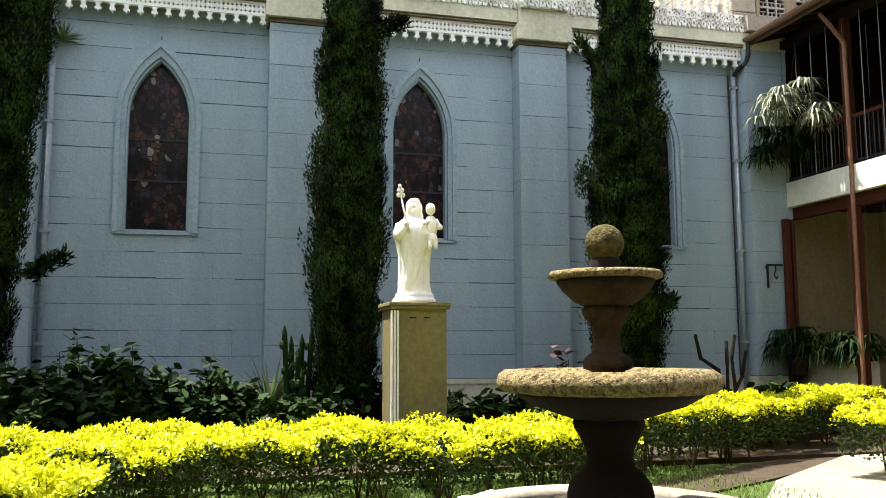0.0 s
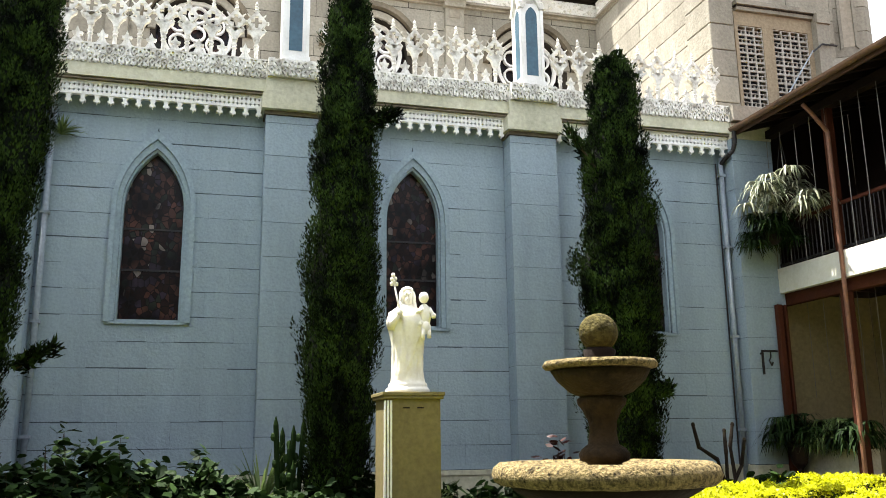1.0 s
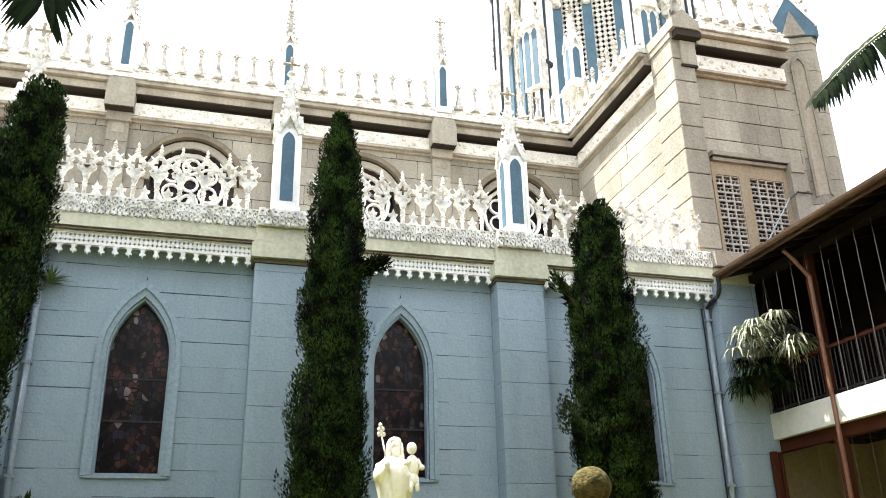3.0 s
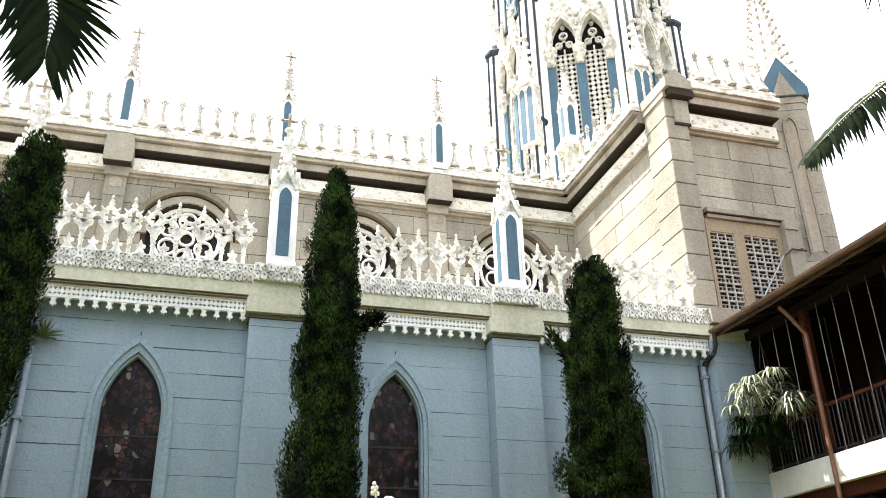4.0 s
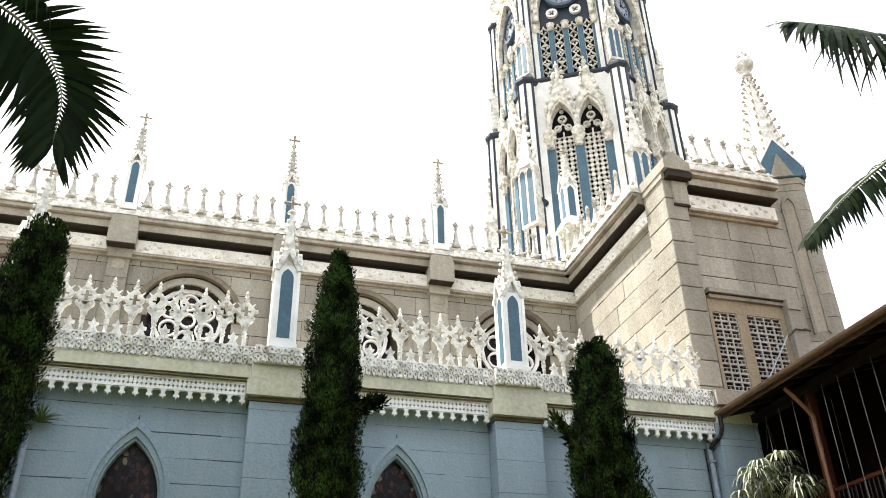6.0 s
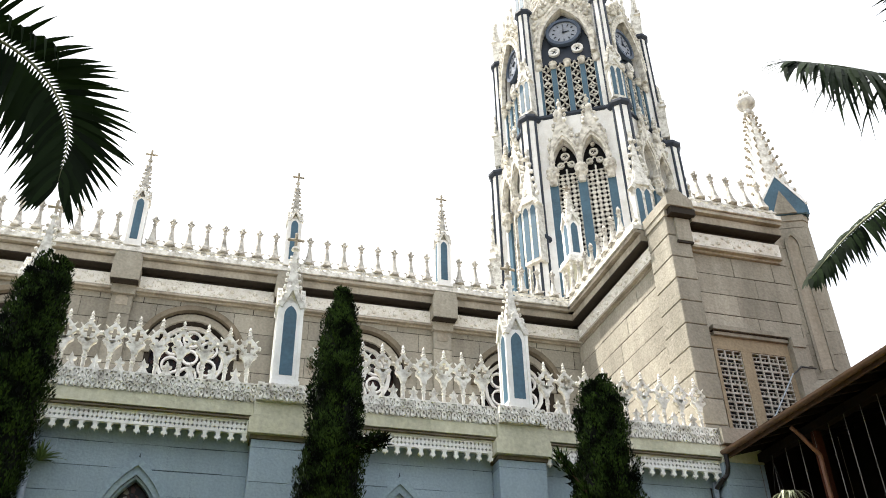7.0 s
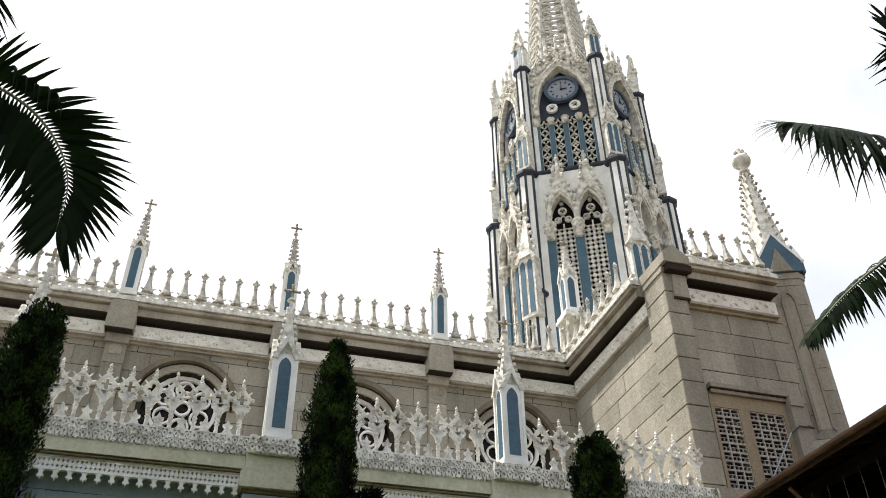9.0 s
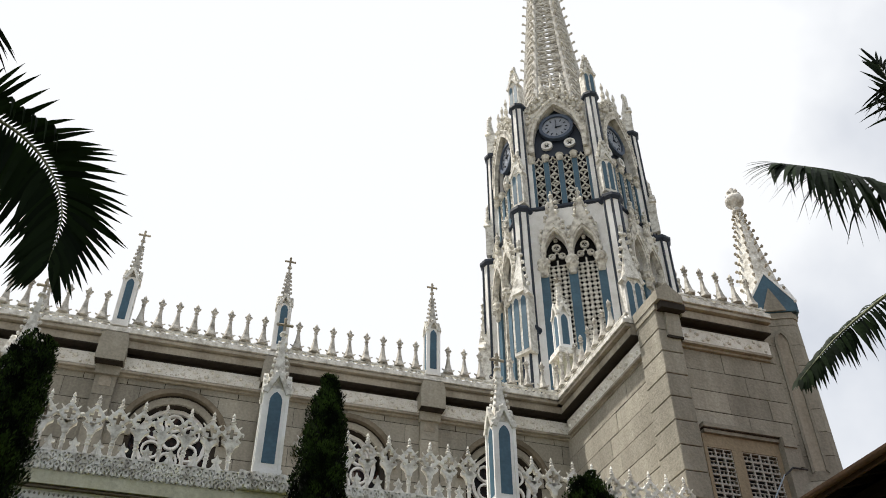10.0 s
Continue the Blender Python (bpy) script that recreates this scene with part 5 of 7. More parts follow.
for y, z0, w, hh, sp in ((-C1 - 0.38, 19.8, 0.84, 2.9, 2.9), (-C2 - 0.30, 28.0, 0.66, 2.0, 1.5), (-C2 - 0.02, Z2 + 0.1, 0.62, 1.6, 1.5)):
    bw, bp = bmesh.new(), bmesh.new()
    aedicule(bw, bp, y, z0, w, hh, sp)
    pm["aedicule%d" % z0] = (mesh_of(bw, "aedicule", M_WHITE), "")
    pm["panel%d" % z0] = (mesh_of(bp, "aedicule_panel", M_PANEL), "blue twin lancet panel")
for q in range(6):
    m = pose(0, 0, 0, 0, 0, 60 * q)
    for key, (me, lab) in face.items():
        again(me.name.split(".")[0], me, tower, m, lab)
    clock = new("clock")
    clock.parent, clock.matrix_basis = tower, m @ pose(0, -A2 + 0.12, 33.22)
    tagged(clock, "round slate-blue tower clock")
    for nm, me in clock_parts:
        tagged(again(nm, me, clock, Matrix()), kind="stuff" if nm == "numeral_ring" else "")
    m = pose(0, 0, 0, 0, 0, 60 * q + 30)
    for key, (me, lab) in pm.items():
        again(me.name.split(".")[0], me, tower, m, lab)
# tower string courses and crests of the stages
bm = bmesh.new()
lathe(bm, [(C1 - 0.05, Z1 - 0.1), (C1 + 0.08, Z1), (C1 + 0.08, Z1 + 0.12), (C2, Z1 + 0.2)], 6, turn=0.0)
part("string_course", bm, M_NAVY, tower)
bm = bmesh.new()
lathe(bm, [(C2 - 0.4, Z2 - 0.1), (C2 - 0.35, Z2)], 6, turn=0.0)
part("deck", bm, M_ROOF, tower)
spire = new("spire")
spire.parent, spire.matrix_basis = tower, Matrix()
tagged(spire, "pale openwork stone spire")
SR, SB, ST = 1.95, Z2, 58.5


def spire_at(q, z):
    r = SR * (1 - (z - SB) / (ST - SB)) + 0.05
    a = math.pi / 3 * q
    return Vector((r * math.cos(a), r * math.sin(a), z))


rib = bmesh.new()
rod(rib, spire_at(0, SB), spire_at(0, ST), 0.17, 0.05, 6)
for i in range(26):
    p = spire_at(0, SB + 0.7 + i * 0.86)
    d = Vector((p.x, p.y, 0)).normalized()
    rod(rib, p, p + d * 0.26 + Vector((0, 0, 0.22)), 0.09, 0.05, 5)
    blob(rib, tuple(p + d * 0.27 + Vector((0, 0, 0.22))), 0.09, 1, 5)
rib_mesh = mesh_of(rib, "rib", M_SPIRE)
net = bmesh.new()
z = SB
while z < 54:
    step = max(0.55, 1.1 * (1 - (z - SB) / 32))
    a, b, c, d = spire_at(0, z), spire_at(1, z), spire_at(0, z + step), spire_at(1, z + step)
    rod(net, a, b, 0.085, 0.085, 4)
    mid = (a + b + c + d) / 4
    for p in (a, b, c, d):
        rod(net, p, mid, 0.05, 0.05, 4)
    for p, q_ in (((a + b) / 2, (a + c) / 2), ((a + c) / 2, (c + d) / 2), ((c + d) / 2, (b + d) / 2), ((b + d) / 2, (a + b) / 2)):
        rod(net, p, q_, 0.042, 0.042, 4)
    z += step
net_mesh = mesh_of(net, "openwork", M_SPIRE)
for q in range(6):
    again("rib", rib_mesh, spire, pose(0, 0, 0, 0, 0, 60 * q))
    again("openwork", net_mesh, spire, pose(0, 0, 0, 0, 0, 60 * q))
# pinnacle that stands on the transept parapet in front of the tower
pinnacle(0.44, 1.5, 0.45, 1.25, "nave pinnacles", "white pinnacle with blue lancet panels before the tower", pose(11.15, 22.05, 16.95))
roof_turret = thing("roof_turret", "small ochre-stained open turret on the parapet roof", "roof turret", kind="structure")
bm = bmesh.new()
box(bm, 10.95, 11.35, 21.85, 22.25, 14.2, 16.7)
part("core", bm, M_CORN, roof_turret)
for x in (10.84, 11.46):
    for y in (21.74, 22.36):
        bm = bmesh.new()
        rod(bm, (x, y, 14.2), (x, y, 16.7), 0.06, 0.06, 8)
        part("colonnette", bm, M_WHITE, roof_turret)
bm = bmesh.new()
box(bm, 10.74, 11.56, 21.64, 22.46, 16.7, 16.82)
box(bm, 10.78, 11.52, 21.68, 22.42, 16.82, 16.95)
part("cap", bm, M_WHITE, roof_turret)

# ---- two-storey house with wooden galleries ----
HX, HW, HY0, HY1 = 11.0, 13.4, -7.0, 14.95
house_wall = thing("house_wall", "whitewashed back walls of the two gallery storeys", "wall", kind="structure")
M_CREAMW = paint("faded_cream_plaster", (0.28, 0.23, 0.125), (0.19, 0.155, 0.085), 14, 0.8, 0.6, 0.85, 0.3, streak=True)
bm = bmesh.new()
box(bm, HW, HW + 0.3, HY0, HY1, 0, 4.3)
part("lower_wall", bm, M_CREAMW, house_wall, "faded cream plaster")
# upper back wall takes the near-black wood colour in place of gallery shade
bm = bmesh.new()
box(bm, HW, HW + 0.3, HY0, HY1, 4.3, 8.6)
part("upper_wall", bm, M_DARKWOOD, house_wall, "wall coloured near black for the gallery's shade")
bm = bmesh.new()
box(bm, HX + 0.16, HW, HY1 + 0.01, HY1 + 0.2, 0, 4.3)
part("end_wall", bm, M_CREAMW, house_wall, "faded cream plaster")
# near-black end wall added so the gallery's end reads as shaded
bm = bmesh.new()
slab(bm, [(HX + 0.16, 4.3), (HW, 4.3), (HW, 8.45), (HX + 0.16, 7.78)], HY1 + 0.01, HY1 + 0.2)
part("end_wall", bm, M_DARKWOOD, house_wall, "wall coloured near black for the gallery's shade")
for i in range(7):
    y = 12.6 - 3 * i
    bm = bmesh.new()
    box(bm, HW - 0.04, HW - 0.002, y - 0.55, y + 0.55, 4.78, 7.0)
    part("door_leaf", bm, M_DARKWOOD, house_wall, "dark wooden door")
    bm = bmesh.new()
    box(bm, HW - 0.04, HW - 0.002, y - 0.55, y + 0.55, 0.02, 2.3)
    part("door_leaf", bm, M_DARKWOOD, house_wall, "dark wooden door")
gallery = thing("gallery", "upper gallery floor with a white fascia and red-brown beams", "gallery", kind="structure")
bm = bmesh.new()
box(bm, HX - 0.04, HX + 0.10, HY0, HY1 - 0.1, 4.27, 4.76)
part("fascia", bm, M_WALLW, gallery, "white painted fascia board")
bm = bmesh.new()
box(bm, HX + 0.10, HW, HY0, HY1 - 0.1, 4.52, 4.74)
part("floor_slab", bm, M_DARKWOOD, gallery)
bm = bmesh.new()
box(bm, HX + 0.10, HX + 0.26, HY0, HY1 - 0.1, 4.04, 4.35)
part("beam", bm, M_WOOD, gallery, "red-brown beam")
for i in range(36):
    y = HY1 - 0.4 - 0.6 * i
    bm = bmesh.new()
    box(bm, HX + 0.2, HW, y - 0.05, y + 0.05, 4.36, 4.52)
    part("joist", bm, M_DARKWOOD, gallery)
for k, y in enumerate((14.78, 12.86, 10.3, 7.7, 5.1, 2.5, -0.1, -2.7, -5.3)):
    col = thing("gallery_post", "red-brown wooden post through both gallery storeys", "post", "gallery posts", "structure", pose(HX + 0.05, y, 0) if k else pose(10.80, 14.47, 0))
    bm = bmesh.new()
    box(bm, -0.10, 0.10, -0.10, 0.10, 0, 0.35)
    part("foot", bm, M_CONC, col)
    bm = bmesh.new()
    h = 0.085 if k else 0.06
    box(bm, -h, h, -h, h, 0.35, 4.02)
    bmesh.ops.bevel(bm, geom=bm.edges[:], offset=0.015, segments=1, affect="EDGES")
    part("lower_shaft", bm, M_WOOD, col)
    bm = bmesh.new()
    if k:
        box(bm, -0.075, 0.075, -0.075, 0.075, 4.765, 7.55)
    else:
        box(bm, 0.13, 0.19, -0.03, 0.085, 0.0, 4.02)
    bmesh.ops.bevel(bm, geom=bm.edges[:], offset=0.012, segments=1, affect="EDGES")
    part("upper_shaft" if k else "side_shaft", bm, M_WOOD, col)
    bm = bmesh.new()
    pipe(bm, [(-0.13, -0.12, 0.2), (-0.13, -0.12, 7.0), (-0.45, -0.12, 7.35), (-0.62, -0.12, 7.5)], 0.04)
    part("downpipe", bm, paint("brown_pipe", (0.22, 0.10, 0.06), (0.12, 0.06, 0.035), 16, 1.3, 0.6, 0.5, 0.1), col, "brown painted downpipe") if k == 1 else bm.free()
railing = thing("gallery_railing", "dark iron gallery railing with thin vertical rods", "railing", kind="structure")
bm = bmesh.new()
box(bm, HX + 0.03, HX + 0.08, HY0, HY1 - 0.2, 5.62, 5.68)
part("top_rail", bm, M_WOOD, railing)
bm = bmesh.new()
box(bm, HX + 0.035, HX + 0.075, HY0, HY1 - 0.2, 4.82, 4.86)
part("bottom_rail", bm, M_IRON, railing)
bal = bmesh.new()
rod(bal, (0, 0, 4.76), (0, 0, 5.65), 0.010, 0.010, 5)
bal_mesh = mesh_of(bal, "baluster", M_IRON)
wire = bmesh.new()
rod(wire, (0, 0, 4.76), (0, 0, 7.6), 0.008, 0.008, 5)
for z in (5.2, 5.9, 6.4, 6.9):
    blob(wire, (0, 0, z), 0.018, 1, 5)
wire_mesh = mesh_of(wire, "rod", M_ROD)
for i in range(120):
    y = HY1 - 0.35 - 0.11 * i
    again("baluster", bal_mesh, railing, pose(HX + 0.055, y, 0))
    if i % 4 == 0:
        again("rod", wire_mesh, railing, pose(HX - 0.02, y, 0))
cord = bmesh.new()
for i in range(12):
    y = HY1 - 0.7 - 0.45 * i
    rod(cord, (HX + 0.3, y, 4.3), (HX + 0.3, y, 2.2 + 0.3 * (i % 3)), 0.006, 0.006, 4)
solid("hanging_cords", cord, M_ROD, "thin cords hanging from the gallery beams", "cord", "stuff")
# eaves
EX, EZ, SL = 10.28, 7.60, 0.27
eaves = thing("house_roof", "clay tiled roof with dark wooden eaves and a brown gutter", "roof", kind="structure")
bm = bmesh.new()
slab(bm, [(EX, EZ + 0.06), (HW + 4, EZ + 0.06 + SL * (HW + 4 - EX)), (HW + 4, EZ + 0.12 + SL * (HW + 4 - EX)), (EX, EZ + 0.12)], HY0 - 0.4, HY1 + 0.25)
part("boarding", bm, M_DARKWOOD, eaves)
bm = bmesh.new()
slab(bm, [(EX + 0.02, EZ + 0.13), (HW + 4, EZ + 0.13 + SL * (HW + 4 - EX)), (HW + 4, EZ + 0.17 + SL * (HW + 4 - EX)), (EX + 0.02, EZ + 0.17)], HY0 - 0.4, HY1 + 0.25)
part("tile_bed", bm, M_TILE, eaves)
tl = bmesh.new()
A = [math.pi * q / 5 for q in range(6)]
n_t = len(A)
for (x0, z0), (x1, z1) in (((EX + 0.42, EZ + 0.14 + SL * 0.42), (HW + 4, EZ + 0.17 + SL * (HW + 4 - EX))),):
    r = [[tl.verts.new((x, 0.10 * math.cos(a), z + 0.075 * math.sin(a))) for a in A] for x, z in ((x0, z0), (x1, z1))]
    for i in range(n_t - 1):
        tl.faces.new((r[0][i], r[0][i + 1], r[1][i + 1], r[1][i]))
    tl.faces.new(r[0][::-1])
tl_mesh = mesh_of(tl, "tile_row", M_TILE)
y = HY1 + 0.15
while y > HY0:
    again("tile_row", tl_mesh, eaves, pose(0, y, 0))
    y -= 0.24
raf = bmesh.new()
slab(raf, [(EX + 0.05, EZ - 0.05), (HW, EZ - 0.05 + SL * (HW - EX)), (HW, EZ + 0.055 + SL * (HW - EX)), (EX + 0.05, EZ + 0.055)], -0.04, 0.04)
raf_mesh = mesh_of(raf, "rafter", M_DARKWOOD)
y = HY1
while y > HY0:
    again("rafter", raf_mesh, eaves, pose(0, y, 0))
    y -= 0.5
bm = bmesh.new()
box(bm, HX - 0.05, HX + 0.13, HY0, HY1 + 0.1, EZ - 0.1, EZ + 0.06)
part("wall_plate", bm, M_DARKWOOD, eaves)
bm = bmesh.new()
box(bm, EX - 0.02, EX + 0.03, HY0 - 0.4, HY1 + 0.25, EZ - 0.06, EZ + 0.09)
part("fascia_board", bm, paint("brown_fascia", (0.11, 0.055, 0.033), (0.06, 0.03, 0.018), 18, 1.6, 0.6, 0.6, 0.2), eaves)
bm = bmesh.new()
G = [math.pi + math.pi * q / 6 for q in range(7)]
gi = [(EX - 0.10 + 0.065 * math.cos(a), EZ + 0.06 + 0.065 * math.sin(a)) for a in G]
go = [(EX - 0.10 + 0.08 * math.cos(a), EZ + 0.06 + 0.08 * math.sin(a)) for a in G]
band(bm, gi, go, HY0 - 0.4, HY1 + 0.2)
part("gutter", bm, paint("brown_gutter", (0.16, 0.09, 0.055), (0.08, 0.045, 0.03), 18, 1.6, 0.6, 0.5, 0.15), eaves, "brown half-round gutter")
bm = bmesh.new()
pipe(bm, [(EX - 0.10, HY1 - 0.42, EZ), (EX - 0.10, HY1 - 0.42, EZ - 0.28), (EX - 0.12, HY1 - 0.35, EZ - 0.42), (10.08, 14.62, EZ - 0.5), (10.04, 14.86, EZ - 0.62)], 0.045)
part("swan_neck", bm, M_IRON, eaves, "dark drain pipe bend")
# wall drain pipes
for x, y in ((-2.66, 14.9), (10.04, 14.88)):
    dp = thing("drain_pipe", "grey-blue painted drain pipe clipped to the wall", "pipe", "wall drain pipes", m=pose(x, y, 0))
    bm = bmesh.new()
    rod(bm, (0, 0, 0.1), (0, 0, 7.1), 0.05, 0.05, 10)
    part("tube", bm, M_METAL, dp, smooth=True)
    for z in (1.6, 3.4, 5.2, 6.7):
        bm = bmesh.new()
        box(bm, -0.07, 0.07, -0.06, 0.10, z, z + 0.05)
        part("clip", bm, M_METAL, dp)
bm = bmesh.new()
rod(bm, (6.42, 14.97, 0.9), (6.40, 14.97, 7.2), 0.014, 0.014, 6)
tagged(new("cable", mesh_of(bm, "cable", M_IRON)), "thin dark cable running down the blue wall", "cable")
bracket = thing("wall_bracket", "small dark iron bracket hanging beside the red-brown post", "bracket")
bm = bmesh.new()
box(bm, 10.36, 10.715, 14.50, 14.53, 3.09, 3.13)
box(bm, 10.36, 10.395, 14.50, 14.53, 2.66, 3.09)
box(bm, 10.38, 10.42, 14.53, 14.62, 3.05, 3.085)
part("arm", bm, M_IRON, bracket)
bm = bmesh.new()
pipe(bm, [(10.56, 14.515, 3.10), (10.56, 14.515, 3.00), (10.52, 14.515, 2.92), (10.57, 14.515, 2.83), (10.60, 14.515, 2.90)], 0.014, 6)
part("hook", bm, M_IRON, bracket)
# thin dark rods stand in for the contact shade along both pipe edges
for x in (9.965, 10.115):
    bm = bmesh.new()
    rod(bm, (x, 14.94, 0.9), (x, 14.94, 7.0), 0.016, 0.016, 6)
    tagged(new("cable", mesh_of(bm, "cable", M_IRON)), "dark line beside the drain pipe in place of contact shade", "cable", "cables by the pipe")

# ---- unseen walls and eaves added behind and beside the viewer to block sky light ----
bm = bmesh.new()
box(bm, -9.0, -8.7, -3.3, 15.0, 0, 7.6)
box(bm, -9.0, 13.4, -3.6, -3.3, 0, 8.4)
solid("courtyard_wall", bm, M_OCHRE, "unseen plain walls added to block sky light", "wall")
sky_blocker = thing("wing_roof", "unseen dark eaves and gallery floor added to block sky light", "roof", kind="structure")
bm = bmesh.new()
slab(bm, [(-0.9, 7.6), (-0.9, 7.75), (-5.0, 8.9), (-5.0, 8.75)], -9.0, 10.2)
bm.transform(Matrix(((0, 1, 0, 0), (1, 0, 0, 0), (0, 0, 1, 0), (0, 0, 0, 1))))
part("boarding", bm, M_DARKWOOD, sky_blocker)
bm = bmesh.new()
box(bm, -9.0, 10.9, -3.3, -1.4, 4.27, 4.76)
part("gallery_floor", bm, M_DARKWOOD, sky_blocker)
for x in (-7.5, -4.9, -2.3, 0.9, 3.5, 6.1, 8.7):
    bm = bmesh.new()
    box(bm, x - 0.085, x + 0.085, -1.6, -1.43, 0, 4.27)
    box(bm, x - 0.075, x + 0.075, -1.6, -1.45, 4.76, 7.7)
    part("post", bm, M_WOOD, sky_blocker)

# ---- fountain ----
FX, FY = 2.96, 6.2
fountain = thing("fountain", "two-tier cast stone garden fountain with a mossy ball on top", "fountain", m=pose(FX, FY, 0))


def turned(name, prof, mat, parent, label="", n=40, wob=0.006):
    bm = bmesh.new()
    lathe(bm, prof, n)
    for v in bm.verts:
        d = noise.noise(v.co * 6.0) * wob + noise.noise(v.co * 23.0) * wob * 0.5
        v.co.x *= 1 + d / max(0.1, math.hypot(v.co.x, v.co.y))
        v.co.y *= 1 + d / max(0.1, math.hypot(v.co.x, v.co.y))
        v.co.z += noise.noise(v.co * 9.0 + Vector((5, 1, 2))) * wob * 0.6
    return part(name, bm, mat, parent, label, smooth=True)


turned("basin", [(1.27, 0), (1.27, 0.25), (1.23, 0.31), (0.98, 0.31), (0.95, 0.27), (0.96, 0.14), (0.02, 0.12)], M_CONC, fountain, "pale round ground basin", 56)
# black disc added over the concrete to cut light bounced under the bowls
turned("basin_floor", [(0.945, 0.13), (0.945, 0.19), (0.02, 0.19)], M_FOUNTD, fountain, "near-black basin floor added to cut bounce light", 40)
# pedestal, undersides, stem and neck carry their shade in darker colours
turned("pedestal", [(0.33, 0.10), (0.33, 0.42), (0.31, 0.50), (0.26, 0.57), (0.19, 0.63), (0.175, 0.70), (0.185, 0.76), (0.225, 0.84), (0.27, 0.92), (0.275, 0.97), (0.24, 1.02)], M_FOUNTD, fountain, "turned pedestal coloured near black for shade")
turned("bowl_underside", [(0.24, 0.98), (0.40, 1.03), (0.58, 1.09), (0.70, 1.16), (0.74, 1.20), (0.3, 1.21)], M_FOUNTD, fountain, "bowl underside coloured near black for shade", 64, 0.012)
turned("lower_bowl", [(0.70, 1.185), (0.80, 1.195), (0.845, 1.225), (0.86, 1.27), (0.84, 1.325), (0.79, 1.36), (0.73, 1.36), (0.69, 1.33), (0.5, 1.28), (0.05, 1.26)], M_FOUNT, fountain, "mossy ochre lower bowl with a thick rounded rim", 64, 0.012)
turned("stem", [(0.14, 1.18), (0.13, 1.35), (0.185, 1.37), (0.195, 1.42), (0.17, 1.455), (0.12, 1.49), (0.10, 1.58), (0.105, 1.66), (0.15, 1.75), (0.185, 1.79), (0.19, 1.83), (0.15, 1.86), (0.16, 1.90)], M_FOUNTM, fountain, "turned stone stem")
turned("bowl_underside", [(0.14, 1.84), (0.24, 1.88), (0.34, 1.97), (0.385, 2.05), (0.2, 2.06)], M_FOUNTM, fountain, "upper bowl underside coloured dark brown for shade")
turned("upper_bowl", [(0.36, 2.055), (0.43, 2.065), (0.445, 2.09), (0.425, 2.12), (0.38, 2.12), (0.3, 2.08), (0.02, 2.04)], M_FOUNT, fountain, "small ochre upper bowl")
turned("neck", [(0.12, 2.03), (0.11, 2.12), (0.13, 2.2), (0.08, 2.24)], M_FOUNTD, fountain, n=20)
turned("ball", [(0.152 * math.sin(math.pi * k / 14), 2.345 - 0.152 * math.cos(math.pi * k / 14)) for k in range(15)], M_MOSS, fountain, "moss-covered stone ball", 28, 0.008)

# ---- statue on its pedestal ----
pedestal = thing("statue_pedestal", "tall khaki plaster pedestal with fluted corner and flat cap", "pedestal", m=pose(2.61, 11.0, 0))
bm = bmesh.new()
box(bm, -0.36, 0.36, 0.02, 0.72, 0, 2.04)
part("shaft", bm, M_PED, pedestal)
# left corner flutes are white: the edge's sunlight is put into the colour
for x in (-0.375, -0.335, -0.295):
    bm = bmesh.new()
    rod(bm, (x, 0.012, 0.1), (x, 0.012, 2.02), 0.014, 0.014, 6)
    part("flute", bm, M_CLEAN, pedestal, "corner flute coloured white as a sunlit edge")
bm = bmesh.new()
box(bm, -0.40, 0.40, -0.02, 0.76, 2.04, 2.08)
box(bm, -0.415, 0.415, -0.035, 0.775, 2.08, 2.13)
bmesh.ops.bevel(bm, geom=bm.edges[:], offset=0.008, segments=1, affect="EDGES")
part("cap", bm, M_PED, pedestal)
bm = bmesh.new()
box(bm, -0.14, -0.05, 0.014, 0.03, 1.92, 1.935)
box(bm, 0.05, 0.14, 0.014, 0.03, 1.92, 1.935)
part("nail_mark", bm, M_FOUNTD, pedestal)

bm = bmesh.new()
N = 84
prof = [(0.30, 0.0), (0.30, 0.055), (0.265, 0.065), (0.26, 0.125), (0.235, 0.14), (0.215, 0.20), (0.20, 0.32), (0.195, 0.5), (0.20, 0.65), (0.225, 0.8), (0.245, 0.92), (0.24, 1.02), (0.205, 1.10), (0.13, 1.16), (0.07, 1.20), (0.06, 1.24)]
levels = [(float(np.interp(z, [p[1] for p in prof], [p[0] for p in prof])), z) for z in list(np.linspace(0.0, 0.14, 8)) + list(np.linspace(0.17, 1.24, 44))]


def ridge(q):
    """Rounded folds with sharp valleys, 0 to 1."""
    return 1 - abs(math.sin(q)) ** 0.6


rings = []
for r, z in levels:
    row = []
    for k in range(N):
        a = 2 * math.pi * k / N
        fold = 1.0
        if 0.14 < z < 1.12:
            deep = min(1.0, (z - 0.12) * 6) * min(1.0, (1.14 - z) * 5)
            fold -= deep * (0.17 * ridge(3.5 * a + 1.2 * z) + 0.08 * ridge(6.5 * a - 2.6 * z + 1) + 0.10 * noise.noise(Vector((math.cos(a) * 2.5, math.sin(a) * 2.5, z * 3))))
            # the mantle: a thicker layer that falls slantwise from the left shoulder
            front = math.sin(a) < 0.35
            edge = 0.42 + 0.55 * math.cos(a)
            if front and z > edge or (math.cos(a) < -0.55 and z > 0.22):
                fold += 0.15 * deep
            fold += 0.06 * deep
        row.append(bm.verts.new((r * fold * math.cos(a) + 0.02 * math.sin(3 * z), 0.78 * r * fold * math.sin(a), z)))
    rings.append(row)
for a, b in zip(rings, rings[1:]):
    for k in range(N):
        bm.faces.new((a[k], a[(k + 1) % N], b[(k + 1) % N], b[k]))
bm.faces.new(rings[0][::-1])
bm.faces.new(rings[-1])


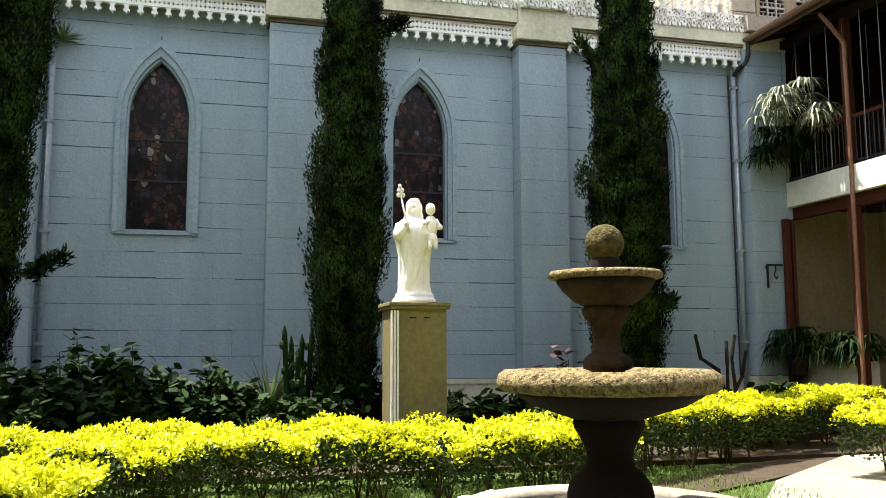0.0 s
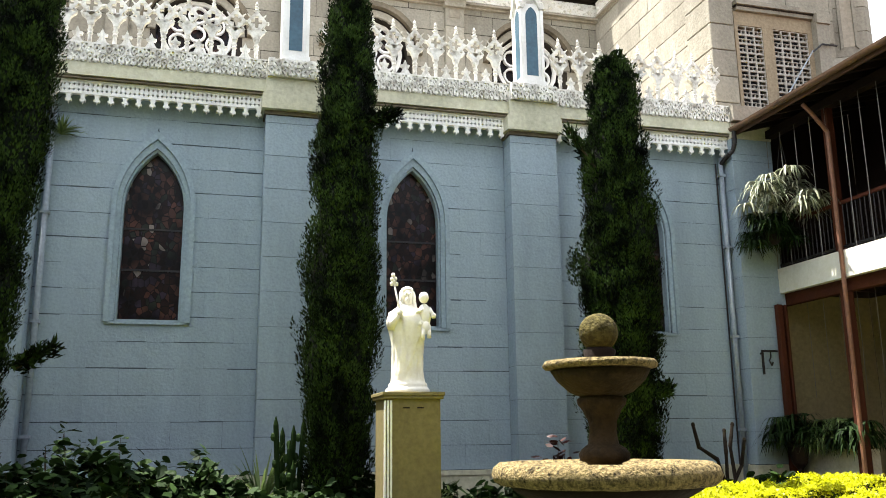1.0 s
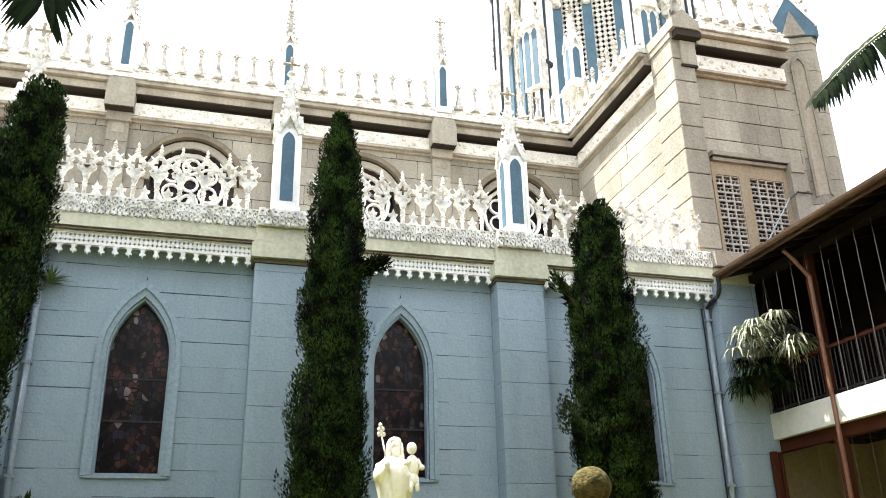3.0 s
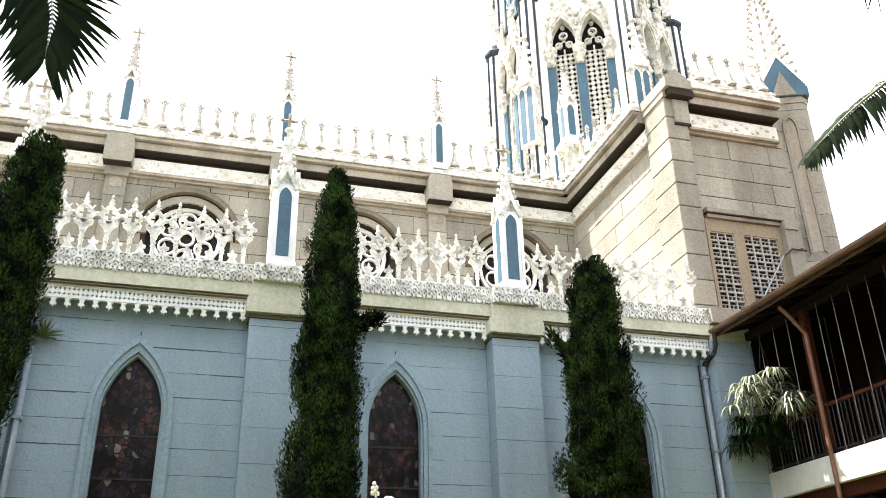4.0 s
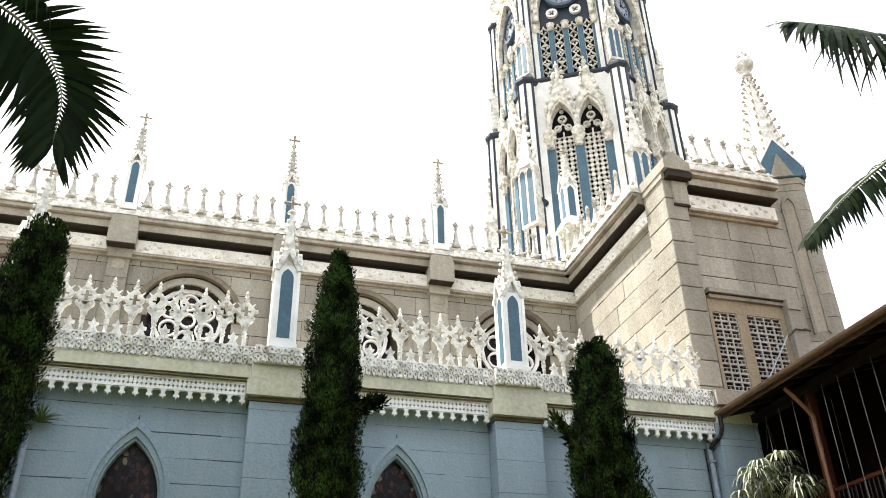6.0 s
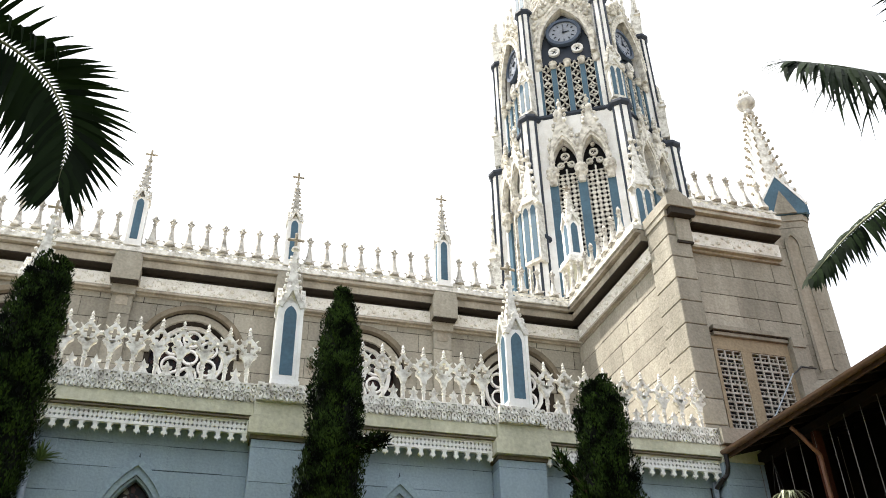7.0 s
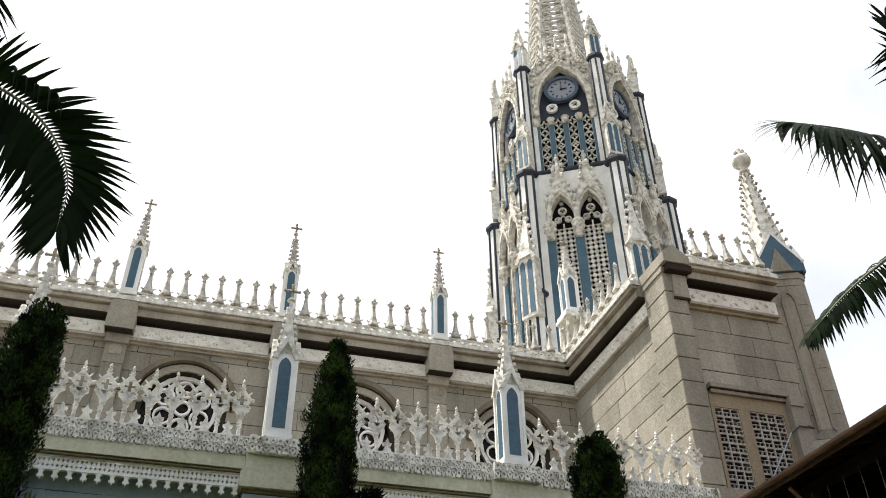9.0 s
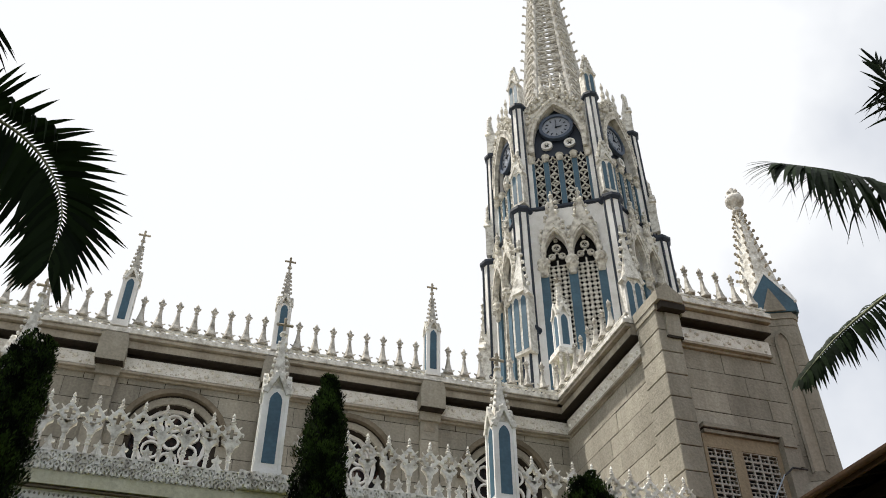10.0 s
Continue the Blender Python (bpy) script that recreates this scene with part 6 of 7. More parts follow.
def ball(at, rx, ry, rz, n=14):
    first = len(bm.verts)
    prof = [(math.sin(math.pi * k / 9), -math.cos(math.pi * k / 9)) for k in range(10)]
    bm.verts.ensure_lookup_table()
    tmp = bmesh.new()
    lathe(tmp, prof, n)
    for v in tmp.verts:
        v.co = Vector((v.co.x * rx + at[0], v.co.y * ry + at[1], v.co.z * rz + at[2]))
    me = bpy.data.meshes.new("t")
    tmp.to_mesh(me)
    tmp.free()
    bm.from_mesh(me)
    bpy.data.meshes.remove(me)


ball((0.0, -0.03, 1.32), 0.066, 0.075, 0.098)
ball((0.0, 0.05, 1.32), 0.105, 0.10, 0.125)
ball((0.0, -0.10, 1.315), 0.014, 0.022, 0.03)
for sx in (-1, 1):
    ball((sx * 0.075, -0.01, 1.27), 0.04, 0.06, 0.11)
    ball((sx * 0.085, 0.0, 1.17), 0.045, 0.06, 0.09)
    ball((sx * 0.024, -0.098, 1.335), 0.013, 0.012, 0.008)
ball((0.0, -0.085, 1.25), 0.035, 0.035, 0.05)
ball((0.0, -0.005, 1.385), 0.085, 0.085, 0.055)
ball((0.0, -0.06, 1.235), 0.055, 0.05, 0.07)
ball((0.0, 0.06, 1.17), 0.13, 0.09, 0.14)
rod(bm, (-0.19, 0, 1.06), (-0.245, -0.08, 0.86), 0.07, 0.06, 8)
rod(bm, (-0.245, -0.08, 0.86), (-0.16, -0.19, 1.03), 0.055, 0.04, 8)
ball((-0.15, -0.20, 1.05), 0.045, 0.045, 0.05)
rod(bm, (0.19, 0, 1.06), (0.25, -0.09, 0.88), 0.07, 0.06, 8)
rod(bm, (0.25, -0.09, 0.88), (0.12, -0.19, 0.92), 0.06, 0.045, 8)
ball((0.205, -0.13, 1.03), 0.095, 0.085, 0.16)
ball((0.195, -0.15, 1.27), 0.068, 0.07, 0.08)
ball((0.21, -0.17, 0.86), 0.075, 0.07, 0.09)
rod(bm, (0.26, -0.16, 1.12), (0.31, -0.20, 1.02), 0.035, 0.03, 7)
ball((0.315, -0.20, 1.02), 0.04, 0.04, 0.04)
rod(bm, (0.17, -0.18, 1.1), (0.08, -0.2, 1.06), 0.03, 0.026, 7)
rod(bm, (0.18, -0.2, 0.84), (0.16, -0.22, 0.70), 0.03, 0.028, 7)
rod(bm, (0.25, -0.19, 0.84), (0.25, -0.22, 0.72), 0.03, 0.028, 7)
rod(bm, (-0.12, -0.20, 0.95), (-0.225, -0.18, 1.45), 0.014, 0.012, 6)
for p in ((-0.225, -0.18, 1.47), (-0.25, -0.18, 1.50), (-0.205, -0.18, 1.51), (-0.235, -0.18, 1.56), (-0.19, -0.18, 1.44), (-0.255, -0.18, 1.44)):
    blob(bm, p, 0.028, 1.2, 6)
statue = tagged(new("statue", mesh_of(bm, "statue", M_STATUE, True)), "white painted plaster statue in a long robe on the pedestal", "statue")
statue.matrix_basis = pose(2.61, 11.36, 2.13)

# ---- cypresses ----
def cypress(at, prof, lean, seed, n=1500):
    """A narrow column of upright flame-shaped sprays round a dark core; prof: (height, radius)."""
    t = thing("cypress_tree", "tall narrow dark green columnar cypress", "tree", "cypresses before the wall", m=pose(at[0], at[1], 0))
    g = np.random.default_rng(seed)
    zs, rs = np.array([p[0] for p in prof]), np.array([p[1] for p in prof])
    bm = bmesh.new()
    rod(bm, (0, 0, 0), (lean * 0.3, 0, 2.5), 0.16, 0.10, 8)
    part("trunk", bm, M_BARK, t)

    def bulge(a, z):
        return 1 + 0.12 * np.array([noise.noise(Vector((math.cos(q) * 1.3, math.sin(q) * 1.3, w * 1.1 + seed))) for q, w in zip(a, z)]) + 0.36 * np.array([noise.noise(Vector((math.cos(q) * 4.0 + 0.4 * w, math.sin(q) * 4.0, w * 1.1 + seed))) for q, w in zip(a, z)])

    # closed core coloured near black for the shade inside the crown
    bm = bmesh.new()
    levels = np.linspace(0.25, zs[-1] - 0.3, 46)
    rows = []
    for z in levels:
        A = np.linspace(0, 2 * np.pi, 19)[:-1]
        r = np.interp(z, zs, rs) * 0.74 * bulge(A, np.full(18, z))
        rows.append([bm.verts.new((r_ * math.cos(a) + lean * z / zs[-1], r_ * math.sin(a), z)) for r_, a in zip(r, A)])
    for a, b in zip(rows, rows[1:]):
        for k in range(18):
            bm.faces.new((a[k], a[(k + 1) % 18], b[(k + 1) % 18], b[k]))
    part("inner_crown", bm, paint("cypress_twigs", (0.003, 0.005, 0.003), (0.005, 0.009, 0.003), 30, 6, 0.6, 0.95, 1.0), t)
    per = 66
    z = 0.1 + (zs[-1] - 0.45) * g.random(n)
    a = g.random(n) * 2 * np.pi
    lng = g.uniform(0.24, 0.46, n) * np.clip((zs[-1] - z) / 1.2, 0.45, 1)
    R = np.interp(z + 0.5 * lng, zs, rs) * bulge(a, z) * g.uniform(0.76, 0.93, n)
    base = np.stack([R * np.cos(a) + lean * z / zs[-1], R * np.sin(a), z], 1)
    out = np.stack([np.cos(a), np.sin(a), 0 * a], 1)
    tang = np.stack([-np.sin(a), np.cos(a), 0 * a], 1)
    axis = out * g.uniform(-0.02, 0.24, n)[:, None] + tang * g.normal(0, 0.16, n)[:, None] + np.array([0, 0, 1.0])
    axis[:, 0] -= 0.10 * (rs.max() - np.interp(z, zs, rs)) * np.cos(a)
    f = g.random((n, per)) ** 0.8
    ph = g.random((n, per)) * 2 * np.pi
    fat = 0.105 * (0.35 + 1.5 * f) * (1 - f) ** 0.75 * g.uniform(0.8, 1.25, n)[:, None]
    off = (np.cos(ph) * fat)[..., None] * tang[:, None] + (np.sin(ph) * fat)[..., None] * out[:, None]
    P = base[:, None] + axis[:, None] * (lng[:, None] * f)[..., None] + off
    D = axis[:, None] + off * 7.0
    N = out[:, None] + off * 9.0 + 0 * P
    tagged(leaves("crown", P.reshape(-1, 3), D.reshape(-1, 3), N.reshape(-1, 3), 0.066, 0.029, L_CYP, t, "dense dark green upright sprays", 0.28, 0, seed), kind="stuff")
    return t


cypress((1.85, 12.8), [(0, 0.34), (0.85, 0.40), (2.75, 0.57), (4.2, 0.54), (5.4, 0.49), (6.45, 0.45), (7.4, 0.40), (8.0, 0.33), (8.5, 0.22), (9.0, 0.10), (9.45, 0.02)], 0.17, 3)
cypress((6.46, 12.8), [(0, 0.40), (2.0, 0.60), (4.5, 0.64), (6.15, 0.49), (7.2, 0.43), (7.6, 0.37), (7.95, 0.24), (8.2, 0.05)], 0.17, 8, 1400)
cypress((-3.30, 12.6), [(0, 0.5), (2, 0.56), (3.5, 0.62), (5.4, 0.60), (6.8, 0.52), (7.8, 0.44), (8.5, 0.33), (9.0, 0.20), (9.2, 0.03)], 0.72, 14, 1500)
for (x, y, z), (dx, dz), s in (((6.25, 12.6, 5.7), (-0.62, 0.78), 1), ((-2.4, 12.4, 2.5), (0.42, 0.25), 2), ((6.85, 12.45, 2.2), (0.22, 0.05), 3), ((2.25, 12.5, 6.35), (0.42, 0.12), 4)):
    br = thing("cypress_branch", "short loose branch sticking out of a cypress", "branch", "loose cypress branches")
    bm = bmesh.new()
    rod(bm, (x, y, z), (x + dx, y - 0.1, z + dz), 0.035, 0.012, 6)
    part("twig", bm, M_BARK, br)
    g = np.random.default_rng(s)
    f = g.random(420)
    P = np.stack([x + dx * f, y - 0.1 * f, z + dz * f], 1) + g.normal(0, 0.05, (420, 3))
    leaves("spray", P, np.tile([dx, -0.1, dz + 0.25], (420, 1)), g.normal(0, 1, (420, 3)), 0.14, 0.04, L_CYP, br, "", 0.5, 0, s)

# ---- hedges of golden leaves ----
def hedge(p, q, width, height, seed, dens=900):
    """A clipped hedge from p to q: thin stems below, green leaves inside, golden new growth over the top."""
    p, q = Vector((*p, 0)), Vector((*q, 0))
    L = (q - p).length
    u = (q - p) / L
    w = Vector((-u.y, u.x, 0))
    t = thing("hedge", "clipped golden-leaved garden hedge with bare stems below", "hedge", "garden hedges")
    g = np.random.default_rng(seed)

    def world_pts(s, c, z):
        return np.array(p)[None] + s[:, None] * np.array(u)[None] + c[:, None] * np.array(w)[None] + np.stack([0 * z, 0 * z, z], 1)

    def top(s, c):
        return height + 0.19 * np.array([noise.noise(Vector((a * 1.1, b * 1.1, seed))) for a, b in zip(s, c)]) + 0.13 * np.array([noise.noise(Vector((a * 4.2, b * 4.2, seed))) for a, b in zip(s, c)])

    bm = bmesh.new()
    for i in range(int(L * 7)):
        s, c = g.random() * L, g.uniform(-0.42, 0.42) * width
        base = p + u * s + w * c
        for j in range(3):
            end = base + Vector((g.normal(0, 0.10), g.normal(0, 0.10), height * g.uniform(0.6, 0.9)))
            rod(bm, base, end, 0.014, 0.006, 4)
    tagged(part("twig_tangle", bm, M_BARK, t, "bare brown stems"), kind="stuff")
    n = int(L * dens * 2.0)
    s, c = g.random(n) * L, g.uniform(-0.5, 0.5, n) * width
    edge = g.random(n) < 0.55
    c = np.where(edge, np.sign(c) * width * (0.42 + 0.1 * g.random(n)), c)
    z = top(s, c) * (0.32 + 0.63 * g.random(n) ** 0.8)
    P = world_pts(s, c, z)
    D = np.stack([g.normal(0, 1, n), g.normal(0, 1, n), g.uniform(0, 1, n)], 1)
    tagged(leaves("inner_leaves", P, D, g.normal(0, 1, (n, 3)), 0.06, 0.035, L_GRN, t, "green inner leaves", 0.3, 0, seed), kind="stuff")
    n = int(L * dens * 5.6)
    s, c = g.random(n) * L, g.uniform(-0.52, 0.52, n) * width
    # few golden leaves on the sides: darker green there stands in for shade
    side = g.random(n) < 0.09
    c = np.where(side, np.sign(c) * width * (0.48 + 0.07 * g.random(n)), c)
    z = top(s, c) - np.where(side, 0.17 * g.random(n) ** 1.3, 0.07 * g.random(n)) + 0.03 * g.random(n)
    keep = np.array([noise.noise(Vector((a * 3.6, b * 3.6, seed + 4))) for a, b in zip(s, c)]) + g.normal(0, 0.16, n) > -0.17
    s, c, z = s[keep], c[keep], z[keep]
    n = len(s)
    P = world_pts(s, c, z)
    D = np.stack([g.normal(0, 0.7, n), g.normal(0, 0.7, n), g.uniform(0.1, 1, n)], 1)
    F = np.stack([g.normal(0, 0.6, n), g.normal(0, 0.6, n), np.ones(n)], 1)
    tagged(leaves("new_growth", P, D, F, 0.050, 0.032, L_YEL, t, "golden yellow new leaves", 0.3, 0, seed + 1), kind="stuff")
    return t


hedge((-4.6, 9.15), (4.2, 9.0), 1.9, 0.66, 21, 1500)
hedge((4.35, 9.6), (10.4, 12.5), 1.3, 0.76, 22, 1100)
hedge((-3.6, 6.35), (-0.75, 6.25), 1.5, 0.66, 23, 1500)
hedge((7.25, 8.2), (10.3, 9.65), 1.1, 0.74, 24, 1000)

gg = np.random.default_rng(77)
n = 9000
P = np.stack([gg.uniform(-1.0, 6.0, n), gg.uniform(6.2, 10.3, n), np.full(n, -0.02)], 1)
tagged(leaves("grass", P, np.tile([0, 0, 1.0], (n, 1)), gg.normal(0, 1, (n, 3)), 0.09, 0.012, leaf_material("grass_blade", (0.09, 0.15, 0.025), (0.20, 0.30, 0.05), 0.5, 0.25), None, "short bright green lawn grass", 0.35, 0, 78), category="grass", kind="stuff")
# soil strip along the hedge; its dark colour also paints the hedge's shadow
bm = bmesh.new()
lo = [bm.verts.new((x, y, z)) for z in (-0.05, 0.012) for x, y in ((4.9, 8.2), (6.0, 8.75), (10.4, 11.2), (9.6, 11.5), (4.7, 9.0))]
bm.faces.new(lo[5:])
for i in range(5):
    j = (i + 1) % 5
    bm.faces.new((lo[i], lo[j], lo[5 + j], lo[5 + i]))
solid("hedge_bed", bm, M_SOIL, "brown soil strip that also stands in for the hedge's shadow", "flower bed")

# white edging stones by the hedge
for x, y, s in ((2.28, 7.78, 0.13), (2.5, 7.83, 0.15)):
    bm = bmesh.new()
    bmesh.ops.create_icosphere(bm, subdivisions=3, radius=s)
    for v in bm.verts:
        v.co *= 1 + 0.25 * noise.noise(v.co * 9 + Vector((x * 7, 0, 0)))
        v.co.z = max(v.co.z * 0.9, -s * 0.7)
    st = tagged(new("stone", mesh_of(bm, "stone", M_CLEAN, True)), "whitewashed garden stone lying beside the hedge", "stone", "edging stones")
    st.matrix_basis = pose(x, y, s * 0.7 - 0.02)

# ---- planting along the wall ----
def shrub(name, at, size, n, ln, wd, mat, label, cat, seed, droop=0.0, spread=1.0):
    """A bush of leaves on thin stems; size: half width and height."""
    t = thing(name, label, cat, m=pose(at[0], at[1], 0.05))
    g = np.random.default_rng(seed)
    r, h = size
    bm = bmesh.new()
    tips = []
    for i in range(max(5, n // 40)):
        a, f = g.random() * 6.283, math.sqrt(g.random())
        top = Vector((r * f * math.cos(a), r * f * math.sin(a), h * g.uniform(0.45, 1.0) * (1 - 0.35 * f)))
        rod(bm, (top.x * 0.15, top.y * 0.15, 0), top, 0.014, 0.005, 4)
        tips.append(top)
    tagged(part("twig_tangle", bm, M_BARK, t), kind="stuff")
    T = np.array(tips)
    k = g.integers(0, len(T), n)
    f = 0.35 + 0.7 * g.random(n)
    P = T[k] * f[:, None] + g.normal(0, 0.05, (n, 3))
    P[:, 2] = np.maximum(P[:, 2], 0.03)
    a = g.random(n) * 6.283
    D = np.stack([spread * np.cos(a), spread * np.sin(a), g.uniform(-0.3, 0.9, n)], 1)
    F = np.stack([g.normal(0, 0.4, n), g.normal(0, 0.4, n), np.ones(n)], 1)
    leaves("foliage", P, D, F, ln, wd, mat, t, "", 0.3, droop, seed, ln / wd < 2.6)
    return t


def rosette(name, at, n, ln, wd, mat, label, seed, z=0.05):
    """Long arching strap leaves from one crown."""
    t = thing(name, label, "plant", m=pose(at[0], at[1], z))
    g = np.random.default_rng(seed)
    V, F = [], []
    for i in range(n):
        a, e = g.random() * 6.283, g.uniform(0.5, 1.35)
        l = ln * g.uniform(0.6, 1.1)
        d = np.array([math.cos(a), math.sin(a), 0])
        s = np.array([-math.sin(a), math.cos(a), 0]) * wd / 2
        pts = []
        for k in range(6):
            f = k / 5
            c = d * l * f * math.cos(e) * (1 + 0.2 * f) + np.array([0, 0, l * (f * math.sin(e) - 0.55 * f * f * math.cos(e))])
            wk = (1 - f ** 2) * (0.5 + 0.5 * min(1, f * 4)) + 0.02
            pts += [c - s * wk, c + s * wk]
        o = len(V)
        V += [p.tolist() for p in pts]
        F += [(o + 2 * k, o + 2 * k + 1, o + 2 * k + 3, o + 2 * k + 2) for k in range(5)]
    me = bpy.data.meshes.new("leaf_blades")
    me.from_pydata(V, [], F)
    me.materials.append(mat)
    ob = new("foliage", me)
    ob.parent = t
    tagged(ob, kind="stuff")
    return t


for i, (x, y, r, h) in enumerate(((-2.2, 12.3, 0.55, 0.95), (-1.55, 12.6, 0.6, 1.05), (-0.95, 12.2, 0.55, 1.0), (-0.35, 12.7, 0.5, 0.95), (-1.9, 11.4, 0.5, 0.75), (-0.9, 11.3, 0.5, 0.7), (0.15, 12.3, 0.4, 0.8), (1.0, 11.6, 0.55, 0.62), (2.2, 12.6, 0.35, 1.0), (-2.9, 11.6, 0.5, 0.95), (0.55, 12.1, 0.5, 0.75), (3.6, 12.3, 0.4, 0.7), (4.6, 12.6, 0.5, 0.75), (7.6, 12.2, 0.5, 0.7), (9.0, 12.5, 0.55, 0.75), (1.5, 12.3, 0.4, 0.8))):
    shrub("shrub", (x, y), (r * 1.2, h * (1.75 if x < 0.3 else 1.35)), 1100, 0.20, 0.11, L_BUSH, "dark broad-leaved garden shrub in the bed", "shrub", 40 + i, 0.25)
shrub("shrub", (-2.0, 13.6), (0.55, 1.75), 900, 0.10, 0.03, L_BUSH, "tall thin-stemmed feathery dark shrub by the wall", "shrub", 61)
shrub("shrub", (0.05, 13.4), (0.30, 1.35), 420, 0.12, 0.05, L_PALE, "slim light green shrub before the plinth", "shrub", 62)
shrub("shrub", (3.15, 11.9), (0.22, 1.45), 300, 0.15, 0.05, L_PALE, "pale green leafy shoot beside the pedestal", "shrub", 63)
shrub("shrub", (3.6, 12.6), (0.45, 0.85), 320, 0.11, 0.05, L_RED, "low dull red shrub in the bed", "shrub", 64)
shrub("shrub", (5.35, 12.9), (0.38, 1.65), 520, 0.15, 0.08, L_RED, "dark red-leaved shrub by the cypress", "shrub", 65)
shrub("shrub", (7.2, 13.6), (0.42, 1.25), 420, 0.12, 0.03, L_BUSH, "small feathery green shrub by the wall", "shrub", 66)
shrub("shrub", (8.3, 13.1), (0.7, 0.75), 520, 0.14, 0.06, L_BUSH, "low dark shrub in the bed", "shrub", 67)
shrub("shrub", (9.6, 13.4), (0.6, 0.95), 520, 0.14, 0.06, L_BUSH, "low dark shrub in the bed", "shrub", 68)
shrub("shrub", (10.3, 12.9), (0.6, 0.8), 420, 0.14, 0.06, L_PALE, "light green shrub by the gallery", "shrub", 69)
shrub("shrub", (4.4, 10.6), (0.9, 0.78), 900, 0.07, 0.035, L_PALE, "light green clipped shrub behind the hedge", "shrub", 70)
rosette("agave", (0.45, 12.8), 46, 1.1, 0.11, L_BUSH, "dark spiky strap-leaved plant", 71)
rosette("dwarf_palm", (0.85, 13.2), 60, 1.15, 0.05, L_PALE, "light green spiky fan plant by the wall", 72, 0.55)
rosette("grass_clump", (0.55, 11.7), 70, 0.95, 0.025, L_PALE, "pale tall grass clump", 73)
cactus = thing("cactus", "dark upright branching cactus beside the cypress", "cactus", m=pose(1.2, 12.9, 0.05))
g0 = random.Random(5)
for i in range(7):
    bm = bmesh.new()
    x, y, zt = g0.uniform(-0.2, 0.25), g0.uniform(-0.2, 0.2), g0.uniform(0.9, 1.75)
    rod(bm, (x * 0.5, y * 0.5, 0), (x, y, zt), 0.045, 0.04, 7)
    rod(bm, (x, y, zt), (x, y, zt + 0.12), 0.04, 0.008, 7)
    for k in range(6):
        blob(bm, (x * (0.5 + 0.08 * k) + 0.05 * (-1) ** k, y, zt * (0.35 + 0.11 * k)), 0.05, 1.3, 5)
    part("stalk", bm, L_BUSH, cactus)
snag = thing("bare_shrub", "dark bare branching shrub before the blue wall", "shrub", m=pose(8.1, 12.6, 0.05))
for pts in (((0, 0, 0), (0.05, 0, 0.6), (-0.1, 0, 1.1), (-0.42, 0, 1.3), (-0.5, 0, 1.65)), ((0.02, 0, 0.3), (0.2, 0, 0.8), (0.15, 0, 1.3), (0.22, 0, 1.65)), ((0.15, 0, 0.7), (0.4, 0.1, 1.0), (0.42, 0, 1.4)), ((0.05, 0, 0.5), (0.0, -0.1, 1.2), (0.06, 0, 1.55))):
    bm = bmesh.new()
    for a, b in zip(pts, pts[1:]):
        rod(bm, a, b, 0.034, 0.027, 7)
        blob(bm, b, 0.036, 1.2, 6)
    part("branch", bm, paint("dark_wet_bark", (0.02, 0.014, 0.01), (0.01, 0.008, 0.006), 30, 3, 0.6, 0.9, 0.8), snag)

# fern growing from the wall top by the drain pipe
tuft = rosette("wall_fern", (-2.5, 14.84), 60, 0.42, 0.045, L_PALE, "small bright green fern rooted in the wall top", 75, 6.55)

# ---- plants of the gallery ----
def strap_basket(at, r, n, seed, label, mat, hung=True):
    t = thing("hanging_plant" if hung else "potted_fern", label, "plant", m=pose(*at))
    g = np.random.default_rng(seed)
    bm = bmesh.new()
    lathe(bm, [(0.08, -0.22), (0.17, -0.16), (0.20, 0.0), (0.16, 0.02)], 12)
    part("basket" if hung else "pot", bm, M_DARKWOOD, t)
    bm = bmesh.new()
    for a in (0, 2.1, 4.2) if hung else ():
        rod(bm, (0.19 * math.cos(a), 0.19 * math.sin(a), 0), (0, 0, 1.2), 0.006, 0.006, 4)
    part("cord", bm, M_IRON, t) if hung else bm.free()
    V, F = [], []
    for j in range(n // 18):
        a, e, q = g.random() * 6.283, g.uniform(-0.8, 1.2), g.random() ** 0.5
        c0 = np.array([r * q * math.cos(a) * math.cos(e), r * q * math.sin(a) * math.cos(e), 0.62 * r * q * math.sin(e)])
        for i in range(18):
            b = g.random() * 6.283
            d = np.array([math.cos(b), math.sin(b), 0.0])
            s = np.array([-math.sin(b), math.cos(b), 0]) * 0.030
            l = 0.46 * g.uniform(0.6, 1.15)
            pts = []
            for k in range(5):
                f = k / 4
                c = c0 + d * l * (f - 0.2 * f * f) + np.array([0, 0, l * (0.75 * f - 1.2 * f * f)])
                pts += [c - s * (1.1 - f), c + s * (1.1 - f)]
            o = len(V)
            V += [p.tolist() for p in pts]
            F += [(o + 2 * k, o + 2 * k + 1, o + 2 * k + 3, o + 2 * k + 2) for k in range(4)]
    me = bpy.data.meshes.new("leaf_blades")
    me.from_pydata(V, [], F)
    me.materials.append(mat)
    ob = new("foliage", me)
    ob.parent = t
    tagged(ob, kind="stuff")
    return t


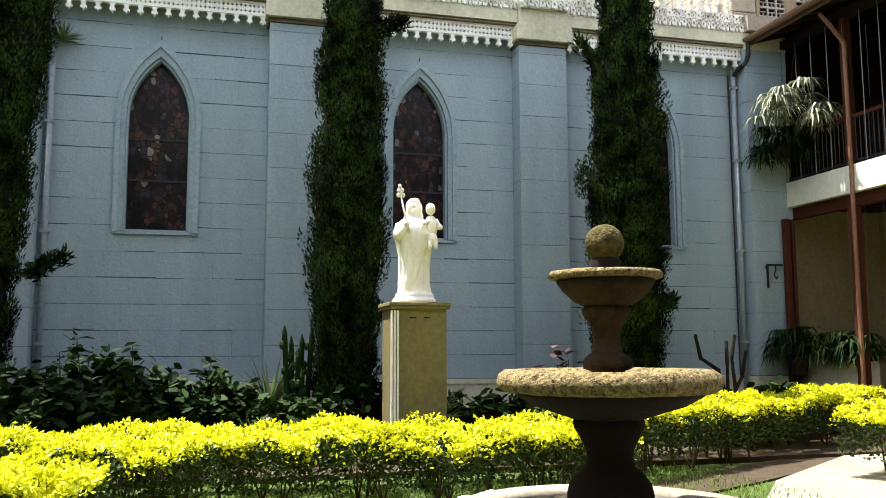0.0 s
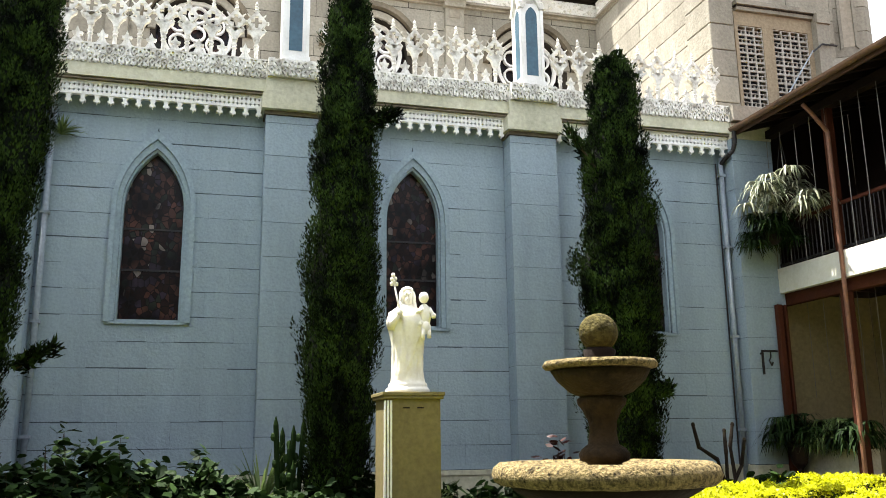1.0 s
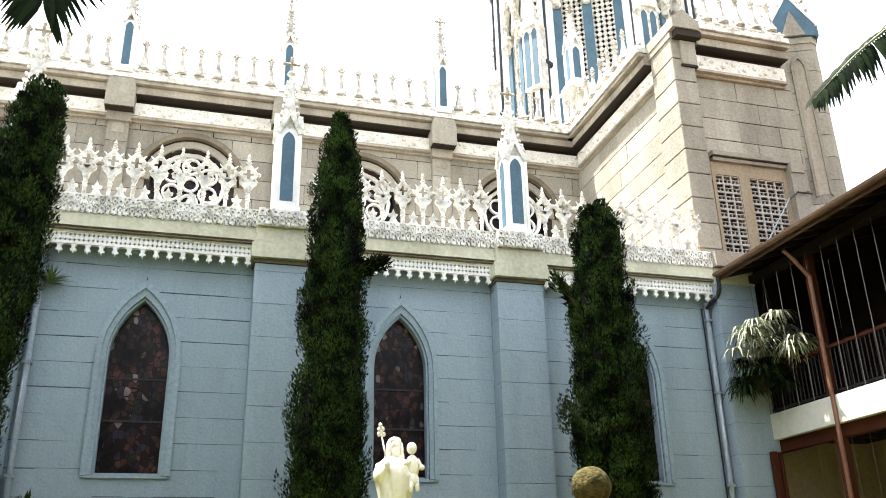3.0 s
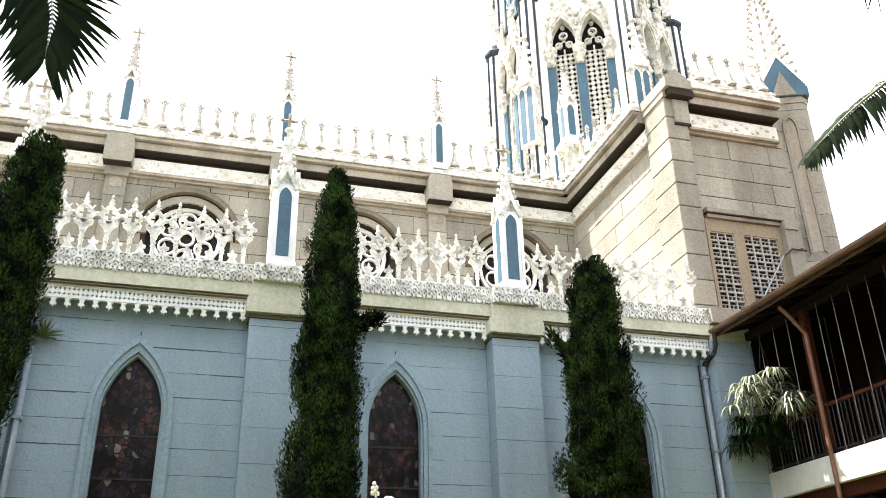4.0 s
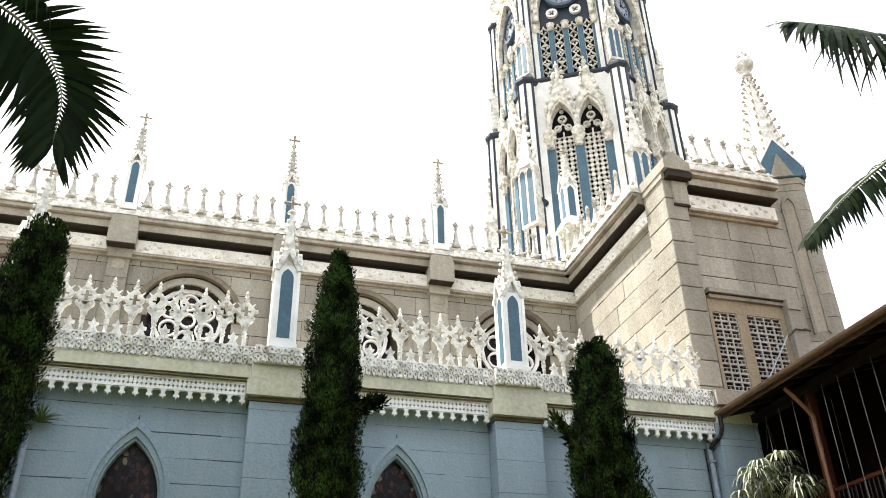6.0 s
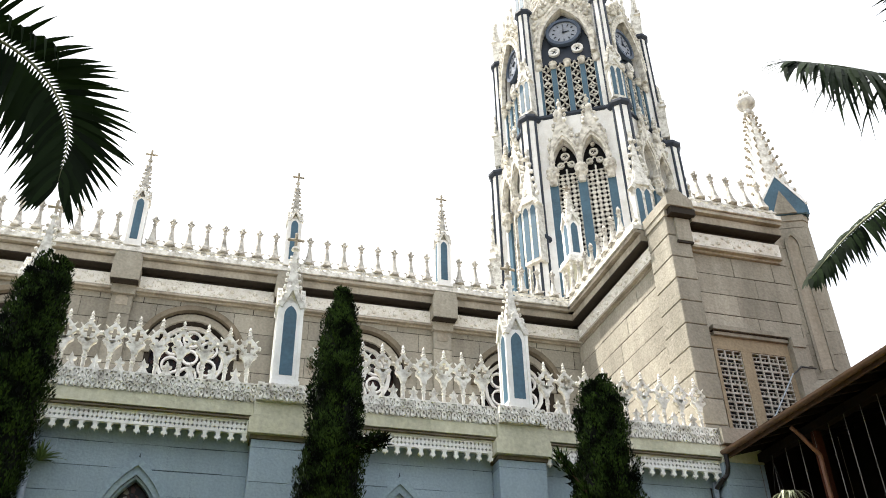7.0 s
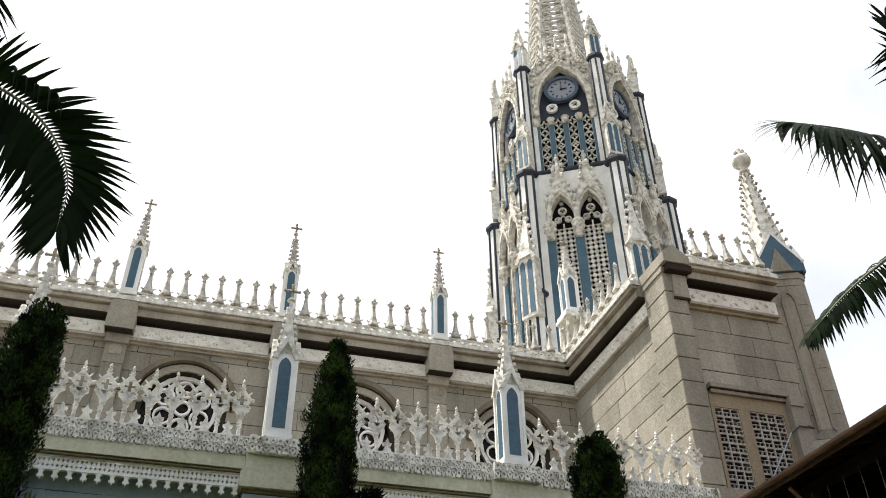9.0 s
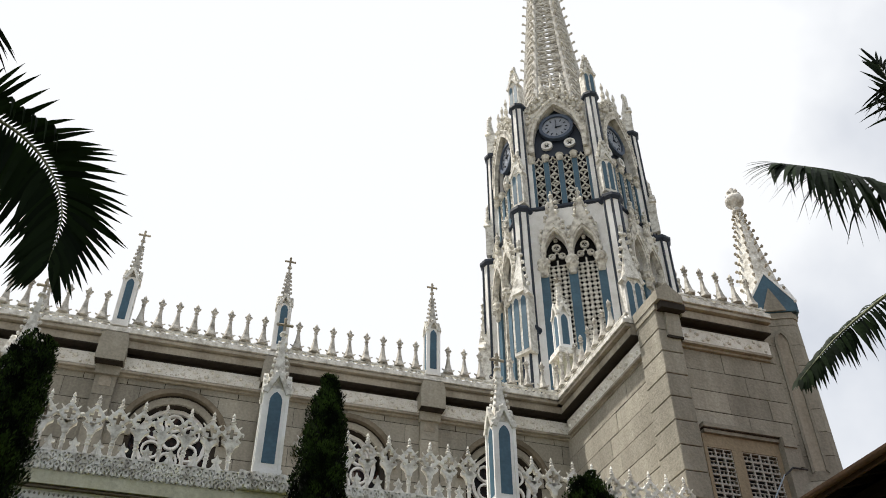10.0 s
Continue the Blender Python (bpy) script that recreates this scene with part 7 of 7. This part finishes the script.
strap_basket((10.58, 13.65, 6.0), 0.80, 900, 81, "large hanging plant with drooping silvery strap leaves brightened as if sunlit", L_SILVER)
strap_basket((10.52, 14.1, 5.35), 0.62, 700, 82, "dark hanging plant below the silvery one", L_BUSH)
planter = thing("planter", "white plastered planter box under the gallery", "planter", m=pose(11.3, 13.9, 0))
bm = bmesh.new()
box(bm, -0.22, 0.24, -0.85, 0.85, 0, 1.26)
part("box", bm, M_TERRA, planter)
for i, (x, y, z, r) in enumerate(((11.2, 14.35, 1.48, 0.50), (11.2, 13.75, 1.48, 0.55), (11.25, 13.2, 1.48, 0.48), (10.75, 14.2, 1.56, 0.55))):
    strap_basket((x, y, z), r, 620, 90 + i, "arching dark green fern over the planter", L_PALE if i == 1 else L_BUSH, False)
pot = thing("plant_stand", "dark plant stand with a pot beside the post", "plant stand", m=pose(10.75, 14.2, 0))
bm = bmesh.new()
lathe(bm, [(0.10, 0), (0.07, 0.1), (0.05, 0.9), (0.14, 1.0), (0.20, 1.3), (0.17, 1.34)], 12)
part("pot", bm, M_DARKWOOD, pot)

# ---- palms whose fronds reach into the view ----
def frond(parent, pts, ln, mat, seed, droop, normal, n=46, wide=0.033):
    """A feather leaf: a curved midrib with two rows of narrow leaflets."""
    P = [Vector(p) for p in pts]

    def at(f):
        k = min(int(f * (len(P) - 1)), len(P) - 2)
        q = f * (len(P) - 1) - k
        a, b = P[max(k - 1, 0)], P[min(k + 2, len(P) - 1)]
        m0, m1 = (P[k + 1] - a) / 2, (b - P[k]) / 2
        return (2 * q ** 3 - 3 * q ** 2 + 1) * P[k] + (q ** 3 - 2 * q ** 2 + q) * m0 + (3 * q ** 2 - 2 * q ** 3) * P[k + 1] + (q ** 3 - q ** 2) * m1

    root = new("frond")
    root.parent = parent
    bm = bmesh.new()
    for i in range(24):
        rod(bm, at(i / 24), at((i + 1) / 24), 0.030 * (1 - i / 26), 0.030 * (1 - (i + 1) / 26), 5)
    part("midrib", bm, paint("palm_midrib", (0.10, 0.11, 0.04), (0.06, 0.06, 0.025), 20, 2, 0.5, 0.6, 0.1), root)
    g = random.Random(seed)
    V, F = [], []
    nv = Vector(normal).normalized()
    for i in range(n):
        f = 0.12 + 0.88 * i / n
        c, t = at(f), (at(min(1, f + 0.02)) - at(f - 0.02)).normalized()
        side = t.cross(nv).normalized()
        for s in (-1, 1):
            l = ln * g.uniform(0.85, 1.1) * (1 - 0.45 * f ** 7)
            fwd = 0.32 + 0.5 * f ** 2 + 2.0 * f ** 7
            d = (side * s + t * fwd + nv * g.uniform(-0.22, 0.22)).normalized()
            wv = d.cross(nv).normalized() * wide
            o = len(V)
            kink = g.random() < (0.5 if f < 0.5 else 0.12)
            if kink:
                l *= 0.85
            bend = g.uniform(0.7, 1.25) * droop * (1 - 0.75 * f ** 6)
            for k in range(6):
                q = k / 5
                p = c + d * l * q + Vector((0, 0, -bend * l * q * q))
                if kink and q > 0.55:
                    p = p + (Vector((0, 0, -1.1)) - d * 0.7) * l * (q - 0.55)
                w = (1 - q ** 2.2) * (0.12 + 0.88 * min(1, q * 3.5)) + 0.03
                V += [tuple(p - wv * w), tuple(p + wv * w)]
            F += [(o + 2 * k, o + 2 * k + 1, o + 2 * k + 3, o + 2 * k + 2) for k in range(5)]
    me = bpy.data.meshes.new("leaflets")
    me.from_pydata(V, [], F)
    me.materials.append(mat)
    ob = new("foliage", me)
    ob.parent = root
    tagged(ob, kind="stuff")
    return root


def palm(at, top, label):
    t = thing("palm_tree", label, "tree", "palms of the courtyard")
    bm = bmesh.new()
    prof = [(0.19 - 0.06 * k / 40 + 0.008 * (k % 2), top * k / 40) for k in range(41)]
    lathe(bm, prof, 12, at)
    part("trunk", bm, M_BARK, t)
    return t


pl = palm((-4.3, 6.9), 8.0, "palm tree with arching feather fronds beside the courtyard")
frond(pl, [(-4.3, 6.9, 7.9), (-3.1, 7.0, 8.35), (-2.40, 7.0, 8.15), (-1.92, 7.0, 7.74), (-1.64, 7.0, 7.2), (-1.60, 7.0, 6.6)], 0.74, L_PALM, 1, 0.22, (0.1, -1, -0.55), 58, 0.036)
for k in range(7):
    a = math.radians(95 + 38 * k)
    o = Vector((math.cos(a), math.sin(a), 0))
    c = Vector((-4.3, 6.9, 7.9))
    frond(pl, [c, c + o * 0.9 + Vector((0, 0, 0.7)), c + o * 1.9 + Vector((0, 0, 0.6)), c + o * 2.5 + Vector((0, 0, -0.3))], 0.6, L_PALM, 5 + k, 0.3, (0, 0, 1), 30)
pr = palm((7.7, 5.0), 7.6, "palm tree with feather fronds on the gallery side")
frond(pr, [(7.9, 5.0, 7.6), (7.2, 5.0, 7.92), (6.5, 5.0, 8.04), (5.9, 5.0, 8.05), (5.24, 5.0, 7.97)], 0.74, L_PALM, 31, 1.0, (-0.15, -0.75, 0.65), 74, 0.036)
frond(pr, [(7.7, 5.0, 7.6), (6.9, 5.0, 7.15), (5.78, 5.0, 6.30), (5.17, 5.0, 5.80), (4.66, 5.0, 5.30)], 0.20, L_PALM, 32, 1.3, (-0.30, -0.75, 0.60), 64, 0.026)
frond(pr, [(7.7, 5.0, 7.6), (7.5, 5.0, 8.6), (7.45, 5.0, 9.5), (7.35, 5.0, 10.4)], 0.5, L_PALM, 33, 0.15, (0, -1, -0.5), 36)
for k in range(5):
    a = math.radians(-150 + 30 * k)
    o = Vector((math.cos(a), math.sin(a), 0))
    c = Vector((7.7, 5.0, 7.6))
    frond(pr, [c, c + o * 0.8 + Vector((0, 0, 0.9)), c + o * 1.7 + Vector((0, 0, 1.0)), c + o * 2.2 + Vector((0, 0, 0.3))], 0.5, L_PALM, 45 + k, 0.3, (0, 0, 1), 28)
